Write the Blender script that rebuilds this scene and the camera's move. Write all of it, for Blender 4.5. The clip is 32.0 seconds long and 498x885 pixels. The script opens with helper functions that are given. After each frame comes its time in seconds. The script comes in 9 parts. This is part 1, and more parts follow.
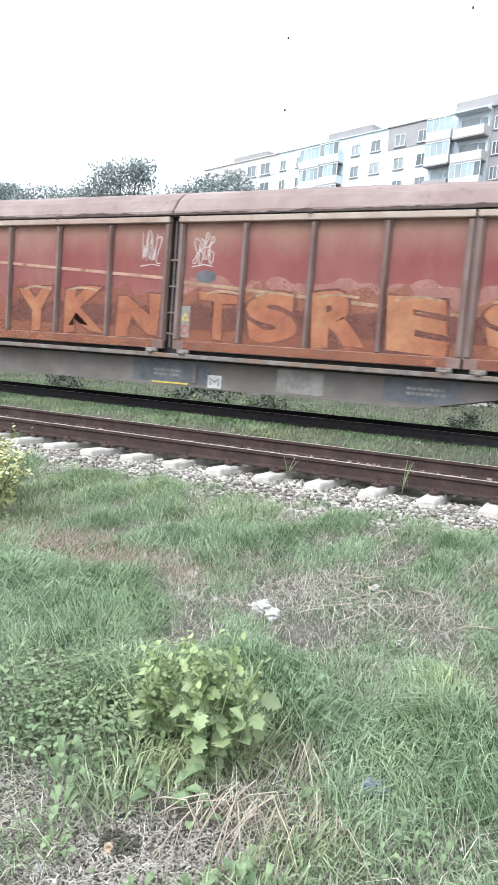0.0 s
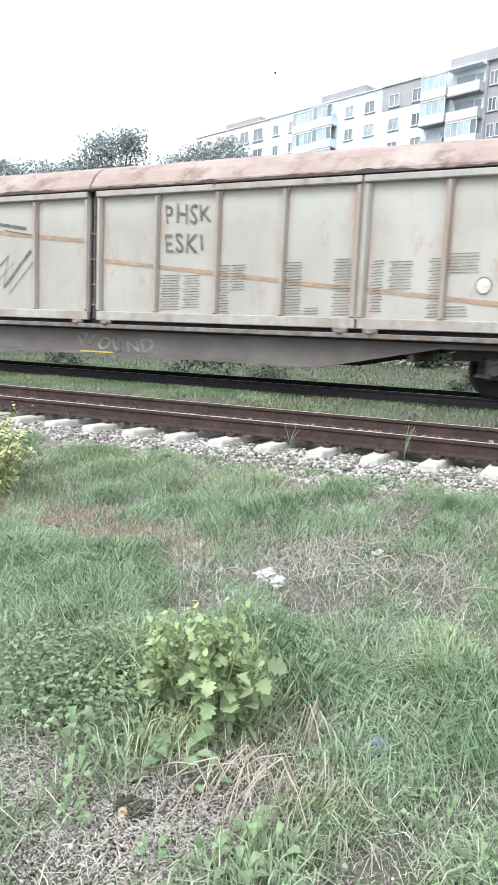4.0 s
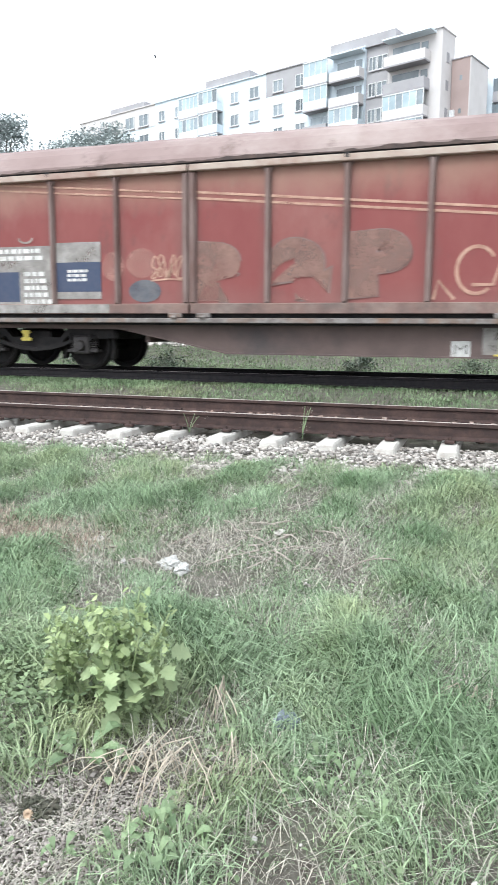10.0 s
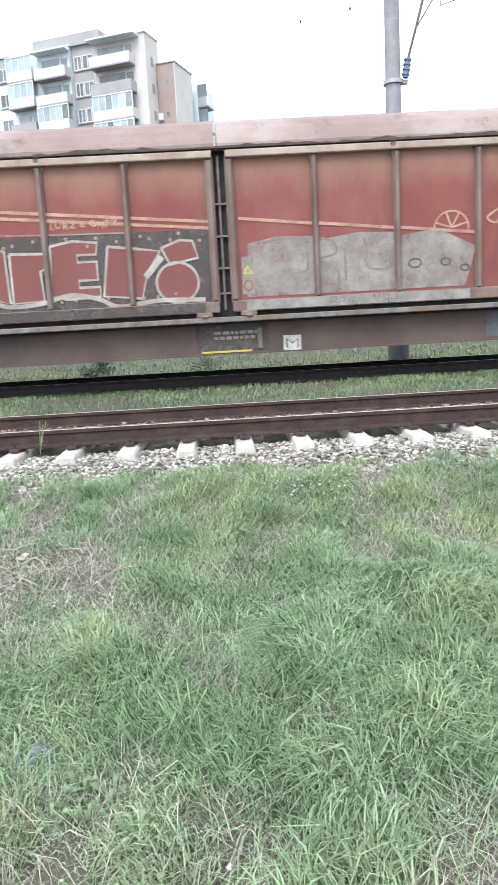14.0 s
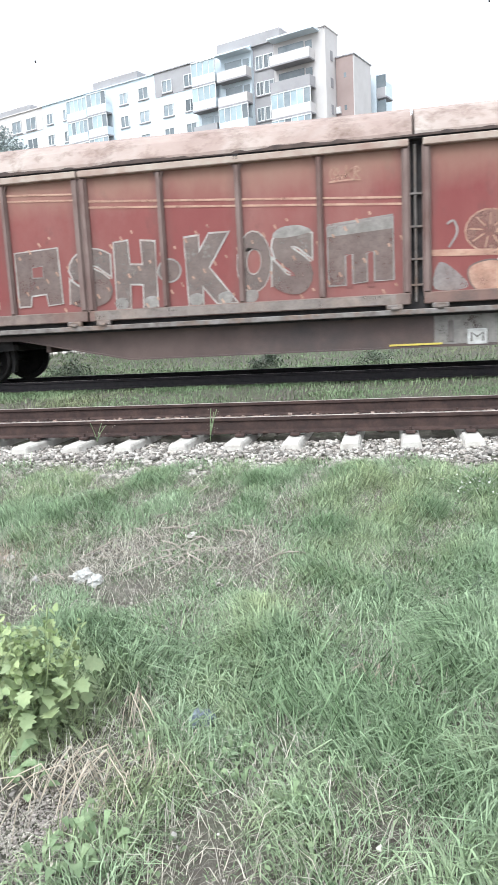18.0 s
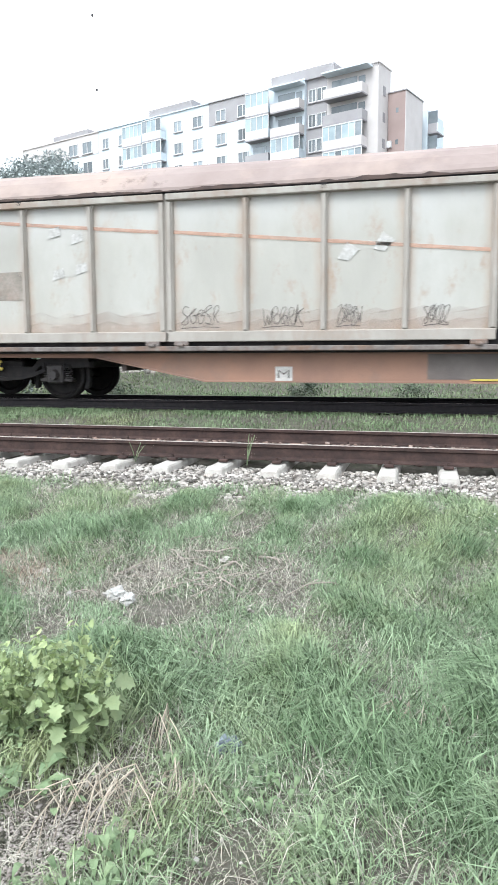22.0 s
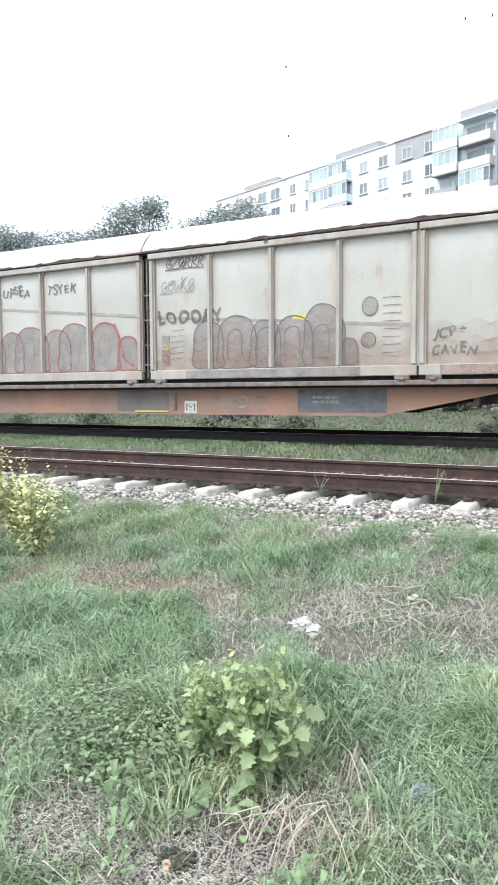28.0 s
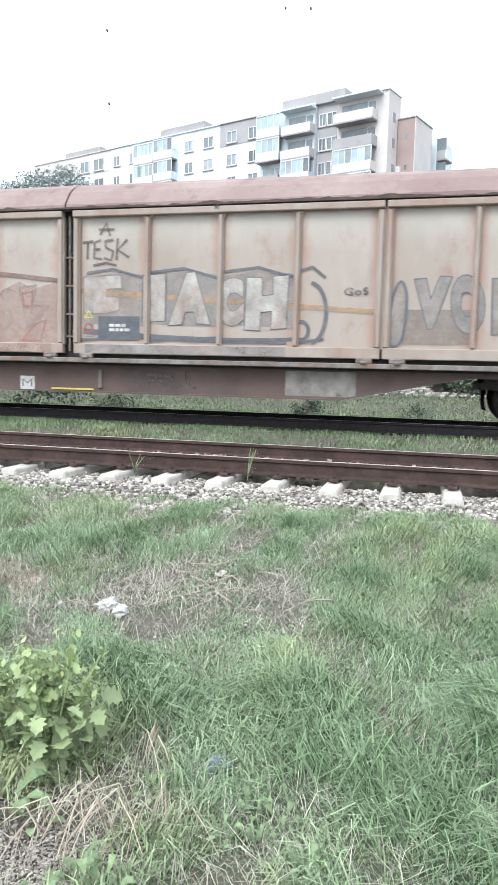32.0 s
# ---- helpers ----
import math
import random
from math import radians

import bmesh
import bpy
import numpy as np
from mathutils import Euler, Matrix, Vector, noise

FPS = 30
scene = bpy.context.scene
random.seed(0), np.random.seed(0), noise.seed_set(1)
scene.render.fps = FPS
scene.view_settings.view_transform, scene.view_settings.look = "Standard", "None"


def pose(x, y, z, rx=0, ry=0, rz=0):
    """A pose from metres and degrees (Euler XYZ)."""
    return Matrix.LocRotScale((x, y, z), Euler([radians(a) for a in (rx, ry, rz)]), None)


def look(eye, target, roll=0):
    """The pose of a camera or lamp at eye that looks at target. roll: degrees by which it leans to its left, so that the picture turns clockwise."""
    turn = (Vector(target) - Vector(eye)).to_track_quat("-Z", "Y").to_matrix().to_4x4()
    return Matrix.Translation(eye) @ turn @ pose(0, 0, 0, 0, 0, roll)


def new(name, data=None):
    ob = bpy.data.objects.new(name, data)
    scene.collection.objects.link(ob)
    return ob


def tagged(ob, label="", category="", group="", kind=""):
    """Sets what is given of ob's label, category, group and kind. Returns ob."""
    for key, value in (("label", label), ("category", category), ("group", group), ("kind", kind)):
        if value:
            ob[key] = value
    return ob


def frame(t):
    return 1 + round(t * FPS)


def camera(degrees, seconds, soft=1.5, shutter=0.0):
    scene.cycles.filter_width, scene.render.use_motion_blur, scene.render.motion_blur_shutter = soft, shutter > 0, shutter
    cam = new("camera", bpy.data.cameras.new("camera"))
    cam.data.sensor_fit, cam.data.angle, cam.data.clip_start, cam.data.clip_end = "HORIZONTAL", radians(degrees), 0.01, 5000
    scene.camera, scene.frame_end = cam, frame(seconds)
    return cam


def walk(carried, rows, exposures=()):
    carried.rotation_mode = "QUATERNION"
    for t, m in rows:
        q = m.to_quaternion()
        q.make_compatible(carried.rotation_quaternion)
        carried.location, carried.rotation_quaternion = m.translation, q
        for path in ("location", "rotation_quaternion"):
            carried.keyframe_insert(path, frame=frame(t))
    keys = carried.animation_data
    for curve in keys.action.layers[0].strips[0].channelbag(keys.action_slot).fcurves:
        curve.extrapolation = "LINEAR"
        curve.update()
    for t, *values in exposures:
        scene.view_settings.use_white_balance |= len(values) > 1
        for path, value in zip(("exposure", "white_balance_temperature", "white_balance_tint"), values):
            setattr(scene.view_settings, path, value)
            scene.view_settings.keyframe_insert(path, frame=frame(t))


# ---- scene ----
cam = camera(38.10, 32.0, soft=1.15, shutter=0.2)
PATH = [
    (0.0, pose(3.779, 0.250, 1.121, 84.14, -4.49, 26.14)),
    (0.5, pose(3.781, 0.252, 1.119, 83.73, -4.02, 25.57)),
    (1.0, pose(3.790, 0.244, 1.130, 83.80, -3.01, 26.13)),
    (1.5, pose(3.786, 0.255, 1.119, 83.11, -1.42, 28.68)),
    (2.0, pose(3.790, 0.247, 1.125, 83.46, -1.59, 28.65)),
    (2.5, pose(3.790, 0.237, 1.125, 83.74, -1.91, 29.28)),
    (4.5, pose(3.797, 0.261, 1.112, 81.48, -2.63, 25.11)),
    (5.0, pose(3.793, 0.264, 1.109, 81.54, -2.61, 24.82)),
    (5.5, pose(3.795, 0.259, 1.110, 82.28, -2.60, 25.22)),
    (6.0, pose(3.796, 0.258, 1.116, 82.59, -2.18, 25.54)),
    (6.5, pose(3.799, 0.253, 1.118, 83.47, -1.78, 25.23)),
    (7.0, pose(3.810, 0.247, 1.116, 83.98, -2.00, 24.32)),
    (7.5, pose(3.821, 0.253, 1.118, 82.58, -1.48, 21.51)),
    (8.0, pose(3.821, 0.246, 1.123, 82.80, -1.27, 21.61)),
    (8.5, pose(3.823, 0.248, 1.120, 82.70, -1.39, 21.73)),
    (9.0, pose(3.824, 0.250, 1.118, 82.55, -1.13, 21.76)),
    (9.5, pose(3.821, 0.251, 1.109, 82.22, -1.46, 20.79)),
    (10.0, pose(3.842, 0.271, 1.105, 81.09, -0.39, 18.14)),
    (10.5, pose(3.837, 0.320, 1.098, 81.99, -0.90, 11.77)),
    (11.0, pose(3.862, 0.298, 1.111, 82.35, 0.02, 11.58)),
    (11.5, pose(3.860, 0.367, 1.115, 83.20, 4.08, -0.00)),
    (12.0, pose(3.960, 0.334, 1.136, 85.84, 1.75, -14.67)),
    (12.5, pose(3.894, 0.280, 1.153, 84.96, 1.33, -17.70)),
    (13.0, pose(3.878, 0.308, 1.156, 81.82, 0.02, -17.00)),
    (13.5, pose(3.939, 0.223, 1.179, 78.34, 0.36, -8.65)),
    (14.0, pose(3.955, 0.253, 1.173, 80.61, 3.13, -2.24)),
    (14.5, pose(3.961, 0.224, 1.168, 80.86, 2.25, 1.20)),
    (16.5, pose(3.955, 0.221, 1.151, 83.24, 3.02, 7.81)),
    (17.0, pose(3.952, 0.211, 1.151, 82.71, 3.08, 8.92)),
    (17.5, pose(3.952, 0.215, 1.143, 80.82, 2.97, 10.45)),
    (18.0, pose(3.944, 0.206, 1.144, 80.89, 2.84, 10.91)),
    (18.5, pose(3.949, 0.196, 1.150, 82.96, 3.71, 11.49)),
    (19.0, pose(3.943, 0.188, 1.153, 82.03, 2.59, 12.49)),
    (19.5, pose(3.940, 0.189, 1.153, 82.09, 2.05, 12.51)),
    (20.0, pose(3.937, 0.173, 1.160, 82.29, 1.49, 13.35)),
    (20.5, pose(3.932, 0.178, 1.159, 82.72, 0.83, 13.01)),
    (21.0, pose(3.927, 0.167, 1.163, 82.61, 0.80, 13.19)),
    (21.5, pose(3.923, 0.179, 1.157, 82.59, 0.41, 13.82)),
    (22.0, pose(3.924, 0.166, 1.162, 82.98, 0.20, 14.04)),
    (22.5, pose(3.920, 0.174, 1.161, 82.91, 0.23, 14.17)),
    (23.0, pose(3.928, 0.178, 1.158, 83.11, 0.58, 13.14)),
    (23.5, pose(3.927, 0.166, 1.158, 82.23, 0.11, 13.72)),
    (24.0, pose(3.929, 0.166, 1.158, 82.96, 0.36, 13.72)),
    (24.5, pose(3.930, 0.162, 1.159, 82.74, 0.29, 13.36)),
    (25.0, pose(3.924, 0.169, 1.157, 82.70, 0.84, 14.42)),
    (25.5, pose(3.912, 0.173, 1.153, 82.58, -0.54, 14.31)),
    (27.5, pose(3.897, 0.226, 1.117, 85.36, 0.56, 18.36)),
    (28.0, pose(3.846, 0.190, 1.113, 85.98, 0.37, 28.26)),
    (28.5, pose(3.849, 0.245, 1.097, 87.24, 0.01, 30.27)),
    (29.0, pose(3.864, 0.226, 1.104, 87.14, -0.60, 27.71)),
    (29.5, pose(3.892, 0.260, 1.099, 86.63, -0.34, 22.38)),
    (30.0, pose(3.912, 0.273, 1.100, 85.39, -0.15, 18.81)),
    (30.5, pose(3.907, 0.274, 1.098, 85.67, -1.54, 14.82)),
    (31.0, pose(3.907, 0.274, 1.098, 85.07, -1.37, 14.43)),
    (31.5, pose(3.907, 0.269, 1.100, 84.53, -1.52, 14.21)),
    (32.0, pose(3.901, 0.272, 1.097, 84.49, -1.45, 14.35)),
]
walk(cam, PATH, [(0, 0.92, 6040, 6.8), (32, 0.92, 6040, 6.8)])

# ---- light ----
world = bpy.data.worlds.new("overcast_sky")
scene.world = world
world.use_nodes = True
wn, wl = world.node_tree.nodes, world.node_tree.links
wn.clear()
w_out = wn.new("ShaderNodeOutputWorld")
w_bg = wn.new("ShaderNodeBackground")
w_sky = wn.new("ShaderNodeTexSky")
w_sky.sky_type = "NISHITA"
w_sky.sun_disc = False
w_sky.sun_elevation, w_sky.sun_rotation = radians(48), radians(200)
w_sky.air_density, w_sky.dust_density = 1.0, 4.0
w_hs = wn.new("ShaderNodeHueSaturation")
w_hs.inputs["Saturation"].default_value = 0.12
w_mix = wn.new("ShaderNodeMix")
w_mix.data_type = "RGBA"
w_mix.inputs["Factor"].default_value = 0.6
w_mix.inputs[7].default_value = (9.0, 9.2, 9.5, 1)
w_bg.inputs["Strength"].default_value = 0.15
wl.new(w_sky.outputs["Color"], w_hs.inputs["Color"])
wl.new(w_hs.outputs["Color"], w_mix.inputs[6])
wl.new(w_mix.outputs[2], w_bg.inputs["Color"])
wl.new(w_bg.outputs["Background"], w_out.inputs["Surface"])
sun = new("sun", bpy.data.lights.new("sun", "SUN"))
sun.data.energy, sun.data.angle, sun.data.color = 1.2, radians(25), (1, 0.97, 0.92)
sun.matrix_world = look((0, 0, 60), (0 + 18, 45, 0))


# ---- materials ----
def mat(name, col, col2=None, rough=0.8, metal=0.0, scale=6.0, bump=0.2, bscale=None, streak=0.0, col3=None, rnd=0.0, island=0.0, spec=0.4, dirt=None, dirt_at=0.62, dirt_soft=0.12, dirt_scale=2.0, worn=None, panel=None):
    """A weathered surface: two colours mixed by noise, a third in blotches, fine relief."""
    m = bpy.data.materials.new(name)
    m.use_nodes = True
    n, l = m.node_tree.nodes, m.node_tree.links
    b = n["Principled BSDF"]
    b.inputs["Roughness"].default_value = rough
    b.inputs["Metallic"].default_value = metal
    b.inputs["Specular IOR Level"].default_value = spec
    tc = n.new("ShaderNodeTexCoord")
    oi = n.new("ShaderNodeObjectInfo")
    mp = n.new("ShaderNodeMapping")
    add = n.new("ShaderNodeVectorMath")
    add.operation = "ADD"
    sc = n.new("ShaderNodeVectorMath")
    sc.operation = "SCALE"
    sc.inputs[3].default_value = 31.0
    comb = n.new("ShaderNodeCombineXYZ")
    for k in range(3):
        l.new(oi.outputs["Random"], comb.inputs[k])
    l.new(comb.outputs[0], sc.inputs[0])
    l.new(tc.outputs["Object"], add.inputs[0])
    l.new(sc.outputs[0], add.inputs[1])
    l.new(add.outputs[0], mp.inputs["Vector"])
    mp.inputs["Scale"].default_value = (1, 1, 1 - 0.9 * streak)
    def noise_tex(s, detail=6, rgh=0.6):
        t = n.new("ShaderNodeTexNoise")
        t.inputs["Scale"].default_value, t.inputs["Detail"].default_value, t.inputs["Roughness"].default_value = s, detail, rgh
        l.new(mp.outputs[0], t.inputs["Vector"])
        return t
    def ramp(src, a, c):
        r = n.new("ShaderNodeMapRange")
        r.inputs["From Min"].default_value, r.inputs["From Max"].default_value = a, c
        l.new(src, r.inputs["Value"])
        return r.outputs[0]
    def mix(fac, a, c):
        x = n.new("ShaderNodeMix")
        x.data_type = "RGBA"
        if isinstance(fac, float):
            x.inputs["Factor"].default_value = fac
        else:
            l.new(fac, x.inputs["Factor"])
        for s, v in ((6, a), (7, c)):
            if isinstance(v, tuple):
                x.inputs[s].default_value = (*v, 1)
            else:
                l.new(v, x.inputs[s])
        return x.outputs[2]
    c2 = col2 or tuple(0.75 * v for v in col)
    out = mix(ramp(noise_tex(scale).outputs["Fac"], 0.35, 0.65), col, c2)
    if col3:
        out = mix(ramp(noise_tex(scale * 0.3, 8, 0.7).outputs["Fac"], 0.48, 0.68), out, col3)
    if dirt:
        out = mix(ramp(noise_tex(dirt_scale, 10, 0.72).outputs["Fac"], dirt_at - dirt_soft, dirt_at + dirt_soft), out, dirt)
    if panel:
        # paler towards the head, rust creeping in from the side seams, road dust along the foot
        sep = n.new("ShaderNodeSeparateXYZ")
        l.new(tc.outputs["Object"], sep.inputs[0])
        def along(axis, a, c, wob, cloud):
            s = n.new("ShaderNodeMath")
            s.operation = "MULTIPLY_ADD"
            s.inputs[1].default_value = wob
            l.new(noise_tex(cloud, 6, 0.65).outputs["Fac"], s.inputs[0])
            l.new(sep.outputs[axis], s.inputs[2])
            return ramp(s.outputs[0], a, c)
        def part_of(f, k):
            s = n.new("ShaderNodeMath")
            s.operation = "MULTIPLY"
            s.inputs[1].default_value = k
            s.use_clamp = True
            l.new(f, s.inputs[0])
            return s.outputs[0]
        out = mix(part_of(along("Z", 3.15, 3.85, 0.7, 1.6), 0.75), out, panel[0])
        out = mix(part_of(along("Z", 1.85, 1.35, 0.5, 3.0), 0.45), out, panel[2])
        out = mix(part_of(along("X", 0.42, 0.22, 0.5, 2.4), panel[3]), out, panel[1])
        out = mix(part_of(along("X", 1.35, 1.55, 0.5, 2.4), panel[3]), out, panel[1])
    if rnd or island:
        hv = n.new("ShaderNodeHueSaturation")
        src = oi.outputs["Random"]
        if island:
            src = n.new("ShaderNodeNewGeometry").outputs["Random Per Island"]
        r = n.new("ShaderNodeMapRange")
        k = rnd or island
        r.inputs["To Min"].default_value, r.inputs["To Max"].default_value = 1 - k, 1 + k
        l.new(src, r.inputs["Value"])
        l.new(r.outputs[0], hv.inputs["Value"])
        l.new(out, hv.inputs["Color"])
        out = hv.outputs["Color"]
    l.new(out, b.inputs["Base Color"])
    if worn:
        wm = n.new("ShaderNodeMath")
        wm.operation = "MULTIPLY"
        r1 = n.new("ShaderNodeMapRange")
        r1.inputs["From Min"].default_value, r1.inputs["From Max"].default_value = 0.3, 0.62
        r1.inputs["To Min"].default_value, r1.inputs["To Max"].default_value = worn[0], worn[1]
        l.new(noise_tex(2.2, 8, 0.7).outputs["Fac"], r1.inputs["Value"])
        r2 = n.new("ShaderNodeMapRange")
        r2.inputs["From Min"].default_value, r2.inputs["From Max"].default_value = 0.3, 0.5
        r2.inputs["To Min"].default_value = 0.85
        l.new(noise_tex(28, 3, 0.6).outputs["Fac"], r2.inputs["Value"])
        l.new(r1.outputs[0], wm.inputs[0])
        l.new(r2.outputs[0], wm.inputs[1])
        l.new(wm.outputs[0], b.inputs["Alpha"])
    if bump:
        bp = n.new("ShaderNodeBump")
        bp.inputs["Strength"].default_value, bp.inputs["Distance"].default_value = bump, 0.02
        l.new(noise_tex(bscale or scale * 6, 4).outputs["Fac"], bp.inputs["Height"])
        l.new(bp.outputs[0], b.inputs["Normal"])
    return m


M = {}
M["ground"] = mat("soil_and_thatch", (0.1, 0.09, 0.075), (0.155, 0.142, 0.118), 0.95, 0, 7, 1.0, 60, col3=(0.085, 0.105, 0.06), dirt=(0.072, 0.056, 0.048), dirt_at=0.58, dirt_scale=11)
M["ballast"] = mat("ballast_stone", (0.49, 0.465, 0.43), (0.28, 0.25, 0.225), 0.9, 0, 5, 0.5, 60, island=0.6, dirt=(0.15, 0.12, 0.1), dirt_at=0.6, dirt_scale=14)
M["ballast_rust"] = mat("rust_stained_ballast", (0.2, 0.145, 0.12), (0.12, 0.085, 0.07), 0.9, 0, 5, 0.5, 60, island=0.7, dirt=(0.42, 0.39, 0.36), dirt_at=0.66, dirt_scale=9)
M["concrete"] = mat("sleeper_concrete", (0.52, 0.5, 0.46), (0.42, 0.39, 0.36), 0.85, 0, 8, 0.4, 60, rnd=0.1, dirt=(0.3, 0.26, 0.23), dirt_at=0.64, dirt_scale=6)
M["rail"] = mat("rusty_rail", (0.058, 0.036, 0.032), (0.036, 0.025, 0.023), 0.8, 0.0, 14, 0.3, 90, col3=(0.08, 0.05, 0.043), spec=0.25)
# one near-black tone, far darker than the near track's rails
M["rail_dark"] = mat("near_black_rail", (0.012, 0.011, 0.013), (0.022, 0.019, 0.02), 0.7, 0.0, 14, 0.3, 90, spec=0.15)
M["rail_top"] = mat("worn_rail_head", (0.6, 0.54, 0.5), (0.45, 0.39, 0.35), 0.5, 0.3, 20, 0.05)
M["bogie"] = mat("oily_black_iron", (0.009, 0.008, 0.009), (0.02, 0.017, 0.016), 0.65, 0.0, 8, 0.3, 50, spec=0.2)
M["axle"] = mat("grimy_axle_iron", (0.026, 0.023, 0.024), (0.045, 0.039, 0.037), 0.55, 0.0, 10, 0.3, 50, spec=0.3)
M["steel_grey"] = mat("grimy_steel", (0.23, 0.21, 0.2), (0.13, 0.11, 0.1), 0.7, 0.2, 6, 0.25, 40, col3=(0.2, 0.12, 0.08))
# near-black stands in for shade inside the wagon gaps
M["gap_shade"] = mat("painted_gap_shade", (0.02, 0.02, 0.022), (0.04, 0.035, 0.035), 0.9)
M["yellow"] = mat("yellow_paint", (0.58, 0.48, 0.09), (0.44, 0.35, 0.08), 0.6, 0, 10, 0.1)
M["white"] = mat("white_marking", (0.78, 0.77, 0.74), (0.6, 0.58, 0.55), 0.7, 0, 12, 0.1, worn=(0.5, 0.9))
M["black"] = mat("black_marking", (0.03, 0.03, 0.035), (0.06, 0.055, 0.055), 0.7, 0, 12, 0.1)
M["navy"] = mat("navy_panel_paint", (0.035, 0.05, 0.095), (0.05, 0.06, 0.1), 0.6, 0, 8, 0.1)
M["slate"] = mat("slate_grey_paint", (0.09, 0.1, 0.12), (0.13, 0.13, 0.14), 0.7, 0, 5, 0.1, worn=(0.7, 1.0))
M["teal"] = mat("teal_card", (0.06, 0.25, 0.275), (0.08, 0.2, 0.22), 0.6, 0, 6, 0.1, worn=(0.8, 1.0))
M["aqua"] = mat("pale_aqua_paint", (0.27, 0.43, 0.44), (0.2, 0.34, 0.35), 0.6, 0, 6, 0.1, worn=(0.6, 0.95))
M["beige"] = mat("beige_overpaint", (0.38, 0.34, 0.3), (0.31, 0.275, 0.24), 0.8, 0, 4, 0.1, col3=(0.31, 0.22, 0.185), worn=(0.4, 0.85))
M["grey_paint"] = mat("grey_overpaint", (0.36, 0.34, 0.32), (0.28, 0.26, 0.24), 0.8, 0, 4, 0.1, worn=(0.4, 0.85))
M["orange"] = mat("orange_spray", (0.34, 0.14, 0.075), (0.28, 0.105, 0.065), 0.8, 0, 3, 0.1, col3=(0.24, 0.085, 0.06), worn=(0.25, 0.65))
M["olive"] = mat("olive_spray", (0.24, 0.235, 0.115), (0.19, 0.185, 0.1), 0.8, 0, 4, 0.1, worn=(0.4, 0.85))
M["pink"] = mat("dusty_pink_spray", (0.45, 0.24, 0.2), (0.38, 0.2, 0.17), 0.8, 0, 4, 0.1, worn=(0.25, 0.65))
M["charcoal"] = mat("charcoal_spray", (0.09, 0.08, 0.08), (0.13, 0.11, 0.1), 0.85, 0, 5, 0.1, worn=(0.4, 0.85))
M["redline"] = mat("faded_red_spray", (0.42, 0.12, 0.1), (0.36, 0.14, 0.12), 0.8, 0, 5, 0.1, worn=(0.35, 0.8))
M["amber"] = mat("ochre_tape", (0.43, 0.3, 0.19), (0.36, 0.24, 0.16), 0.8, 0, 5, 0.1, worn=(0.35, 0.85))
M["tape"] = mat("pale_tape", (0.55, 0.36, 0.27), (0.46, 0.27, 0.2), 0.8, 0, 5, 0.1, worn=(0.4, 0.85))
M["pole"] = mat("pole_concrete", (0.29, 0.285, 0.315), (0.23, 0.23, 0.255), 0.85, 0, 5, 0.2, 60)
M["tar"] = mat("tar_coating", (0.1, 0.115, 0.135), (0.16, 0.17, 0.185), 0.7, 0, 6, 0.3, streak=0.6)
M["galv"] = mat("galvanised_steel", (0.42, 0.44, 0.46), (0.33, 0.35, 0.37), 0.5, 0.6, 6, 0.1)
M["signal"] = mat("blue_grey_signal_paint", (0.1, 0.14, 0.23), (0.14, 0.18, 0.27), 0.6, 0, 6, 0.1)
M["pipe"] = mat("foil_clad_pipe", (0.5, 0.52, 0.53), (0.4, 0.42, 0.43), 0.5, 0.5, 3, 0.25, 8)
M["facade"] = mat("white_render", (0.68, 0.75, 0.8), (0.61, 0.68, 0.73), 0.9, 0, 0.4, 0.05)
M["facade_grey"] = mat("grey_panel", (0.37, 0.36, 0.37), (0.31, 0.3, 0.31), 0.9, 0, 0.4, 0.05)
M["facade_pink"] = mat("pink_brown_render", (0.36, 0.28, 0.26), (0.31, 0.24, 0.225), 0.9, 0, 0.4, 0.05)
M["facade_peach"] = mat("pale_grey_pink_render", (0.6, 0.57, 0.56), (0.54, 0.51, 0.5), 0.9, 0, 0.4, 0.05)
M["glass"] = mat("window_glass", (0.16, 0.19, 0.21), (0.24, 0.27, 0.29), 0.15, 0, 0.6, 0, rnd=0.5, spec=0.6)
M["glass_blue"] = mat("glazed_loggia", (0.42, 0.5, 0.53), (0.32, 0.4, 0.44), 0.2, 0, 0.8, 0, rnd=0.2)
M["frame_white"] = mat("white_window_frame", (0.75, 0.75, 0.75), None, 0.6)
M["slab"] = mat("balcony_slab", (0.34, 0.33, 0.34), (0.28, 0.27, 0.28), 0.9, 0, 1)
M["grass"] = mat("grass_blades", (0.164, 0.238, 0.13), (0.32, 0.408, 0.265), 0.6, 0, 2.4, 0, col3=(0.345, 0.392, 0.225), island=0.46, spec=0.25)
M["tuft"] = mat("deep_green_tuft_blades", (0.145, 0.222, 0.115), (0.265, 0.355, 0.215), 0.6, 0, 4, 0, island=0.45, spec=0.25)
M["meadow"] = mat("short_meadow_grass", (0.15, 0.215, 0.115), (0.21, 0.27, 0.155), 0.7, 0, 1.2, 0, col3=(0.24, 0.26, 0.15), island=0.3, spec=0.15)
M["rust_stalk"] = mat("rust_brown_dry_weeds", (0.27, 0.205, 0.16), (0.36, 0.31, 0.25), 0.8, 0, 3, 0, island=0.45, spec=0.15)
M["clod"] = mat("crumbly_soil", (0.3, 0.262, 0.24), (0.42, 0.378, 0.35), 0.95, 0, 20, 0.5, 90, island=0.3, spec=0.1)
M["straw"] = mat("dry_straw", (0.5, 0.475, 0.41), (0.36, 0.335, 0.28), 0.8, 0, 2, 0, island=0.45, spec=0.2)
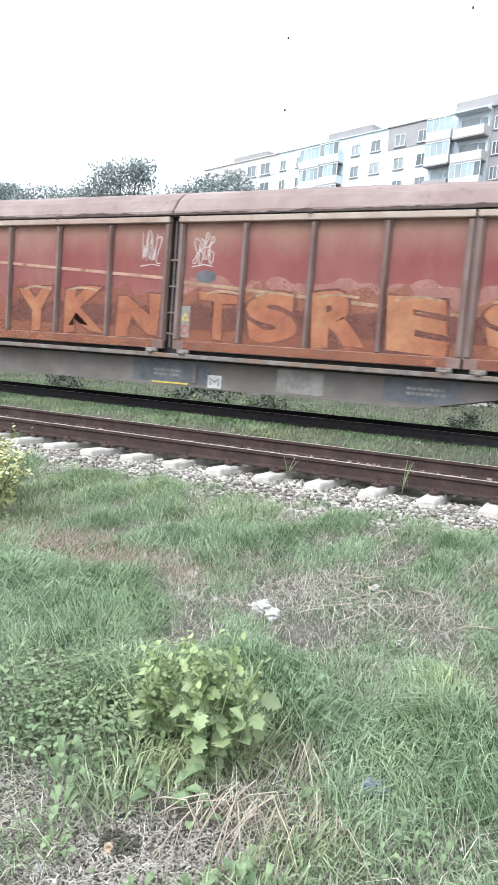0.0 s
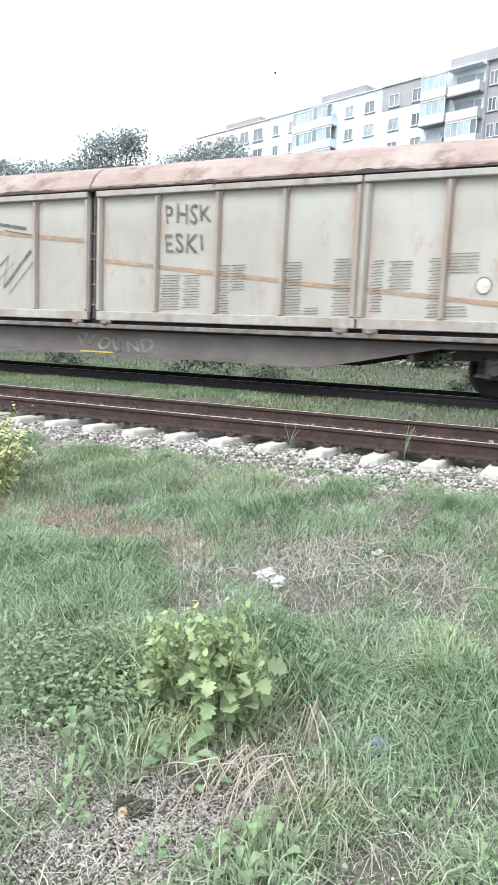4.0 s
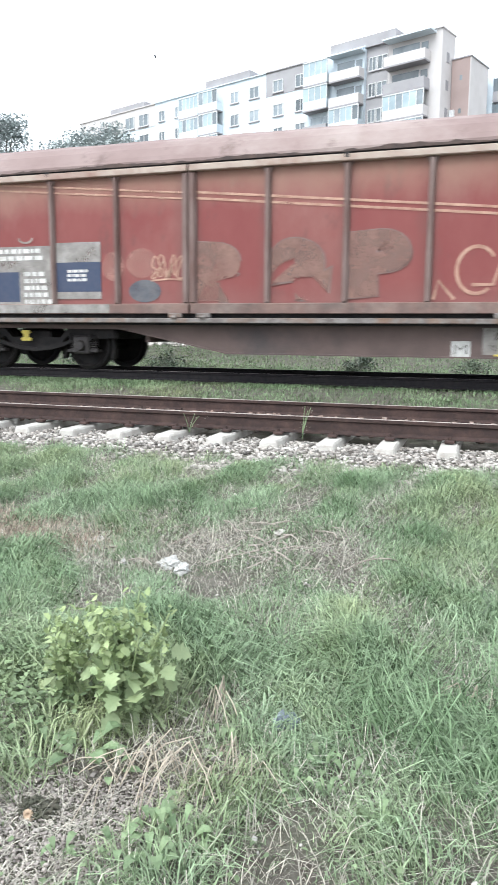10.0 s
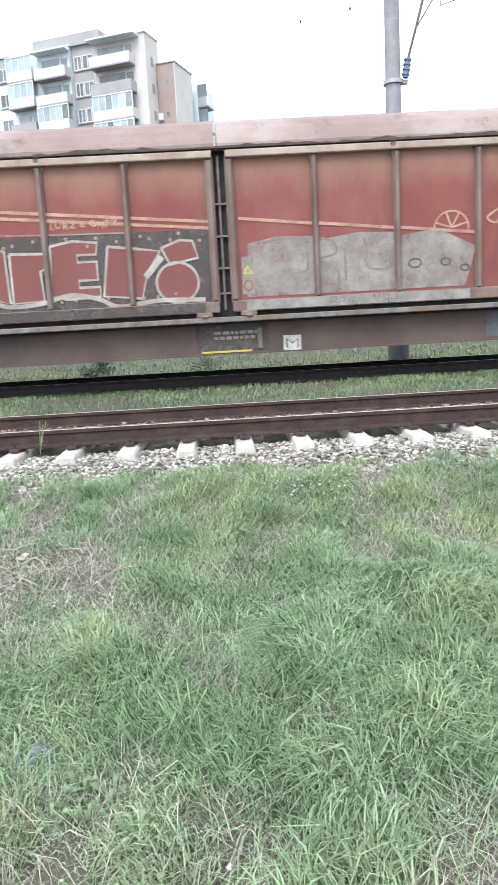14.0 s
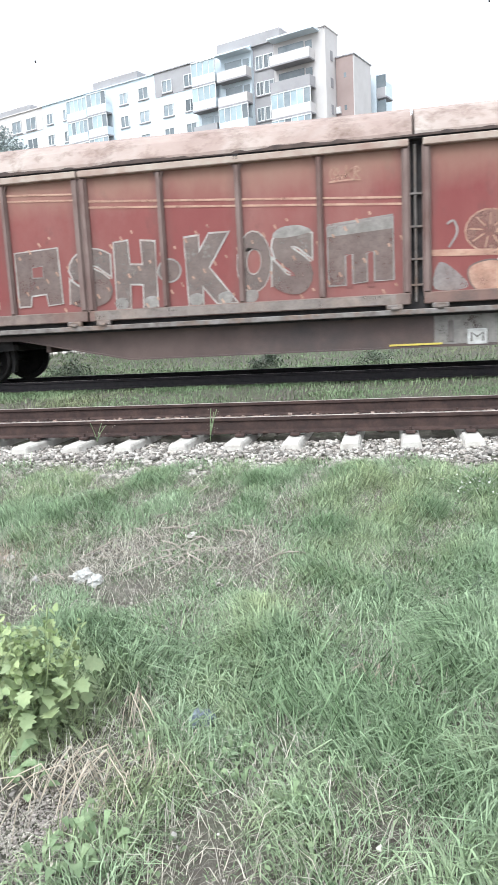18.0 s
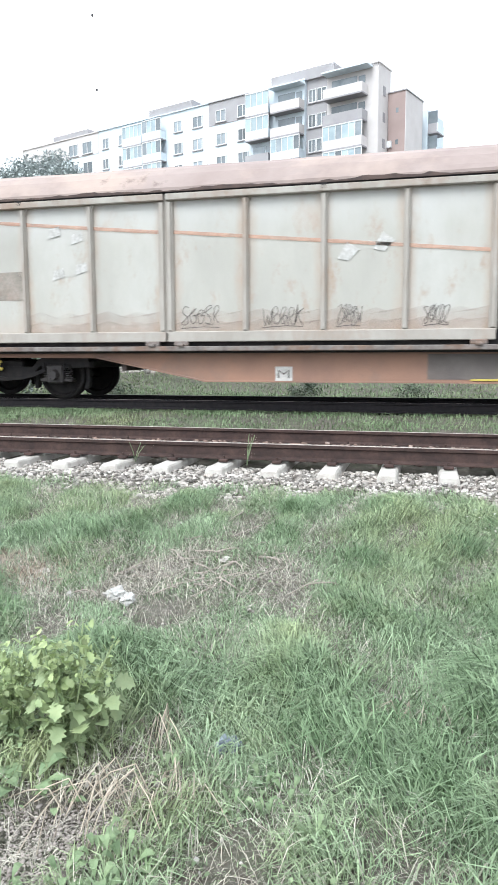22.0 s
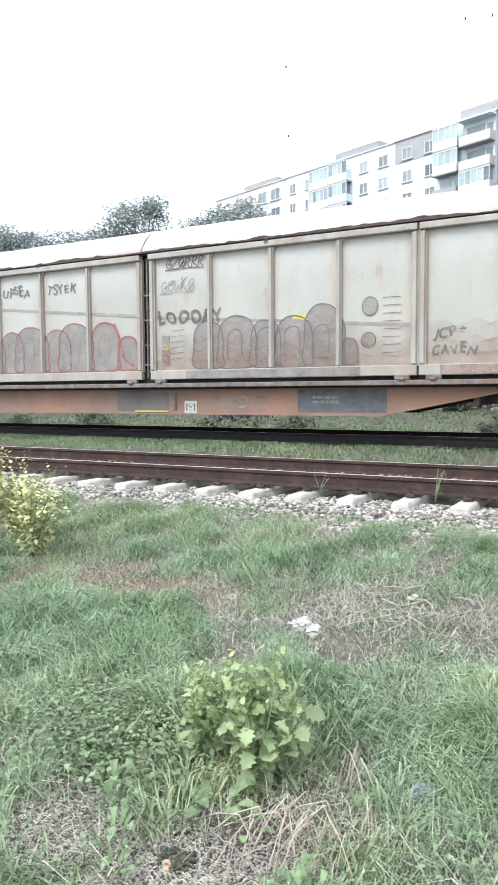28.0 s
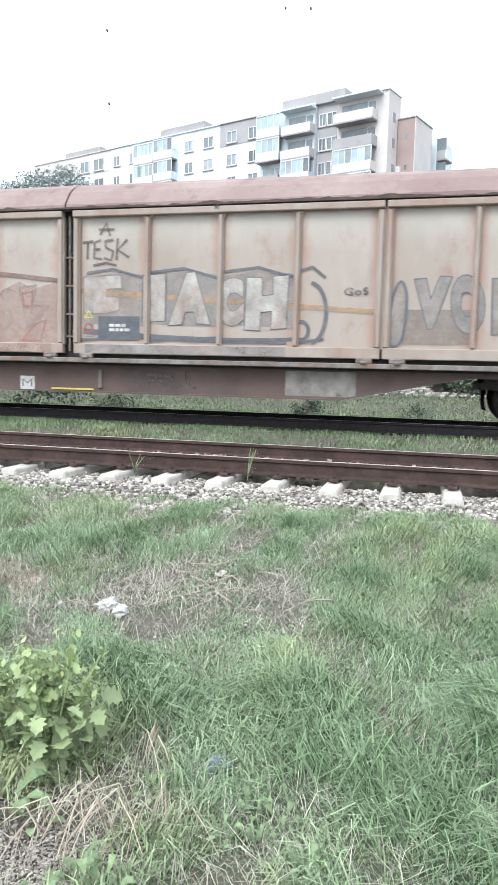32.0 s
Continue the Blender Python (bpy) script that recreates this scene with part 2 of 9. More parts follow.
M["weed"] = mat("weed_leaves", (0.15, 0.21, 0.11), (0.23, 0.295, 0.165), 0.55, 0, 3, 0, island=0.4, spec=0.3)
M["shrub"] = mat("young_shrub_leaves", (0.24, 0.31, 0.16), (0.34, 0.41, 0.23), 0.6, 0, 9, 0.25, 50, col3=(0.38, 0.43, 0.22), island=0.35, spec=0.3)
M["shoot"] = mat("yellow_green_shoots", (0.27, 0.345, 0.155), (0.36, 0.42, 0.22), 0.6, 0, 9, 0.2, 50, island=0.35, spec=0.3)
M["dock"] = mat("broad_dock_leaves", (0.17, 0.245, 0.13), (0.25, 0.325, 0.18), 0.5, 0, 14, 0.3, 60, rnd=0.25, spec=0.35)
M["reed"] = mat("pale_bent_stalks", (0.46, 0.41, 0.335), (0.36, 0.3, 0.235), 0.75, 0, 20, 0.2, rnd=0.3)
M["hay"] = mat("grey_matted_stalks", (0.4, 0.375, 0.33), (0.27, 0.245, 0.21), 0.85, 0, 2, 0, island=0.5, spec=0.15)
M["fawn"] = mat("fawn_overpaint", (0.34, 0.25, 0.2), (0.29, 0.21, 0.17), 0.8, 0, 3, 0.1, col3=(0.37, 0.3, 0.25), worn=(0.5, 0.9))
M["wash"] = mat("rusty_brown_wash", (0.33, 0.2, 0.15), (0.27, 0.165, 0.125), 0.85, 0, 5, 0.1, worn=(0.0, 0.17))
M["shell"] = mat("cream_snail_shell", (0.55, 0.42, 0.3), (0.4, 0.29, 0.2), 0.45, 0, 60, 0.1)
M["yellow_leaf"] = mat("yellow_green_leaves", (0.52, 0.5, 0.25), (0.4, 0.42, 0.22), 0.6, 0, 3, 0, island=0.35)
# distance haze is mixed into this pale leaf colour
M["leaf_hazed"] = mat("hazy_tree_leaves", (0.31, 0.35, 0.345), (0.38, 0.41, 0.4), 0.6, 0, 1, 0, island=0.3)
M["leaf_bush"] = mat("bush_leaves", (0.13, 0.175, 0.12), (0.18, 0.22, 0.15), 0.6, 0, 1, 0, island=0.4)
M["bark"] = mat("bark", (0.14, 0.11, 0.085), (0.09, 0.07, 0.055), 0.9, 0, 8, 0.5)
M["twig"] = mat("bleached_twigs", (0.4, 0.35, 0.31), (0.3, 0.255, 0.22), 0.8)
M["paper"] = mat("crumpled_paper", (0.55, 0.545, 0.53), (0.38, 0.37, 0.35), 0.8, 0, 14, 0.5)
M["blue_plastic"] = mat("dull_blue_plastic", (0.05, 0.065, 0.085), (0.26, 0.3, 0.34), 0.35, 0, 30, 0.3)
M["asphalt"] = mat("pale_road", (0.45, 0.44, 0.43), (0.38, 0.37, 0.36), 0.9, 0, 0.5, 0.1)
# pale wire colour with the bright sky's washout put into it
M["far"] = mat("washed_out_wire", (0.6, 0.6, 0.62), None, 0.9)


def thin(m, share):
    """Leaves and blades let some of the light through."""
    n, l = m.node_tree.nodes, m.node_tree.links
    tr, mx = n.new("ShaderNodeBsdfTranslucent"), n.new("ShaderNodeMixShader")
    l.new(n["Principled BSDF"].inputs["Base Color"].links[0].from_socket, tr.inputs["Color"])
    mx.inputs[0].default_value = share
    l.new(n["Principled BSDF"].outputs[0], mx.inputs[1])
    l.new(tr.outputs[0], mx.inputs[2])
    l.new(mx.outputs[0], n["Material Output"].inputs["Surface"])


for k in ("grass", "tuft", "shrub", "shoot", "dock", "weed"):
    thin(M[k], 0.22)


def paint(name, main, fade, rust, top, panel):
    """Wagon paint: faded towards a second tone in clouds, paler by height, rust blotches, vertical streaks."""
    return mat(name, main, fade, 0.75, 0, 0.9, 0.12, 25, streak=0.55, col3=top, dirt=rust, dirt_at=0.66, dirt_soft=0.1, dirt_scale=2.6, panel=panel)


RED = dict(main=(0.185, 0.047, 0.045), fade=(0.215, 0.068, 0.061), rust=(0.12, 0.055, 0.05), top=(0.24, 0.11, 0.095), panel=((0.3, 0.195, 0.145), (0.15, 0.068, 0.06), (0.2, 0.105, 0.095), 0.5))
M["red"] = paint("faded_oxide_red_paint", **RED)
M["red_post"] = mat("grimy_red_post", (0.15, 0.1, 0.09), (0.21, 0.155, 0.14), 0.8, 0, 3, 0.2, 30, streak=0.6, col3=(0.12, 0.065, 0.055))
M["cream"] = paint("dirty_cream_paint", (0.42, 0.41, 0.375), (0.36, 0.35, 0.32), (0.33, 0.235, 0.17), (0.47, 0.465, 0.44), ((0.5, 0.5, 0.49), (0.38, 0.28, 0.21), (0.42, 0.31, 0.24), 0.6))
M["cream_post"] = mat("grimy_cream_post", (0.39, 0.365, 0.335), (0.32, 0.295, 0.265), 0.85, 0, 3, 0.2, 30, streak=0.6, col3=(0.31, 0.245, 0.2), spec=0.2)
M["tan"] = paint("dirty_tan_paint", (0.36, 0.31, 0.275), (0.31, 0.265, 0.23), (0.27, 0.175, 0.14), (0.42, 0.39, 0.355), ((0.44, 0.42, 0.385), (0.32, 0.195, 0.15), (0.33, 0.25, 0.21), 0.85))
M["tan_post"] = mat("grimy_tan_post", (0.33, 0.285, 0.25), (0.285, 0.235, 0.2), 0.8, 0, 3, 0.2, 30, streak=0.6, col3=(0.27, 0.18, 0.145))
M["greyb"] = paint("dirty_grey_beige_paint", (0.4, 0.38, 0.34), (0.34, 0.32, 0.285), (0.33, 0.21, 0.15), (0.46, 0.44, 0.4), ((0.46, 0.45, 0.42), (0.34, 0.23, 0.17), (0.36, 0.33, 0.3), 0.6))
M["red_rail"] = mat("bleached_top_rail", (0.42, 0.35, 0.3), (0.34, 0.26, 0.22), 0.8, 0, 3, 0.15, 30, col3=(0.27, 0.17, 0.14))
M["red_foot"] = mat("rusty_foot_rail", (0.2, 0.125, 0.105), (0.15, 0.095, 0.082), 0.8, 0, 2, 0.15, 30, col3=(0.25, 0.2, 0.175), dirt=(0.1, 0.075, 0.068), dirt_at=0.58, dirt_scale=1.6)
M["cream_rail"] = mat("stained_cream_rail", (0.4, 0.38, 0.35), (0.33, 0.305, 0.275), 0.85, 0, 3, 0.2, 30, streak=0.3, col3=(0.29, 0.225, 0.185), dirt=(0.2, 0.15, 0.125), dirt_at=0.64, dirt_soft=0.1, spec=0.2)
M["hood"] = mat("silvery_end_hood", (0.4, 0.39, 0.39), (0.31, 0.29, 0.28), 0.6, 0.15, 2.5, 0.15, 20, streak=0.5, col3=(0.29, 0.22, 0.19))
M["end_pale"] = mat("pale_end_post_paint", (0.42, 0.4, 0.38), (0.31, 0.27, 0.24), 0.75, 0, 4, 0.15, 30, streak=0.5, col3=(0.25, 0.16, 0.125))
M["end_red"] = mat("stained_end_sheet", (0.13, 0.05, 0.042), (0.09, 0.045, 0.04), 0.8, 0, 2, 0.15, 30, streak=0.7, col3=(0.16, 0.09, 0.075))
M["end_grey"] = mat("stained_grey_end_sheet", (0.25, 0.24, 0.24), (0.17, 0.16, 0.16), 0.8, 0, 2, 0.15, 30, streak=0.7, col3=(0.22, 0.13, 0.1))
M["lock"] = mat("pale_blue_lock_box", (0.34, 0.37, 0.385), (0.26, 0.28, 0.29), 0.7, 0, 6, 0.1)
M["tread"] = mat("ochre_step_tread", (0.42, 0.3, 0.17), (0.34, 0.24, 0.15), 0.8, 0, 6, 0.1)
M["russet"] = mat("russet_spray", (0.12, 0.045, 0.036), (0.16, 0.066, 0.05), 0.8, 0, 5, 0.1, worn=(0.6, 0.95))
M["salmon"] = mat("salmon_orange_spray", (0.38, 0.145, 0.075), (0.3, 0.11, 0.066), 0.8, 0, 2, 0.1, col3=(0.42, 0.21, 0.11), worn=(0.6, 0.92))
M["mud"] = mat("rusty_grey_spray", (0.27, 0.23, 0.21), (0.22, 0.185, 0.165), 0.8, 0, 3, 0.1, col3=(0.3, 0.235, 0.2), worn=(0.45, 0.9))
M["chalk"] = mat("chalky_white_spray", (0.5, 0.48, 0.45), (0.4, 0.37, 0.34), 0.8, 0, 3, 0.1, col3=(0.33, 0.25, 0.22), worn=(0.5, 0.95))
M["ash"] = mat("dark_ash_spray", (0.15, 0.115, 0.105), (0.19, 0.145, 0.13), 0.85, 0, 3, 0.1, worn=(0.55, 0.95))
M["rose"] = mat("dull_rose_spray", (0.3, 0.13, 0.125), (0.25, 0.1, 0.1), 0.8, 0, 3, 0.1, worn=(0.5, 0.9))
M["blush"] = mat("pale_blush_spray", (0.43, 0.33, 0.29), (0.36, 0.26, 0.225), 0.8, 0, 3, 0.1, worn=(0.3, 0.7))
M["dove"] = mat("dove_grey_spray", (0.31, 0.29, 0.28), (0.25, 0.23, 0.22), 0.85, 0, 2.5, 0.1, col3=(0.34, 0.28, 0.25), worn=(0.45, 0.9))
M["sky_patch"] = mat("pale_blue_repaint", (0.27, 0.31, 0.37), (0.23, 0.26, 0.31), 0.75, 0, 4, 0.1, worn=(0.6, 0.95))
M["clay"] = mat("clay_brown_spray", (0.27, 0.16, 0.13), (0.22, 0.125, 0.105), 0.85, 0, 3, 0.1, worn=(0.4, 0.85))
M["roof_pink"] = mat("peeling_pink_roof", (0.255, 0.19, 0.178), (0.215, 0.152, 0.142), 0.8, 0, 1.2, 0.2, 20, col3=(0.33, 0.27, 0.25), dirt=(0.13, 0.088, 0.08), dirt_at=0.64, dirt_soft=0.08)
M["roof_tan"] = mat("peeling_tan_roof", (0.35, 0.27, 0.238), (0.28, 0.205, 0.18), 0.8, 0, 1.2, 0.2, 20, col3=(0.42, 0.365, 0.33), dirt=(0.17, 0.115, 0.095), dirt_at=0.6, dirt_soft=0.09)
M["roof_white"] = mat("chalky_white_roof", (0.6, 0.57, 0.54), (0.5, 0.47, 0.44), 0.8, 0, 1.2, 0.2, 20, col3=(0.5, 0.42, 0.38), dirt=(0.2, 0.15, 0.13), dirt_at=0.72, dirt_soft=0.05)
M["roof_grey"] = mat("stained_grey_roof", (0.26, 0.205, 0.19), (0.33, 0.27, 0.25), 0.8, 0, 1.0, 0.2, 20, col3=(0.42, 0.33, 0.28), dirt=(0.12, 0.085, 0.075), dirt_at=0.66, dirt_soft=0.06)
M["lip"] = mat("flaking_roof_edge", (0.06, 0.045, 0.042), (0.1, 0.07, 0.06), 0.85, 0, 6, 0.3, 40)
M["girder_brown"] = mat("grimy_brown_girder", (0.085, 0.06, 0.055), (0.12, 0.085, 0.076), 0.8, 0, 1.5, 0.2, 30, col3=(0.06, 0.05, 0.05))
M["girder_orange"] = mat("grimy_orange_girder", (0.3, 0.175, 0.125), (0.24, 0.145, 0.11), 0.8, 0, 1.5, 0.2, 30, col3=(0.18, 0.14, 0.12))
M["girder_grey"] = mat("grimy_grey_girder", (0.12, 0.105, 0.1), (0.17, 0.15, 0.14), 0.8, 0, 1.5, 0.2, 30, col3=(0.11, 0.09, 0.08))


# ---- building helpers ----
def box(bm, x0, y0, z0, x1, y1, z1, bevel=0.0):
    vs = [bm.verts.new((x, y, z)) for x in (x0, x1) for y in (y0, y1) for z in (z0, z1)]
    fs = [bm.faces.new([vs[i] for i in f]) for f in ((0, 1, 3, 2), (4, 6, 7, 5), (0, 4, 5, 1), (2, 3, 7, 6), (0, 2, 6, 4), (1, 5, 7, 3))]
    if bevel:
        es = list({e for f in fs for e in f.edges})
        bmesh.ops.bevel(bm, geom=es, offset=bevel, segments=1, affect="EDGES")
    return vs


def tube(bm, a, b, r0, r1=None, n=10, cap=True):
    a, b = Vector(a), Vector(b)
    r1 = r0 if r1 is None else r1
    q = (b - a).to_track_quat("Z", "Y")
    ra, rb = [], []
    for i in range(n):
        d = Vector((math.cos(2 * math.pi * i / n), math.sin(2 * math.pi * i / n), 0))
        ra.append(bm.verts.new(a + q @ (d * r0)))
        rb.append(bm.verts.new(b + q @ (d * r1)))
    for i in range(n):
        j = (i + 1) % n
        bm.faces.new((ra[i], ra[j], rb[j], rb[i]))
    if cap:
        bm.faces.new(ra[::-1])
        bm.faces.new(rb)


def path_tube(bm, pts, r, n=8):
    for a, b in zip(pts, pts[1:]):
        tube(bm, a, b, r, n=n)


def prism(bm, poly, y0, y1):
    """A polygon in x-z pushed from y0 to y1."""
    a = [bm.verts.new((x, y0, z)) for x, z in poly]
    b = [bm.verts.new((x, y1, z)) for x, z in poly]
    bm.faces.new(a)
    bm.faces.new(b[::-1])
    for i in range(len(a)):
        j = (i + 1) % len(a)
        bm.faces.new((a[j], a[i], b[i], b[j]))


def mesh_of(name, bm, material, smooth=False):
    bmesh.ops.recalc_face_normals(bm, faces=bm.faces)
    me = bpy.data.meshes.new(name)
    bm.to_mesh(me)
    bm.free()
    me.materials.append(material)
    if smooth:
        me.polygons.foreach_set("use_smooth", [True] * len(me.polygons))
    return me


def part(name, bm, material, parent, label="", smooth=False, at=None):
    me = bm if isinstance(bm, bpy.types.Mesh) else mesh_of(name, bm, material, smooth)
    ob = new(name, me)
    if parent is not None:
        ob.parent = parent
    if at is not None:
        ob.matrix_basis = at
    if label:
        ob["label"] = label
    return ob


def quick_mesh(name, verts, faces, material):
    me = bpy.data.meshes.new(name)
    me.from_pydata(verts, [], faces)
    me.materials.append(material)
    return me


def array_mesh(name, verts, tris, material):
    """A mesh from numpy arrays of corners and triangles."""
    me = bpy.data.meshes.new(name)
    me.vertices.add(len(verts))
    me.vertices.foreach_set("co", np.asarray(verts, np.float32).ravel())
    k = len(tris)
    me.loops.add(k * 3)
    me.loops.foreach_set("vertex_index", np.asarray(tris, np.int32).ravel())
    me.polygons.add(k)
    me.polygons.foreach_set("loop_start", np.arange(0, k * 3, 3, dtype=np.int32))
    me.update(calc_edges=True)
    me.materials.append(material)
    return me


def B():
    return bmesh.new()


# ---- ground ----
RNG = np.random.default_rng(5)


def hills(x, y):
    """Height of the ground: a low verge, the ballast bed of the near track, grass beyond."""
    x, y = np.asarray(x, float), np.asarray(y, float)
    def step(a, b, v):
        t = np.clip((v - a) / (b - a), 0, 1)
        return t * t * (3 - 2 * t)
    z = -0.36 + 0.2 * step(4.4, 6.3, y)
    z = z + 0.062 * step(6.35, 7.0, y) * (1 - step(10.0, 10.6, y))
    z = z + 0.2 * step(10.2, 11.6, y)
    z = z + 0.035 * np.sin(1.7 * x + 0.6 * y) * np.sin(1.3 * y + 0.4) * (1 - step(5.2, 6.2, y))
    z = z + 0.06 * step(11.6, 12.6, y) - 0.08 * step(15, 18, y) + 0.62 * step(20, 27, y) - 0.15 * step(40, 60, y)
    return z


gx = np.unique(np.concatenate([np.linspace(-2500, -60, 14), np.linspace(-60, -8, 40), np.linspace(-8, 14, 111), np.linspace(14, 70, 40), np.linspace(70, 2500, 14)]))
gy = np.unique(np.concatenate([np.linspace(-2500, -20, 10), np.linspace(-20, 0, 12), np.linspace(0, 12, 80), np.linspace(12, 60, 50), np.linspace(60, 2800, 16)]))
GX, GY = np.meshgrid(gx, gy)
gv = np.stack([GX.ravel(), GY.ravel(), hills(GX, GY).ravel()], 1)
nx = len(gx)
ii = (np.arange(len(gy) - 1)[:, None] * nx + np.arange(nx - 1)[None, :]).ravel()
gt = np.concatenate([np.stack([ii, ii + 1, ii + nx + 1], 1), np.stack([ii, ii + nx + 1, ii + nx], 1)])
ground = new("ground", array_mesh("ground", gv, gt, M["ground"]))
tagged(ground, "trodden earth verge with thatch and sparse grass", "ground", kind="structure")

# ---- near track ----
TRACK_X0, TRACK_X1 = -40, 60
RAIL = [(-0.07, 0), (0.07, 0), (0.07, 0.015), (0.012, 0.035), (0.012, 0.125), (0.034, 0.138), (0.034, 0.168), (0.026, 0.172), (-0.026, 0.172), (-0.034, 0.168), (-0.034, 0.138), (-0.012, 0.125), (-0.012, 0.035), (-0.07, 0.015)]


def rail_mesh(name, x0, x1, material, top):
    v, f = [], []
    n = len(RAIL)
    for x in (x0, x1):
        v += [(x, y, z) for y, z in RAIL]
    for i in range(n):
        j = (i + 1) % n
        f.append((i, j, n + j, n + i))
    f += [tuple(range(n))[::-1], tuple(range(n, 2 * n))]
    me = quick_mesh(name, v, f, material)
    me.materials.append(top)
    me.polygons[7].material_index = 1
    return me


def track(name, yc, ztop, label, m_rail, sleeper_x, ends):
    t = new(name)
    t.location = (0, yc, ztop - 0.172)
    tagged(t, label, "railway track", kind="structure")
    for side in (-0.75, 0.75):
        part("rail", rail_mesh("rail", TRACK_X0, TRACK_X1, m_rail, M["rail_top"]), None, t, at=pose(0, side, 0))
    bm = B()
    box(bm, -0.118, -1.28, -0.2, 0.118, 1.28, -0.02, 0.02)
    for v in bm.verts:
        if v.co.z > -0.1:
            v.co.x *= 0.78
            v.co.y *= 0.985
    for s in (-1, 1):
        for v in bm.verts:
            if s * v.co.y > 1.0 and v.co.z > -0.1:
                v.co.z -= 0.012
    sl = mesh_of("sleeper", bm, M["concrete"])
    bm = B()
    for y in (-0.87, -0.63, 0.63, 0.87):
        box(bm, -0.05, y - 0.04, -0.022, 0.05, y + 0.04, 0.012, 0.008)
        tube(bm, (0, y, 0.01), (0, y, 0.045), 0.014, n=6)
    cl = mesh_of("rail_clip", bm, M["rail"])
    for x in sleeper_x:
        s = part("sleeper", sl, None, t, at=pose(x, 0, -ends))
        part("rail_clip", cl, None, s)
    return t


near_track = track("near_track", 8.5, 0.19, "empty rusty railway track on pale concrete sleepers", M["rail"], [0.59 * i for i in range(-34, 60)], 0.0)
far_track = track("far_track", 13.6, 0.31, "near-black railway track sunk in grass", M["rail_dark"], [0.6 * i for i in range(-30, 45)], 0.09)


def rocks(name, count, x0, x1, y0, y1, size, zoff, material, label):
    """Loose angular stones, each a bent cube."""
    cube = np.array([(x, y, z) for x in (-1, 1) for y in (-1, 1) for z in (-1, 1)], float)
    tr = np.array([(0, 1, 3), (0, 3, 2), (4, 6, 7), (4, 7, 5), (0, 4, 5), (0, 5, 1), (2, 3, 7), (2, 7, 6), (0, 2, 6), (0, 6, 4), (1, 5, 7), (1, 7, 3)])
    c = np.stack([RNG.uniform(x0, x1, count), RNG.uniform(y0, y1, count)], 1)
    z = hills(c[:, 0], c[:, 1]) + zoff + RNG.uniform(-0.015, 0.02, count)
    s = RNG.uniform(0.5, 1.15, (count, 1, 3)) * np.array([1.15, 1.0, 0.7]) * size * RNG.uniform(0.5, 1.35, (count, 1, 1))
    v = cube[None] * s * RNG.uniform(0.65, 1.1, (count, 8, 3))
    a = RNG.uniform(0, 6.28, count)
    b = RNG.uniform(-0.6, 0.6, count)
    ca, sa, cb, sb = np.cos(a)[:, None], np.sin(a)[:, None], np.cos(b)[:, None], np.sin(b)[:, None]
    x, y, zz = v[..., 0], v[..., 1], v[..., 2]
    y, zz = y * cb - zz * sb, y * sb + zz * cb
    x, y = x * ca - y * sa, x * sa + y * ca
    v = np.stack([x + c[:, :1], y + c[:, 1:], zz + z[:, None]], 2).reshape(-1, 3)
    t = (tr[None] + 8 * np.arange(count)[:, None, None]).reshape(-1, 3)
    return tagged(new(name, array_mesh(name, v, t, material)), label, "gravel", kind="stuff")


rocks("path_gravel", 2600, 5.88, 6.18, 4.4, 5.55, 0.0085, -0.002, M["clod"], "fine grey gravel on a trodden path")
rocks("ballast_gravel", 36000, -9, 14, 6.3, 7.75, 0.0185, 0.0, M["ballast"], "pale crushed-stone ballast beside the sleepers")
rocks("ballast_between_rails", 12000, -9, 14, 7.86, 9.14, 0.028, 0.105, M["ballast_rust"], "crushed-stone ballast between the near rails")
rocks("ballast_shoulder", 4000, -9, 14, 9.3, 10.5, 0.032, 0.02, M["ballast"], "crushed-stone ballast on the far shoulder")

# ---- the train ----
HALF = 11.12
SIDE = 1.40
RAIL_Z, TRACK_Y = 0.31, 13.6
CACHE = {}


def shared(key, build):
    if key not in CACHE:
        CACHE[key] = build()
    return CACHE[key]


def wheel_mesh():
    bm = B()
    tube(bm, (0, -1.0, 0), (0, 1.0, 0), 0.075, n=12)
    for s in (-1, 1):
        prof = [(0.10, 0.0), (0.13, 0.10), (0.36, 0.035), (0.41, -0.02), (0.46, 0.0), (0.46, 0.1), (0.475, 0.105), (0.49, 0.125), (0.485, 0.14), (0.40, 0.14), (0.36, 0.08), (0.13, 0.16), (0.1, 0.2)]
        rings = []
        n = 28
        for r, o in prof:
            y = s * (0.82 - o)
            rings.append([bm.verts.new((r * math.cos(2 * math.pi * i / n), y, r * math.sin(2 * math.pi * i / n))) for i in range(n)])
        for a, b in zip(rings, rings[1:]):
            for i in range(n):
                j = (i + 1) % n
                bm.faces.new((a[i], a[j], b[j], b[i]))
    return mesh_of("wheelset", bm, M["bogie"])


def bogie_frame():
    bm = B()
    box(bm, -0.3, -0.98, 0.5, 0.3, 0.98, 0.75, 0.03)
    return mesh_of("bogie", bm, M["bogie"])


def side_frame():
    bm = B()
    prism(bm, [(-1.75, 0.62), (-1.7, 0.78), (-0.75, 0.82), (-0.55, 0.62), (0.55, 0.62), (0.75, 0.82), (1.7, 0.78), (1.75, 0.62), (1.5, 0.6), (0.7, 0.64), (0.5, 0.42), (-0.5, 0.42), (-0.7, 0.64), (-1.5, 0.6)], -0.06, 0.06)
    return mesh_of("side_frame", bm, M["bogie"])


def end_beam():
    bm = B()
    box(bm, -0.06, -1.0, 0.6, 0.06, 1.0, 0.74, 0.02)
    return mesh_of("end_beam", bm, M["bogie"])


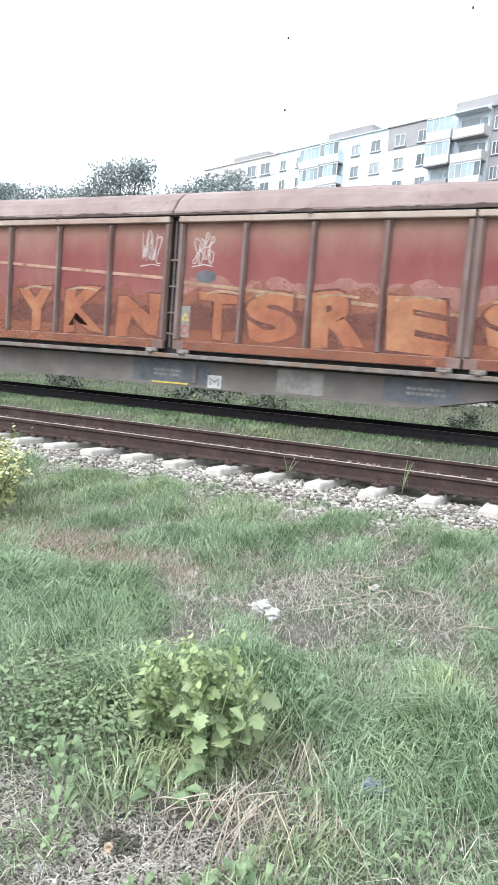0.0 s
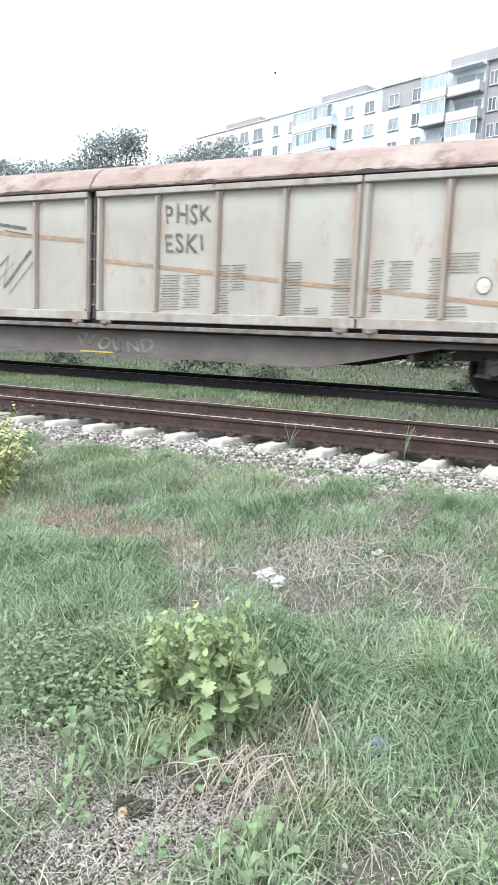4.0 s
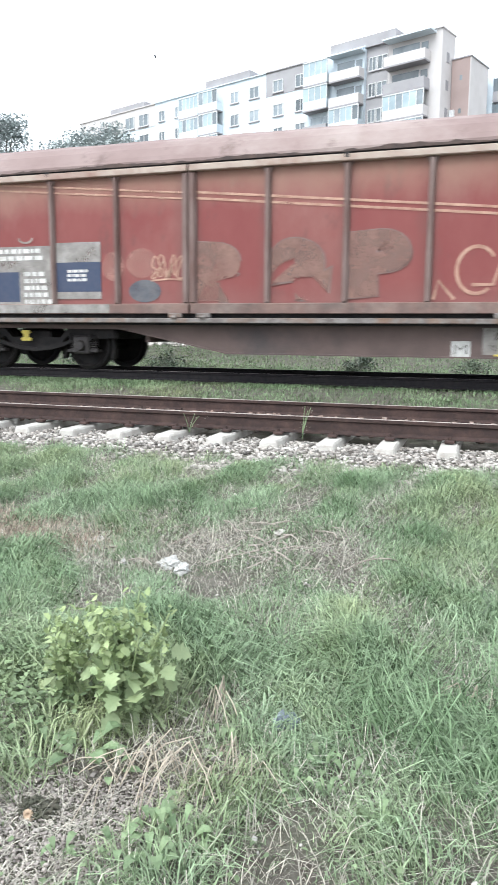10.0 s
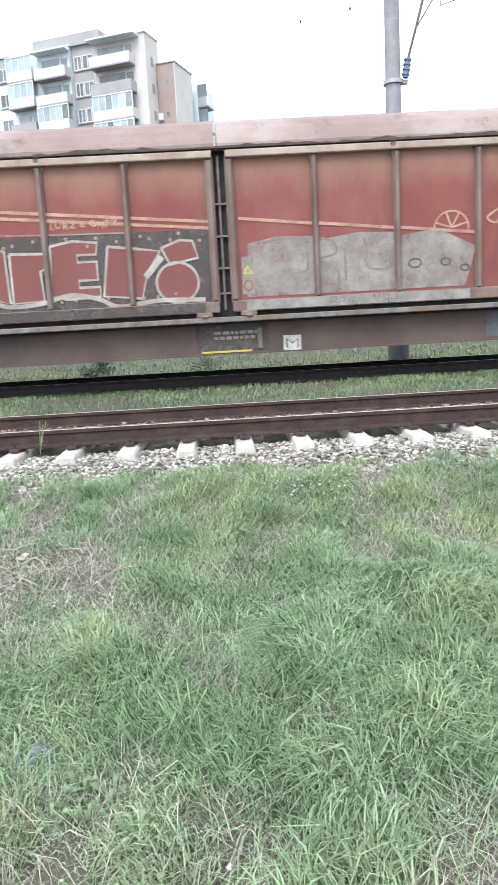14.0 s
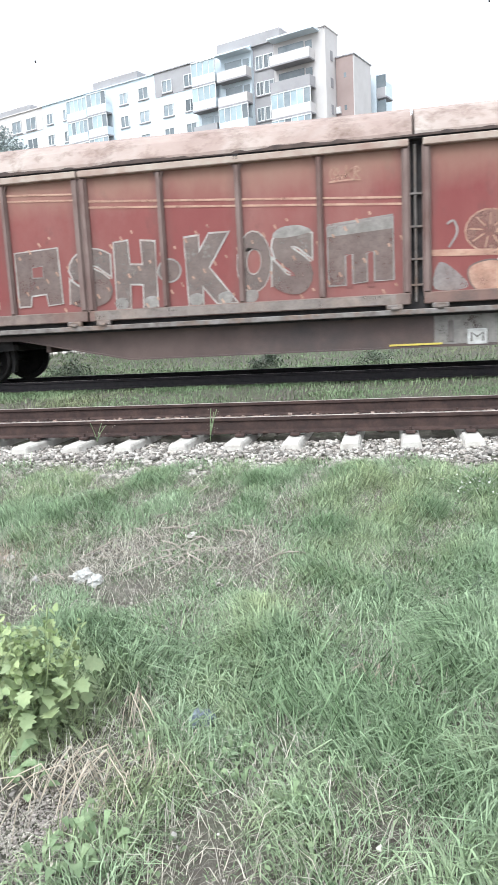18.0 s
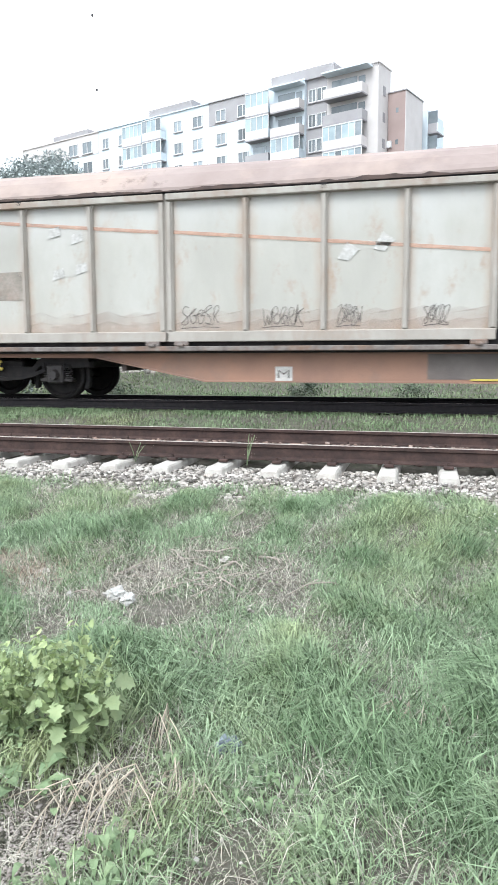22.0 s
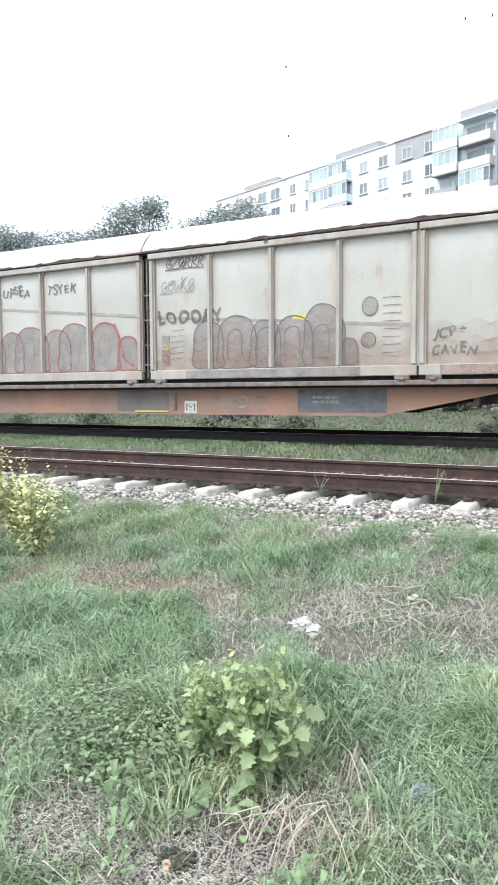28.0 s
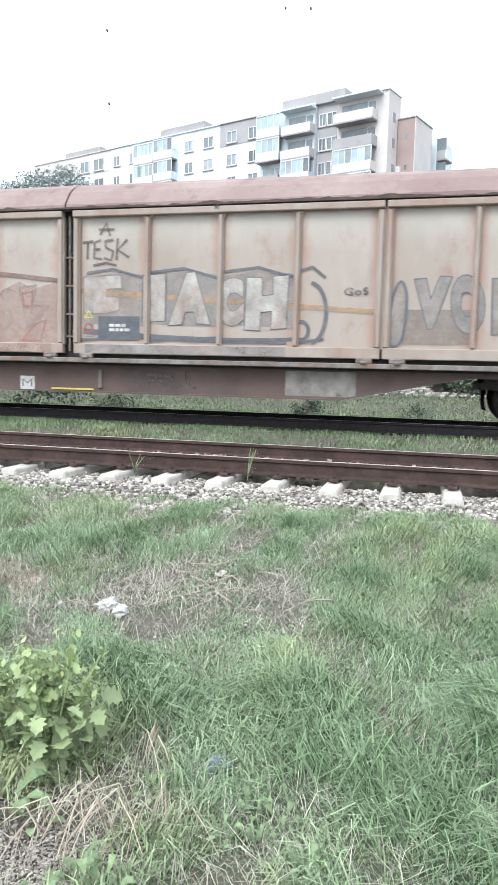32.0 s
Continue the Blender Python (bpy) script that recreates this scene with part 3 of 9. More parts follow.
def spring_cap():
    bm = B()
    tube(bm, (0, 0, 0.6), (0, 0, 0.68), 0.11, 0.09, n=12)
    tube(bm, (0, -0.13, 0.58), (0, -0.13, 0.7), 0.02, n=6)
    box(bm, -0.02, -0.15, 0.56, 0.02, 0.0, 0.6)
    return mesh_of("spring_cap", bm, M["bogie"])


def brake_block():
    bm = B()
    prism(bm, [(-0.05, 0.2), (0.03, 0.22), (0.06, 0.4), (0.04, 0.62), (-0.03, 0.62), (-0.01, 0.4)], -0.86, -0.74)
    return mesh_of("brake_block", bm, M["bogie"])


def axle_box():
    bm = B()
    box(bm, -0.17, -0.16, -0.16, 0.17, 0.1, 0.19, 0.03)
    tube(bm, (0, -0.16, 0), (0, -0.24, 0), 0.11, 0.09, n=14)
    for a in range(6):
        c = Vector((0.075 * math.cos(a * 1.047), -0.235, 0.075 * math.sin(a * 1.047)))
        tube(bm, c, c + Vector((0, -0.02, 0)), 0.014, n=6)
    for s in (-1, 1):
        box(bm, s * 0.2 - 0.13, -0.1, -0.13, s * 0.2 + 0.13, 0.08, -0.07, 0.01)
    return mesh_of("axle_box", bm, M["axle"])


def coil_spring():
    bm = B()
    pts = [Vector((0.075 * math.cos(a * 0.7), 0.075 * math.sin(a * 0.7), 0.0045 * a)) for a in range(0, 52)]
    path_tube(bm, pts, 0.017, 5)
    return mesh_of("coil_spring", bm, M["axle"], True)


def brake_beam():
    bm = B()
    up = [(x, 0.42 + 0.16 * (abs(x) / 0.8) ** 2) for x in (-0.85, -0.6, -0.35, 0, 0.35, 0.6, 0.85)]
    prism(bm, up + [(x, z - 0.07) for x, z in up[::-1]], -1.1, -1.05)
    return mesh_of("brake_linkage", bm, M["bogie"])


def yellow_marker():
    bm = B()
    prism(bm, [(-0.1, 0), (0.1, 0), (0.12, 0.05), (0.05, 0.07), (0.05, 0.13), (0.1, 0.15), (0.08, 0.2), (-0.08, 0.2), (-0.1, 0.15), (-0.05, 0.13), (-0.05, 0.07), (-0.12, 0.05)], -1.16, -1.12)
    return mesh_of("yellow_valve_tag", bm, M["yellow"])


def build_bogie(w, x):
    b = part("bogie", shared("bogie", bogie_frame), None, w, at=pose(x, 0, 0))
    for side in (-0.98, 0.98):
        part("side_frame", shared("side_frame", side_frame), None, b, at=pose(0, side, 0))
    for e in (-1.72, 1.72):
        part("end_beam", shared("end_beam", end_beam), None, b, at=pose(e, 0, 0))
    for e in (-1.58, -0.52, 0.52, 1.58):
        part("brake_block", shared("brake_block", brake_block), None, b, at=pose(e, 0, 0, rz=0 if e > 0 else 180))
    for s in (-1.05, 1.05):
        ws = part("wheelset", shared("wheel", wheel_mesh), None, b, at=pose(s, 0, 0.47))
        WHEELS.append(ws)
        for side in (-1, 1):
            part("axle_box", shared("axle_box", axle_box), None, b, at=pose(s, side * 0.98, 0.47, rz=0 if side < 0 else 180))
            for d in (-0.21, 0.21):
                part("spring_cap", shared("spring_cap", spring_cap), None, b, at=pose(s + d, side * 1.0, 0, rz=0 if side < 0 else 180))
                part("coil_spring", shared("spring", coil_spring), None, b, at=pose(s + d, side * 0.98, 0.38))
    part("brake_linkage", shared("brake", brake_beam), None, b)
    part("valve_tag", shared("ymark", yellow_marker), None, b, "yellow painted tag", at=pose(-0.15 if x < 0 else 0.1, 0, 0.55))
    return b


WHEELS = []
ARC = [(-1.47, 3.60), (-1.47, 3.66), (-1.42, 3.72), (-1.30, 3.84), (-1.12, 3.94), (-0.85, 4.02), (-0.5, 4.07), (0, 4.09)]
ARC = [(y, z + 0.36 * max(0.0, z - 3.66)) for y, z in ARC]
ARC = ARC + [(-y, z) for y, z in ARC[-2::-1]]


def roof_mesh(material, x0, x1, cut0, cut1):
    """A curved roof shell with a thick rim; the end parts are drawn in and lower."""
    bm = B()
    xs = [x0, x0 + 0.03] + list(np.linspace(x0 + 0.35, x1 - 0.35, 25)) + [x1 - 0.03, x1]
    rings = []
    rnd = random.Random(int(abs(x0) * 100))
    for x in xs:
        k = 1.0
        if cut0 and x < x0 + 0.1:
            k = 0.95
        if cut1 and x > x1 - 0.1:
            k = 0.95
        rings.append([bm.verts.new((x, y, 3.60 + (z - 3.60) * (k if z > 3.7 else 1) + rnd.uniform(-0.006, 0.006))) for y, z in ARC])
    for a, b in zip(rings, rings[1:]):
        for i in range(len(ARC) - 1):
            bm.faces.new((a[i], a[i + 1], b[i + 1], b[i]))
    for r in (rings[0][::-1], rings[-1]):
        bm.faces.new(r)
    for a, b in zip(rings, rings[1:]):
        bm.faces.new((a[-1], a[0], b[0], b[-1]))
    return mesh_of("roof", bm, material, False)


def panel_mesh(material):
    bm = B()
    n, m = 6, 8
    w, z0, z1 = 1.27, 1.24, 3.46
    g = [[bm.verts.new((w * i / n, -SIDE + 0.045 + 0.006 * math.sin(2.1 * i + 1.3 * j) * (0 < i < n), z0 + (z1 - z0) * j / m)) for j in range(m + 1)] for i in range(n + 1)]
    for i in range(n):
        for j in range(m):
            bm.faces.new((g[i][j], g[i + 1][j], g[i + 1][j + 1], g[i][j + 1]))
    lo = [bm.verts.new((x, -SIDE + 0.09, z)) for x, z in ((0, z0), (w, z0), (w, z1), (0, z1))]
    bm.faces.new(lo)
    return mesh_of("panel", bm, material, True)


def post_mesh(material, wide=0.1, gusset=True):
    """A pressed channel post: a flat foot against the sheets and a narrow rib in front."""
    bm = B()
    g = 0.06 * gusset
    prism(bm, [(-wide / 2, 1.22), (wide / 2, 1.22), (wide / 2, 3.36), (wide / 2 + g, 3.47), (-wide / 2 - g, 3.47), (-wide / 2, 3.36)], -SIDE - 0.004, -SIDE + 0.08)
    r = wide * 0.24
    a = [bm.verts.new(v) for v in ((-r * 1.5, -SIDE - 0.004, 1.24), (-r, -SIDE - 0.045, 1.26), (r, -SIDE - 0.045, 1.26), (r * 1.5, -SIDE - 0.004, 1.24))]
    b = [bm.verts.new(v) for v in ((-r * 1.5, -SIDE - 0.004, 3.45), (-r, -SIDE - 0.045, 3.42), (r, -SIDE - 0.045, 3.42), (r * 1.5, -SIDE - 0.004, 3.45))]
    for k in range(3):
        bm.faces.new((a[k], a[k + 1], b[k + 1], b[k]))
    bm.faces.new(a)
    bm.faces.new(b[::-1])
    return mesh_of("post", bm, material)


def hbar_mesh(material, z0, z1, length, y):
    bm = B()
    box(bm, -length / 2, y, z0, length / 2, -SIDE + 0.08, z1, 0.012)
    return mesh_of("bar", bm, material)


def girder_mesh(material):
    """The fish-bellied side girder with its bottom flange and web stiffeners."""
    bm = B()
    prism(bm, [(-10.9, 0.88), (-10.9, 0.8), (-7.0, 0.78), (-4.9, 0.36), (4.9, 0.36), (7.0, 0.78), (10.9, 0.8), (10.9, 0.88)], -0.04, 0.04)
    prism(bm, [(-4.95, 0.36), (4.95, 0.36), (4.95, 0.385), (-4.95, 0.385)], -0.1, 0.04)
    for e in (-1, 1):
        prism(bm, [(e * 4.9, 0.36), (e * 7.0, 0.78), (e * 7.0, 0.805), (e * 4.9, 0.385)], -0.1, 0.04)
    return mesh_of("girder", bm, material)


def cross_beam():
    bm = B()
    box(bm, -0.05, -1.1, 0.55, 0.05, 1.1, 0.85, 0.01)
    return mesh_of("cross_beam", bm, M["girder_brown"])


def end_wall(w, s, m_post, m_wall, m_roof):
    """The braced end of the body with posts, buffers, coupling, hoses, step and ladder. s: -1 or 1."""
    def m(x0, y0, z0, x1, y1, z1):
        return (min(s * x0, s * x1), y0, z0, max(s * x0, s * x1), y1, z1)
    H = HALF
    bm = B()
    box(bm, *m(H - 0.3, -1.33, 0.95, H - 0.18, 1.33, 3.6))
    part("end_wall", bm, m_wall, w, "dark stained end wall")
    for y in (-1.35, -0.62, 0.38, 1.35):
        bm = B()
        box(bm, *m(H + 0.1, y - 0.035, 1.0, H + 0.22, y + 0.035, 3.46), 0.008)
        part("end_post", bm, M["end_pale"], w)
    for y0, y1, z, t in ((-1.3, 1.3, 1.16, 0.08), (-0.58, 0.34, 2.12, 0.13), (0.42, 1.3, 2.12, 0.05)):
        bm = B()
        box(bm, *m(H - 0.17, y0, z - t / 2, H + 0.16, y1, z + t / 2), 0.01)
        part("end_rail", bm, m_post, w)
    bm = B()
    rings = [[bm.verts.new((s * x, y * ky, 3.56 + (z - 3.56) * kz)) for y, z in ARC[1:-1]] for x, ky, kz in ((H - 0.02, 0.985, 0.96), (H + 0.1, 0.98, 0.95), (H + 0.19, 0.96, 0.8), (H + 0.25, 0.95, 0.45))]
    for a, c in zip(rings, rings[1:]):
        for i in range(len(a) - 1):
            bm.faces.new((a[i], a[i + 1], c[i + 1], c[i]))
        bm.faces.new((a[-1], a[0], c[0], c[-1]))
    bm.faces.new(rings[-1])
    bm.faces.new(rings[0][::-1])
    hood = part("gable_hood", bm, M["hood"] if m_roof is not M["roof_white"] else m_roof, w, "dented silvery end hood under the roof")
    for y in (-0.95, 0.95):
        bm = B()
        vs = [bm.verts.new((s * x, yy, z)) for x, yy, z in ((H + 0.262, y - 0.36, 3.57), (H + 0.262, y + 0.36, 3.57), (H + 0.25, y - 0.25 * (1 if y > 0 else -1), 3.8))]
        bm.faces.new(vs)
        bmesh.ops.solidify(bm, geom=bm.faces[:], thickness=0.01)
        part("gusset_plate", bm, M["end_pale"], hood)
    bm = B()
    box(bm, *m(H + 0.06, -1.4, 3.44, H + 0.27, 1.4, 3.57), 0.01)
    part("fascia_beam", bm, M["end_pale"], w, "pale beam across the wagon end")
    bm = B()
    box(bm, *m(H - 0.25, -1.38, 0.84, H + 0.22, 1.38, 1.1), 0.02)
    part("headstock", bm, M["end_pale"] if s > 0 else M["steel_grey"], w)
    for y in (-0.875, 0.875):
        bm = B()
        box(bm, *m(H + 0.215, y - 0.19, 0.78, H + 0.25, y + 0.19, 1.14), 0.01)
        tube(bm, (s * (H + 0.02), y, 0.97), (s * (H + 0.62), y, 0.97), 0.095, n=14)
        tube(bm, (s * (H + 0.2), y, 0.97), (s * (H + 0.46), y, 0.97), 0.135, n=14)
        tube(bm, (s * (H + 0.66), y, 0.97), (s * (H + 0.7), y, 0.97), 0.23, 0.222, n=20)
        tube(bm, (s * (H + 0.6), y, 0.97), (s * (H + 0.66), y, 0.97), 0.12, 0.23, n=20)
        part("buffer", bm, M["steel_grey"], w)
    for z, x0, x1 in ((0.78, H - 0.02, H + 0.34), (0.46, H - 0.1, H + 0.3)):
        bm = B()
        box(bm, *m(x0, -1.47, z, x1, -1.15, z + 0.035), 0.006)
        part("step_tread", bm, M["tread"], w, "ochre step tread")
    for dx, r in ((0.02, 0.022), (0.085, 0.016)):
        bm = B()
        tube(bm, (s * (H + dx), -1.4, 1.05), (s * (H + dx), -1.4, 3.46), r, n=8)
        for z in (1.6, 2.3, 3.0):
            box(bm, *m(H + dx - 0.035, -1.43, z, H + dx + 0.035, -1.3, z + 0.04))
        part("locking_rod", bm, M["steel_grey"], w)
    for z0, z1, dx in ((1.78, 1.94, 0.0), (1.0, 1.42, 0.05), (1.5, 1.62, 0.06)):
        bm = B()
        box(bm, *m(H + dx - 0.02, -1.49, z0, H + dx + 0.13, -1.4, z1), 0.012)
        part("lock_box", bm, M["lock"], w, "pale blue-grey lock box")
    bm = B()
    path_tube(bm, [(s * (H + 0.2), 0, 0.98), (s * (H + 0.45), 0, 0.97), (s * (H + 0.72), 0.02, 0.86)], 0.05, 8)
    path_tube(bm, [(s * (H + 0.1), 0.08, 0.95), (s * (H + 0.25), 0.08, 0.7), (s * (H + 0.32), 0.04, 0.55)], 0.03, 6)
    part("coupling_hook", bm, M["bogie"], w)
    bm = B()
    pts = [(s * (H + 0.1 + 0.66 * k), -0.35 + 0.1 * k, 0.88 - 0.4 * math.sin(math.pi * k * 0.52)) for k in np.linspace(0, 1, 9)]
    path_tube(bm, pts, 0.022, 6)
    part("brake_hose", bm, M["black"], w, "sagging black rubber brake hose")
    bm = B()
    path_tube(bm, [(s * (H + 0.0), -1.45, 0.84), (s * (H - 0.05), -1.45, 0.47)], 0.016, 6)
    part("step_hanger", bm, M["lock"], w)
    bm = B()
    tube(bm, (s * (H + 0.25), -1.3, 0.84), (s * (H + 0.25), -1.3, 0.47), 0.016, n=6)
    part("step_hanger", bm, M["lock"], w)
    bm = B()
    path_tube(bm, [(s * (H + 0.17), -1.39, 1.1), (s * (H + 0.2), -1.45, 1.2), (s * (H + 0.2), -1.45, 2.3), (s * (H + 0.17), -1.39, 2.4)], 0.017, 6)
    part("grab_rail", bm, M["tread"] if s > 0 else M["steel_grey"], w)
    bm = B()
    box(bm, *m(H - 0.02, -1.49, 1.2, H + 0.01, -1.465, 1.36), 0.006)
    part("lock_handle", bm, M["yellow"], w, "yellow lock handle")




def rect(w, x0, z0, x1, z1, material, label="", name="painted_patch", lift=0.0):
    """Flat paint or a plate on the side panels, cut where posts stand."""
    bm = B()
    box(bm, x0, -SIDE + 0.034 - lift, z0, x1, -SIDE + 0.04, z1)
    return part(name, bm, material, w, label)


def stroke_strip(bm, pts, width, y):
    pts = [Vector((x, 0, z)) for x, z in pts]
    left, right = [], []
    for i, p in enumerate(pts):
        d = (pts[min(i + 1, len(pts) - 1)] - pts[max(i - 1, 0)])
        d = d.normalized() if d.length else Vector((1, 0, 0))
        nrm = Vector((-d.z, 0, d.x)) * width / 2
        left.append(bm.verts.new((p.x + nrm.x, y, p.z + nrm.z)))
        right.append(bm.verts.new((p.x - nrm.x, y, p.z - nrm.z)))
    for i in range(len(pts) - 1):
        bm.faces.new((left[i], left[i + 1], right[i + 1], right[i]))


def curve(pts, n=5):
    """A smooth line through the points."""
    if len(pts) < 3:
        return pts
    shut = pts[0] == pts[-1]
    q = ([pts[-2]] if shut else [pts[0]]) + list(pts) + ([pts[1]] if shut else [pts[-1]])
    out = []
    for a, b, c, d in zip(q, q[1:], q[2:], q[3:]):
        for k in range(n):
            t = k / n
            out.append(tuple(0.5 * (2 * b[j] + (c[j] - a[j]) * t + (2 * a[j] - 5 * b[j] + 4 * c[j] - d[j]) * t * t + (3 * b[j] - a[j] - 3 * c[j] + d[j]) * t ** 3) for j in (0, 1)))
    return out + [tuple(pts[-1])]


def spray(w, strokes, width, material, label="", plane=0.0, name="graffiti"):
    """Sprayed lines: each a list of (x, z) points on the side; many short ones stay one hatching."""
    if len(strokes) > 7:
        bm = B()
        for k, s in enumerate(strokes):
            stroke_strip(bm, s, width, -SIDE + 0.031 - plane - 0.0006 * (k % 5))
        ob = part(name, bm, material, w, label)
        ob["kind"] = "stuff"
        return ob
    for k, s in enumerate(strokes):
        bm = B()
        stroke_strip(bm, s, width, -SIDE + 0.031 - plane - 0.0006 * (k % 5))
        ob = part(name, bm, material, w, label)
    return ob


def blob(w, poly, material, label="", plane=0.0, name="graffiti_fill"):
    bm = B()
    y = -SIDE + 0.033 - plane
    vs = [bm.verts.new((x, y, z)) for x, z in poly]
    c = bm.verts.new((sum(p[0] for p in poly) / len(poly), y, sum(p[1] for p in poly) / len(poly)))
    for p, q in zip(vs, vs[1:] + vs[:1]):
        if (p.co - q.co).length > 1e-5:
            bm.faces.new((p, q, c))
    return part(name, bm, material, w, label)


def oval(cx, cz, rx, rz, n=18, a0=0.0, a1=6.2832):
    return [(cx + rx * math.cos(a0 + (a1 - a0) * i / n), cz + rz * math.sin(a0 + (a1 - a0) * i / n)) for i in range(n + 1)]


def lettering(w, text, x, z, size, material, label="", slant=0.0, name="lettering", stretch=1.0):
    c = bpy.data.curves.new(name, "FONT")
    c.body, c.size, c.shear = text, size, slant
    c.extrude = 0.001
    c.resolution_u = 2
    tmp = bpy.data.objects.new(name, c)
    me = bpy.data.meshes.new_from_object(tmp)
    bpy.data.objects.remove(tmp)
    me.materials.clear()
    me.materials.append(material)
    return part(name, me, None, w, label, at=Matrix.Translation((x, -SIDE + 0.029, z)) @ Matrix.Rotation(radians(90), 4, "X") @ Matrix.Diagonal((stretch, 1, 1, 1)))


def bars(w, x, z, width, rows, h, material, gap=1.6):
    """Unreadable small writing as plain bars."""
    bm = B()
    rnd = random.Random(int(x * 100 + z * 10))
    for r in range(rows):
        k = x
        while k < x + width * rnd.uniform(0.75, 1):
            d = rnd.uniform(0.6, 2.2) * h
            box(bm, k, -SIDE + 0.028, z - r * h * gap - h, k + d, -SIDE + 0.03, z - r * h * gap)
            k += d + 0.45 * h
    ob = part("stencilled_text", bm, material, w)
    ob["kind"] = "stuff"
    return ob


def px(i):
    """The left edge of side panel i (0 to 15)."""
    sec, k = divmod(i, 4)
    return (-11.0, -5.52, 0.14, 5.62)[sec] + 0.1 + k * 1.325


def wagon(k, label, side, post, roof, girder, sections=None):
    w = new("freight_wagon")
    tagged(w, label, "freight wagon", group="wagons of the passing train")
    sections = sections or [side] * 4
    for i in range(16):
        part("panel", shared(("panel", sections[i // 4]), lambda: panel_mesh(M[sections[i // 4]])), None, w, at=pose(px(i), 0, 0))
    for sec in range(4):
        x0 = px(4 * sec) - 0.1
        x1 = px(4 * sec + 3) + 1.27 + 0.1
        mid, ln = (x0 + x1) / 2, x1 - x0
        for j in range(3):
            part("post", shared(("post", post), lambda: post_mesh(M[post])), None, w, at=pose(px(4 * sec + j) + 1.297, 0, 0))
        for e in (x0 + 0.05, x1 - 0.05):
            part("edge_post", shared(("epost", post), lambda: post_mesh(M[post], 0.13, False)), None, w, at=pose(e, 0, 0))
        part("top_rail", shared(("top", post), lambda: hbar_mesh(M["red_rail" if side == "red" else "tan_post" if side == "tan" else "cream_rail"], 3.45, 3.56, ln, -SIDE - 0.075)), None, w, at=pose(mid, 0, 0))
        part("bottom_rail", shared(("bot", side), lambda: hbar_mesh(M[{"red": "red_foot", "greyb": "cream_rail", "cream": "cream_post", "tan": "tan_post"}[side]], 1.06, 1.24, ln, -SIDE - 0.03)), None, w, at=pose(mid, 0, 0))
        for e in (x0 + 0.25, x1 - 0.25):
            part("roller", shared("roller", roller_mesh), None, w, at=pose(e, 0, 0))
    # near-black core painting the shade seen through the joints, the far side and the floor
    bm = B()
    box(bm, -10.8, -1.27, 0.865, 10.8, 1.27, 3.58)
    part("inner_wall", bm, M["gap_shade"], w)
    bm = B()
    box(bm, -11.0, 1.3, 1.06, 11.0, 1.4, 3.58)
    for i in range(17):
        box(bm, -11.0 + i * 1.365, 1.38, 1.1, -10.9 + i * 1.365, 1.44, 3.5)
    part("far_side", bm, M[post], w)
    bm = B()
    for z in (1.35, 1.75, 2.25, 2.75):
        box(bm, -0.1, -1.36, z, 0.12, -1.28, z + 0.03)
    tube(bm, (0.02, -1.33, 1.1), (0.02, -1.33, 3.5), 0.02, n=6)
    part("door_latch", bm, M["steel_grey"], w)
    bm = B()
    box(bm, -11.05, -1.46, 0.9, 11.05, -1.3, 0.985, 0.01)
    box(bm, -11.05, 1.3, 0.9, 11.05, 1.46, 0.985, 0.01)
    part("sill", bm, M["steel_grey"], w, "long grimy guide rail along the floor")
    for gy, turn in ((-1.14, 0), (1.14, 180)):
        part("girder", shared(("girder", girder), lambda: girder_mesh(M[girder])), None, w, at=pose(0, gy, 0, rz=turn))
    for bx in (-6.5, -3, 0, 3, 6.5):
        part("cross_beam", shared("cross_beam", cross_beam), None, w, at=pose(bx, 0, 0))
    rf = part("roof", shared(("roofL", roof), lambda: roof_mesh(M[roof], -11.12, -0.02, True, False)), None, w, "curved peeling roof half")
    part("roof", shared(("roofR", roof), lambda: roof_mesh(M[roof], 0.02, 11.12, False, True)), None, w)
    # strip coloured as the shaded gap below the roof edge
    bm = B()
    for x in (-8.3, -2.8, 2.8, 8.3):
        box(bm, x - 0.04, -1.475, 3.5, x + 0.04, -1.4, 3.62)
    box(bm, -11.05, -1.43, 3.56, 11.05, -1.3, 3.605)
    part("gutter", bm, M["gap_shade"], w)
    part("roof_lip", shared("lip", lip_mesh), None, w, "dark flaking lower edge of the roof")
    for s in (-1, 1):
        end_wall(w, s, M[post], M["end_red"] if side in ("red", "tan", "cream") else M["end_grey"], M[roof])
        build_bogie(w, s * 8.95)
    bm = B()
    box(bm, 0.52, -1.22, 0.44, 0.6, -1.17, 0.78, 0.01)
    part("brake_gauge_box", bm, M["girder_grey"], w)
    rect_lo = B()
    box(rect_lo, -0.42, -1.215, 0.4, 0.42, -1.18, 0.43)
    part("lever_bar", rect_lo, M["yellow"], w, "yellow lever bar")
    return w


def lip_mesh():
    bm = B()
    r = random.Random(7)
    xs = np.linspace(-11.1, 11.1, 260)
    hs = [max(0.015, 0.03 + 0.05 * noise.noise(Vector((0.8 * x, 3, 0))) + 0.045 * max(0, noise.noise(Vector((3.1 * x, 7, 0)))) + 0.02 * r.random() ** 2) for x in xs]
    up = [bm.verts.new((x, -1.476, 3.585 + h)) for x, h in zip(xs, hs)]
    lo = [bm.verts.new((x, -1.476, 3.585)) for x in xs]
    for i in range(len(xs) - 1):
        bm.faces.new((lo[i], lo[i + 1], up[i + 1], up[i]))
    return mesh_of("roof_lip", bm, M["lip"])


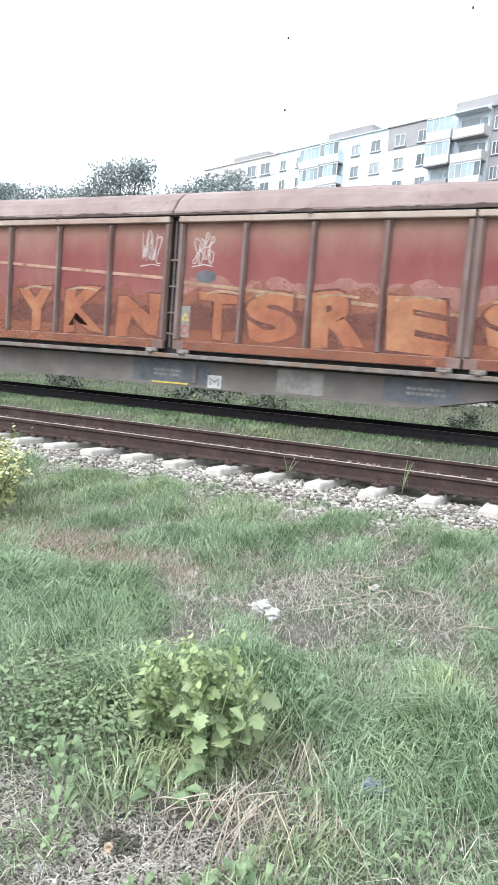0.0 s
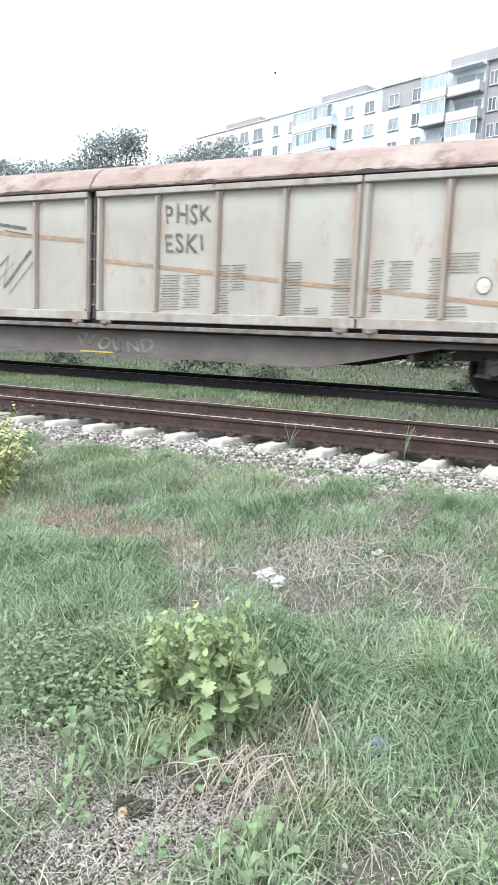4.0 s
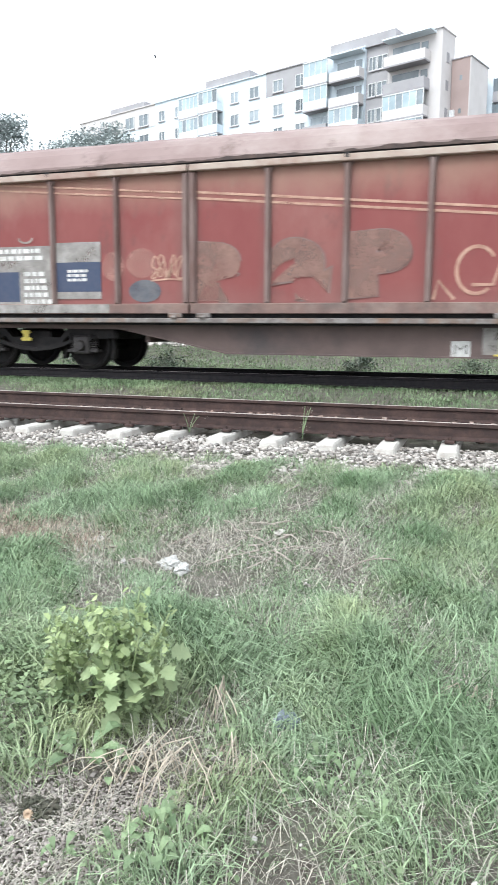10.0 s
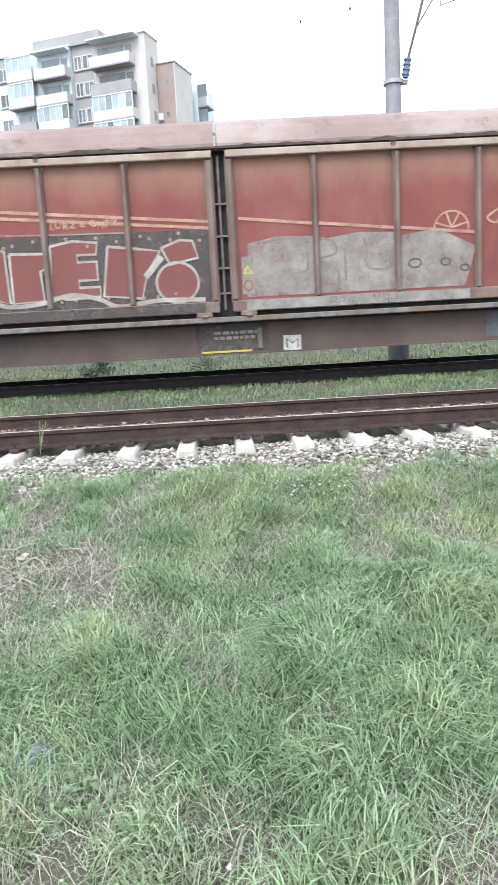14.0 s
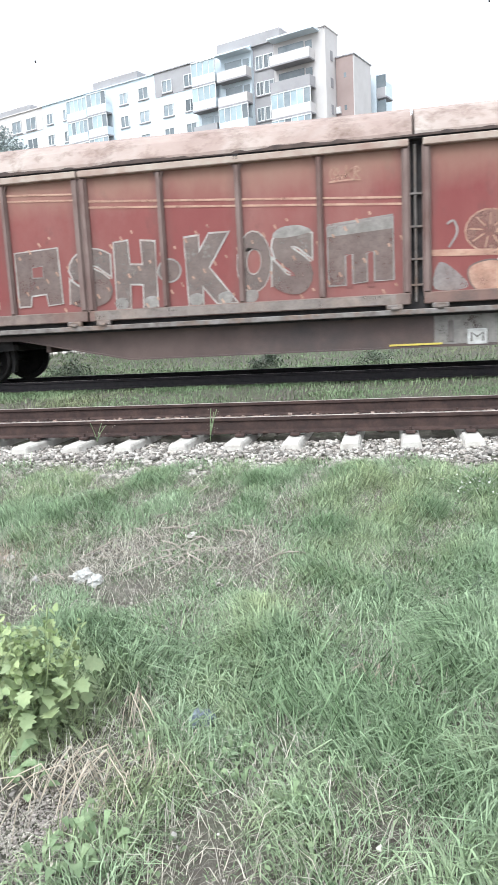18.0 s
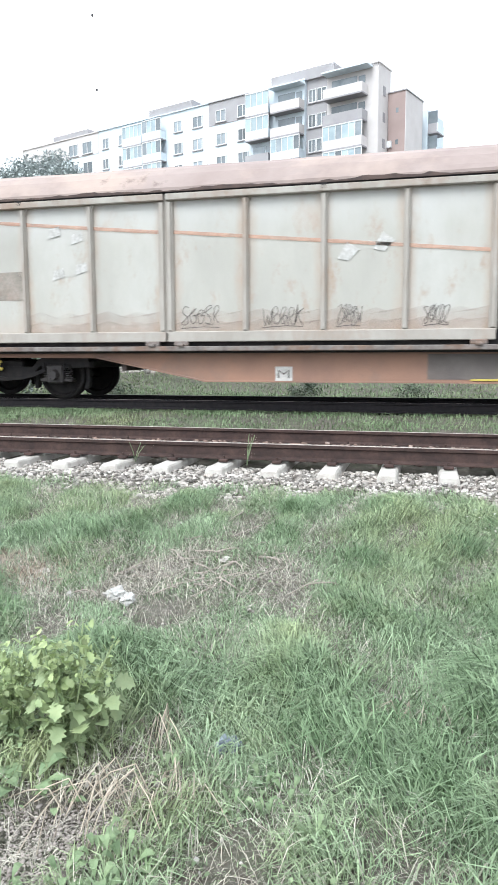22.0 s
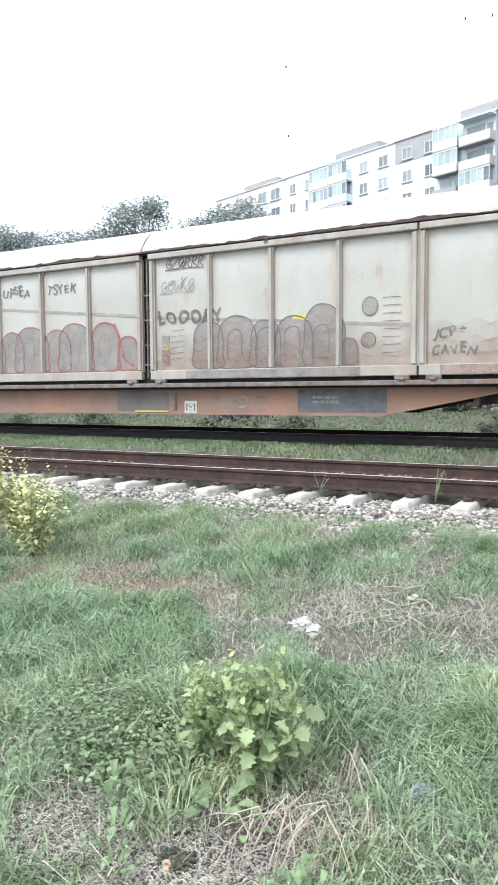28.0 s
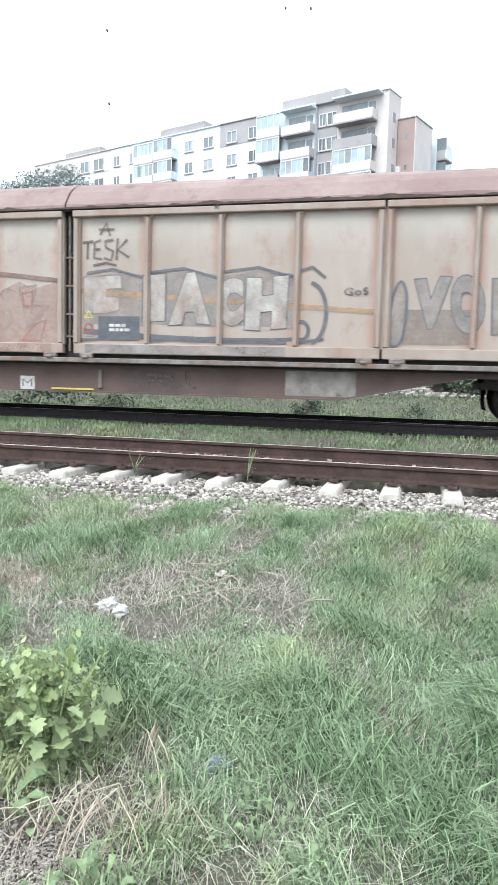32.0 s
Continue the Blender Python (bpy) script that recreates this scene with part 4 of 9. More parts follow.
def roller_mesh():
    bm = B()
    box(bm, -0.13, -SIDE - 0.05, 0.985, 0.13, -SIDE + 0.04, 1.07, 0.015)
    tube(bm, (-0.05, -SIDE - 0.07, 1.0), (0.05, -SIDE - 0.07, 1.0), 0.03, n=8)
    return mesh_of("roller", bm, M["steel_grey"])


KINDS = [
    ("red-brown sliding-wall freight wagon covered in faded orange graffiti", "red", "red_post", "roof_pink", "girder_grey"),
    ("grey-beige sliding-wall freight wagon with scrawled graffiti and white marks", "greyb", "cream_post", "roof_tan", "girder_grey"),
    ("red-brown sliding-wall freight wagon with white block graffiti", "red", "red_post", "roof_pink", "girder_brown"),
    ("red-brown sliding-wall freight wagon with beige repaint patches", "red", "red_post", "roof_pink", "girder_brown"),
    ("red-brown sliding-wall freight wagon with slate-grey repaint and outlined graffiti", "red", "red_post", "roof_pink", "girder_brown"),
    ("red-brown sliding-wall freight wagon with teal patches and orange graffiti", "red", "red_post", "roof_tan", "girder_brown"),
    ("dirty cream sliding-wall freight wagon with rusty orange underframe", "cream", "cream_post", "roof_grey", "girder_orange"),
    ("chalky cream sliding-wall freight wagon with white roof and grey-pink graffiti", "cream", "cream_post", "roof_white", "girder_orange"),
    ("rust-stained tan sliding-wall freight wagon with black graffiti", "tan", "tan_post", "roof_pink", "girder_brown"),
]
WAGONS = [wagon(i, *k) for i, k in enumerate(KINDS)]
for y in (-1.1, 0.2, 1.1):
    bm = B()
    path_tube(bm, [(HALF + 0.3, y, 1.0), (HALF + 0.3, y, 2.1), (HALF + 0.42, y, 2.14), (HALF + 0.62, y, 2.0), (HALF + 0.64, y, 1.1)], 0.018, 6)
    tube(bm, (HALF + 0.3, y, 1.5), (HALF + 0.63, y, 1.5), 0.014, n=6)
    part("handrail", bm, M["end_pale"], WAGONS[0], "pale tubular platform handrail")
bm = B()
tube(bm, (HALF + 0.3, -1.1, 2.1), (HALF + 0.3, 1.1, 2.1), 0.018, n=6)
part("handrail", bm, M["end_pale"], WAGONS[0], "pale tubular platform handrail")


# ---- grass and weeds ----
def blades(name, xy, h, lean, width, material, label, z=None, droop=0.5, stray=1.25):
    """One object of many bent, tapered blades of grass."""
    n = len(xy)
    z = hills(xy[:, 0], xy[:, 1]) - 0.01 if z is None else z
    a = 9.0 * clumpy(xy[:, 0], xy[:, 1], 3.2, 77) + RNG.normal(0, stray, n)
    d = np.stack([np.cos(a), np.sin(a)], 1)
    b = RNG.uniform(0, 2 * np.pi, n)
    s = np.stack([np.cos(b), np.sin(b)], 1) * (width * RNG.uniform(0.6, 1.3, n))[:, None]
    base = np.concatenate([xy, z[:, None]], 1)
    def at(f, g, k):
        p = base.copy()
        p[:, :2] += d * (lean * h * f)[:, None] + s * k
        p[:, 2] += h * g
        return p
    v = np.stack([at(0, 0, -1), at(0, 0, 1), at(0.35, 0.6, -0.8), at(0.35, 0.6, 0.8), at(1.0, 1.0 - droop * lean, 0)], 1).reshape(-1, 3)
    t = np.array([(0, 1, 3), (0, 3, 2), (2, 3, 4)])
    t = (t[None] + 5 * np.arange(n)[:, None, None]).reshape(-1, 3)
    return tagged(new(name, array_mesh(name, v, t, material)), label, "grass", kind="stuff")


def clumpy(x, y, f, seed):
    """A smooth random field between 0 and 1."""
    r = np.random.default_rng(seed)
    v = np.zeros(len(x))
    for k in range(9):
        a, p, s = r.uniform(0, 6.28), r.uniform(0, 6.28), f * r.uniform(0.5, 2.0)
        v += np.sin(s * (x * np.cos(a) + y * np.sin(a)) + p)
    return 1 / (1 + np.exp(-0.9 * v))


# bare or dry places: centre, radii
DRY = [(2.4, 4.8, 1.15, 0.4, 0.86), (1.7, 5.1, 0.5, 0.2, 0.6), (3.2, 4.9, 0.3, 0.2, 0.6), (0.5, 4.45, 0.9, 0.4, 0.95), (1.85, 4.15, 0.4, 0.14, 0.7), (2.89, 2.72, 0.18, 0.22, 0.75), (3.1, 2.38, 0.2, 0.14, 0.8), (2.85, 2.25, 0.16, 0.1, 0.7), (3.88, 3.07, 0.28, 0.18, 0.65), (3.75, 2.36, 0.2, 0.15, 0.6), (3.2, 2.64, 0.11, 0.09, 1.0), (2.6, 2.22, 0.22, 0.09, 0.85), (2.38, 1.98, 0.14, 0.14, 0.8), (2.1, 2.6, 0.4, 0.4, 0.5), (3.45, 2.42, 0.16, 0.12, 0.6), (3.03, 1.95, 0.16, 0.1, 0.7), (6.03, 4.95, 0.18, 0.55, 1.0), (5.45, 2.5, 0.25, 0.2, 0.65), (6.4, 2.7, 0.4, 0.25, 0.55), (4.57, 2.28, 0.35, 0.12, 0.65), (4.27, 2.15, 0.3, 0.12, 0.65), (4.6, 1.75, 0.4, 0.22, 0.55), (4.15, 2.9, 0.25, 0.2, 0.5), (5.6, 1.9, 0.4, 0.25, 0.6), (4.7, 1.75, 0.9, 0.3, 0.6)]
BARE = [(2.18, 1.92, 0.24, 0.2, 1.0), (2.62, 1.97, 0.26, 0.14, 1.0), (2.68, 1.77, 0.24, 0.1, 0.95), (2.98, 2.12, 0.18, 0.08, 0.9)]


def dryness(x, y, places=None):
    v = np.zeros(len(x))
    for cx, cy, rx, ry, k in places or DRY + BARE:
        v = np.maximum(v, k * np.exp(-(((x - cx) / rx) ** 2 + ((y - cy) / ry) ** 2) ** 1.5))
    return v


def scatter(count, x0, x1, y0, y1, keep):
    x, y = RNG.uniform(x0, x1, count), RNG.uniform(y0, y1, count)
    k = RNG.uniform(0, 1, count) < keep(x, y)
    return np.stack([x[k], y[k]], 1)


def edge_fade(y):
    return np.clip((6.75 - y) / 0.45, 0, 1)


lush = scatter(980000, -3.2, 10.8, 0.9, 6.75, lambda x, y: (0.34 + 0.66 * clumpy(x, y, 7.0, 3) ** 1.2) * (1 - 0.96 * dryness(x, y)) * edge_fade(y) * (0.72 + 0.28 * (y > 2.2)))
c1 = clumpy(lush[:, 0], lush[:, 1], 1.6, 4)
near = np.exp(-((lush[:, 1] - 3.3) / 1.0) ** 2)
hh = (0.02 + 0.055 * c1 + 0.1 * clumpy(lush[:, 0], lush[:, 1], 7.0, 3) + 0.07 * near * c1) * RNG.uniform(0.3, 1.4, len(lush))
hh *= 1 - 0.65 * np.exp(-((lush[:, 0] - 6.0) / 0.55) ** 2 - ((lush[:, 1] - 4.4) / 0.8) ** 2) - 0.55 * np.exp(-((lush[:, 0] - 2.4) / 1.3) ** 2 - ((lush[:, 1] - 4.35) / 0.5) ** 2)
blades("grass", lush, hh, RNG.uniform(0.35, 1.7, len(lush)), 0.0018 + 0.0075 * hh, M["grass"], "lush uneven green grass on the verge")
dry = scatter(330000, -3.2, 10.8, 0.7, 6.7, lambda x, y: (0.15 + 0.06 * (y < 2.4) + 0.3 * (1 - clumpy(x, y, 7.0, 3)) + (0.34 + 0.1 * (y > 4)) * dryness(x, y)) * edge_fade(y) * (1 - 0.93 * dryness(x, y, BARE)))
dh = 0.03 + 0.13 * RNG.uniform(0, 1, len(dry)) ** 2
blades("dry_grass", dry, dh, RNG.uniform(0.5, 2.2, len(dry)), 0.0015 + 0 * dh, M["straw"], "flattened straw-coloured dry grass", droop=0.35, stray=2.5)
stalk = scatter(62000, -1.5, 9, 1.0, 6.4, lambda x, y: (0.02 + (0.06 + 0.79 * (y > 4)) * dryness(x, y) ** 1.3) * (1 - 0.9 * dryness(x, y, BARE)))
sh = 0.04 + 0.05 * RNG.uniform(0, 1, len(stalk))
blades("dead_stalks", stalk, sh, np.where(stalk[:, 1] > 4, RNG.uniform(2, 5, len(stalk)), RNG.uniform(1.2, 2.8, len(stalk))), 0.0013 + 0.0013 * (stalk[:, 1] > 4), M["hay"], "grey bleached stalks lying in the bare patches", droop=0.17, stray=6.0)
back = scatter(70000, -6, 13, -6, 0.72, lambda x, y: 0.4 + 0.6 * clumpy(x, y, 3.0, 41))
kh = RNG.uniform(0.05, 0.18, len(back))
blades("rear_grass", back, kh, RNG.uniform(0.3, 1.4, len(back)), 0.005 + 0 * kh, M["grass"], "rough green grass on the near verge")
between = scatter(110000, -12, 18, 10.05, 12.9, lambda x, y: 0.15 + 0.85 * clumpy(x, y, 1.7, 21))
bh = RNG.uniform(0.03, 0.12, len(between))
blades("track_side_grass", between, bh, RNG.uniform(0.4, 1.5, len(between)), 0.005 + 0 * bh, M["meadow"], "short weeds and grass between the two tracks")
behind = scatter(120000, -26, 30, 12.95, 26, lambda x, y: 0.55 + 0.45 * clumpy(x, y, 0.9, 22))
bh = RNG.uniform(0.05, 0.15, len(behind))
blades("meadow_grass", behind, bh, RNG.uniform(0.4, 1.5, len(behind)), 0.011 + 0 * bh, M["meadow"], "rough meadow grass beyond the train")
far_strip = scatter(14000, -60, 60, 26, 60, lambda x, y: 1 + 0 * x)
bh = RNG.uniform(0.15, 0.4, len(far_strip))
blades("far_grass", far_strip, bh, RNG.uniform(0.2, 1.0, len(far_strip)), 0.04 + 0 * bh, M["meadow"], "far rough grass before the houses")

bit = scatter(26000, 1.8, 3.3, 1.5, 2.4, lambda x, y: 0.5 * dryness(x, y, BARE))
ih = 0.006 + 0.007 * RNG.uniform(0, 1, len(bit))
blades("straw_bits", bit, ih, RNG.uniform(2, 6, len(bit)), 0.0016 + 0 * ih, M["straw"], "short broken straw lying on bare soil", hills(bit[:, 0], bit[:, 1]) + 0.012, 0.13, 6.0)

tw = scatter(700, -1.5, 9, 1.0, 6.2, lambda x, y: 0.08 + 0.9 * dryness(x, y))
th = 0.03 + 0.05 * RNG.uniform(0, 1, len(tw))
blades("twigs", tw, th, RNG.uniform(3, 7, len(tw)), 0.0035 + 0 * th, M["twig"], "dead twigs and stalks lying in the dry grass", droop=0.13, stray=6.0)

# taller tufts that stand out
for x, y, n, r, h in ((1.35, 5.35, 260, 0.14, 0.26), (2.88, 5.95, 300, 0.16, 0.3), (3.48, 5.05, 260, 0.15, 0.24), (4.15, 5.4, 300, 0.16, 0.28), (1.9, 6.0, 220, 0.2, 0.24), (3.55, 6.1, 220, 0.14, 0.26), (7.0, 5.4, 500, 0.35, 0.3), (7.6, 5.9, 500, 0.4, 0.32), (8.1, 5.3, 400, 0.35, 0.3), (4.6, 5.9, 400, 0.35, 0.24), (5.2, 1.9, 260, 0.14, 0.3), (4.2, 3.2, 300, 0.3, 0.3), (3.7, 2.9, 400, 0.35, 0.32), (1.4, 3.4, 400, 0.4, 0.28), (4.6, 2.7, 400, 0.4, 0.3), (6.0, 3.0, 400, 0.4, 0.28)):
    n *= 2
    p = np.stack([x + r * RNG.normal(0, 0.45, n), y + r * RNG.normal(0, 0.45, n)], 1)
    q = h * RNG.uniform(0.4, 1.1, n)
    blades("grass_tuft", p, q * 0.85, RNG.uniform(0.6, 1.7, n), 0.0026 + 0 * q, M["tuft"], "tall dense tuft of green grass")


def leaf_cloud(name, pts, size, material, label, category="weeds", up=0.5):
    """Broad small leaves, each a folded diamond."""
    n = len(pts)
    a = RNG.uniform(0, 6.28, n)
    tilt = RNG.uniform(-up, up, n)
    sz = size * RNG.uniform(0.5, 1.2, n)
    d = np.stack([np.cos(a) * np.cos(tilt), np.sin(a) * np.cos(tilt), np.sin(tilt)], 1)
    s = np.stack([-np.sin(a), np.cos(a), RNG.uniform(-0.4, 0.4, n)], 1)
    z = np.array([0, 0, 1.0])
    def at(f, g, k):
        return pts + d * (sz * f)[:, None] + s * (sz * g)[:, None] + z * (sz * k)[:, None]
    v = np.stack([at(0, 0, 0), at(0.35, 0.42, 0.1), at(0.75, 0.3, 0.04), at(1.1, 0, -0.1), at(0.75, -0.3, 0.04), at(0.35, -0.42, 0.1)], 1).reshape(-1, 3)
    t = np.array([(0, 3, 1), (1, 3, 2), (0, 5, 3), (5, 4, 3)])
    t = (t[None] + 6 * np.arange(n)[:, None, None]).reshape(-1, 3)
    return array_mesh(name, v, t, material)


def lobed_cloud(name, pts, size, material):
    """Larger leaves with five pointed lobes, cupped along the middle."""
    n = len(pts)
    half = [(0.08, 0.16), (0.2, 0.46), (0.34, 0.3), (0.5, 0.54), (0.62, 0.3), (0.8, 0.36), (0.9, 0.15)]
    rim = [(0.0, 0.0)] + half + [(1.06, 0.0)] + [(f, -g) for f, g in half[::-1]]
    a, tilt, roll = RNG.uniform(0, 6.28, n), RNG.uniform(-1.15, 0.35, n), RNG.uniform(-0.8, 0.8, n)
    sz = size * RNG.uniform(0.45, 1.2, n)
    d = np.stack([np.cos(a) * np.cos(tilt), np.sin(a) * np.cos(tilt), np.sin(tilt)], 1)
    s = np.stack([-np.sin(a) * np.cos(roll), np.cos(a) * np.cos(roll), np.sin(roll)], 1)
    up = np.cross(d, s)
    rows = [pts + d * (sz * 0.5)[:, None] - up * (sz * 0.06)[:, None]]
    for f, g in rim:
        rows.append(pts + d * (sz * f)[:, None] + s * (sz * g)[:, None] + up * (sz * (0.25 * abs(g) - 0.12 * f * f))[:, None])
    v = np.stack(rows, 1).reshape(-1, 3)
    k = len(rim)
    t = np.array([(0, 1 + i, 1 + (i + 1) % k) for i in range(k)])
    t = (t[None] + (k + 1) * np.arange(n)[:, None, None]).reshape(-1, 3)
    return array_mesh(name, v, t, material)


wp = scatter(34000, -3, 11, 0.7, 6.4, lambda x, y: clumpy(x, y, 2.4, 31) ** 3 * (1 - 0.8 * dryness(x, y)))
wz = np.concatenate([wp, (hills(wp[:, 0], wp[:, 1]) + RNG.uniform(0.0, 0.09, len(wp)))[:, None]], 1)
wl = scatter(9000, 1.5, 2.5, 2.1, 3.1, lambda x, y: np.exp(-(((x - 2.0) / 0.4) ** 2 + ((y - 2.55) / 0.36) ** 2) ** 1.5))
lz = np.concatenate([wl, (hills(wl[:, 0], wl[:, 1]) + RNG.uniform(0.0, 0.13, len(wl)))[:, None]], 1)
tagged(new("low_weeds", leaf_cloud("low_weeds", lz, 0.024, M["weed"], "")), "dense small-leaved weeds beside the shrub", "weeds", kind="stuff")
tagged(new("low_weeds", leaf_cloud("low_weeds", wz, 0.02, M["weed"], "")), "low broad-leaved clover and weeds in the grass", "weeds", kind="stuff")
rust = scatter(42000, -0.9, 1.9, 3.8, 5.2, lambda x, y: np.exp(-(((x - 0.4) / 0.8) ** 2 + ((y - 4.45) / 0.38) ** 2) ** 1.3))
uh = RNG.uniform(0.03, 0.16, len(rust))
blades("rust_brown_weeds", rust, uh, RNG.uniform(0.3, 1.6, len(rust)), 0.0024 + 0 * uh, M["rust_stalk"], "withered rust-brown weeds in a dry patch")
for cx, cy, rx, ry, n in ((2.62, 1.97, 0.36, 0.2, 5200), (2.2, 1.9, 0.34, 0.3, 5200), (2.68, 1.75, 0.3, 0.16, 2800), (3.0, 2.14, 0.22, 0.1, 1200), (0.9, 4.4, 0.4, 0.15, 700)):
    rocks("soil_clods", n, cx - rx, cx + rx, cy - ry, cy + ry, 0.0042, -0.002, M["clod"], "crumbs of bare grey-brown soil")
# darker crumbs paint the shade of a small hole the ground lacks
rocks("damp_soil", 420, 2.55, 2.67, 1.94, 2.02, 0.006, 0.006, M["ground"], "dark soil crumbs standing in for a small shaded hollow")
rocks("pebbles", 1500, -2.5, 10, 0.8, 6.4, 0.009, 0.015, M["ballast"], "scattered pebbles and grit in bare earth")


def shrub(name, x, y, z, stems, height, spread, leaf, material, label, seed, per=60, lobed=False):
    """A small leafy plant: stalks from one root and leaves along them."""
    r = random.Random(seed)
    t = new(name)
    t.location = (x, y, z)
    tagged(t, label, "shrub")
    pts = []
    for _ in range(stems):
        a, l = r.uniform(0, 6.28), r.uniform(0.55, 1.0)
        ex, ey = math.cos(a) * spread * r.uniform(0.3, 1), math.sin(a) * spread * r.uniform(0.3, 1)
        p = [Vector((ex * k * (0.5 + 0.5 * k), ey * k * (0.5 + 0.5 * k), height * l * k)) for k in (0, 0.3, 0.6, 1.0)]
        bm = B()
        path_tube(bm, p, 0.004, 5)
        part("stalk", bm, M["weed"], t)
        for _ in range(per):
            k = r.uniform(0.15, 1.05)
            q = Vector((ex * k * (0.5 + 0.5 * k), ey * k * (0.5 + 0.5 * k), height * l * k))
            pts.append(q + Vector((r.gauss(0, 0.045), r.gauss(0, 0.045), r.gauss(0, 0.02))))
    at = np.array([tuple(p) for p in pts])
    me = lobed_cloud("leaves", at, leaf, material) if lobed else leaf_cloud("leaves", at, leaf, material, "", up=0.9)
    ob = part("leaves", me, None, t)
    ob["kind"] = "stuff"
    return t


def mustard(x, y, stems, height, spread, leaf, label, seed):
    """An upright leafy plant: broad drooping leaves below, small yellow-green shoots above."""
    r = random.Random(seed)
    t = new("leafy_shrub")
    t.location = (x, y, -0.37)
    tagged(t, label, "shrub")
    low, high = [], []
    for k in range(stems):
        a, l, o = r.uniform(0, 6.28), r.uniform(0.6, 1.0) if k else 1.0, spread * r.uniform(0.25, 1.0)
        def at(q):
            return Vector((math.cos(a) * o * q ** 1.5, math.sin(a) * o * q ** 1.5, height * l * q))
        bm = B()
        path_tube(bm, [at(q) for q in (0, 0.25, 0.5, 0.75, 1.0)], 0.0035, 5)
        part("stalk", bm, M["shrub"], t)
        low += [at(r.uniform(0.2, 0.75)) + Vector((r.gauss(0, 0.04), r.gauss(0, 0.04), r.gauss(0, 0.02))) for _ in range(15)]
        high += [at(r.uniform(0.6, 1.03)) + Vector((r.gauss(0, 0.022), r.gauss(0, 0.022), r.gauss(0, 0.015))) for _ in range(24)]
    part("leaves", lobed_cloud("leaves", np.array([tuple(p) for p in low]), leaf, M["shrub"]), None, t)["kind"] = "stuff"
    part("young_leaves", lobed_cloud("leaves", np.array([tuple(p) for p in high]), leaf * 0.5, M["shoot"]), None, t, "yellow-green young leaves")["kind"] = "stuff"


def rosette(x, y, leaves, length, rise, label, seed, wide=0.42):
    """Broad oval leaves arching out from one root."""
    r = random.Random(seed)
    t = new("broad_leaved_weed")
    t.location = (x, y, float(hills(x, y)))
    tagged(t, label, "weeds")
    for k in range(leaves):
        a, ln, up = 6.2832 * k / leaves * 1.62 + r.uniform(-0.3, 0.3), length * r.uniform(0.6, 1.1), rise * r.uniform(0.4, 1.2)
        rows = []
        for q, g in ((0.0, 0.03), (0.3, 0.05), (0.45, 0.6), (0.65, 1.0), (0.85, 0.75), (1.0, 0.05)):
            d, z = ln * (0.15 + q), up * math.sin(min(q * 2.2, 2.3)) + 0.004
            rows.append([(d, -g * wide * ln / 2, z + 0.1 * g * ln * wide), (d, 0, z), (d, g * wide * ln / 2, z + 0.1 * g * ln * wide)])
        vs = [(u * math.cos(a) - v * math.sin(a), u * math.sin(a) + v * math.cos(a), z) for row in rows for u, v, z in row]
        fs = [(3 * i + j, 3 * i + j + 1, 3 * i + j + 4, 3 * i + j + 3) for i in range(5) for j in (0, 1)]
        part("leaf", quick_mesh("leaf", vs, fs, M["dock"]), None, t)


def bent_stalks(x, y, count, seed):
    """Old dry stalks bent over towards the bare soil."""
    r = random.Random(seed)
    t = new("dry_stalks")
    t.location = (x, y, float(hills(x, y)))
    tagged(t, "tan dry stalks bent over beside bare soil", "weeds")
    for _ in range(count):
        a, ln, h = r.gauss(-1.7, 0.75), r.uniform(0.1, 0.26), r.uniform(0.05, 0.15)
        p0 = Vector((r.gauss(0, 0.04), r.gauss(0, 0.03), 0))
        d = Vector((math.cos(a), math.sin(a), 0))
        bm = B()
        path_tube(bm, [p0, p0 + d * (0.25 * ln) + Vector((0, 0, h)), p0 + d * (0.6 * ln) + Vector((0, 0, 0.75 * h)), p0 + d * ln + Vector((0, 0, 0.012))], r.uniform(0.0013, 0.0024), 5)
        part("stalk", bm, M["reed"], t)


mustard(2.66, 2.46, 12, 0.52, 0.17, 0.068, "pale green leafy shrub with yellowish young shoots", 3)
mustard(2.38, 2.5, 8, 0.42, 0.14, 0.056, "thin pale green shrub in the grass", 4)
mustard(2.5, 2.62, 5, 0.4, 0.16, 0.05, "thin pale green shrub in the grass", 9)
for k, (x, y, n, ln, up) in enumerate(((2.61, 2.25, 7, 0.085, 0.05), (2.5, 2.2, 6, 0.07, 0.05), (2.74, 2.2, 6, 0.06, 0.04), (2.25, 2.14, 8, 0.06, 0.09), (2.34, 2.03, 8, 0.055, 0.08), (2.42, 1.92, 8, 0.05, 0.07), (2.5, 1.82, 7, 0.045, 0.05), (3.0, 1.98, 9, 0.06, 0.07), (3.1, 1.95, 9, 0.055, 0.06), (2.95, 1.86, 8, 0.055, 0.05), (2.8, 1.8, 7, 0.045, 0.04), (3.06, 1.84, 9, 0.055, 0.06), (3.4, 2.44, 8, 0.045, 0.06), (3.5, 2.4, 8, 0.045, 0.05), (3.45, 2.3, 8, 0.04, 0.05), (3.34, 2.28, 8, 0.04, 0.05), (3.05, 2.42, 6, 0.045, 0.06), (5.27, 2.2, 9, 0.07, 0.07), (5.34, 2.12, 8, 0.065, 0.06), (3.62, 2.2, 8, 0.045, 0.05))):
    rosette(x, y, n, 1.4 * ln, 1.7 * up, "low green plant with broad oval leaves", k)
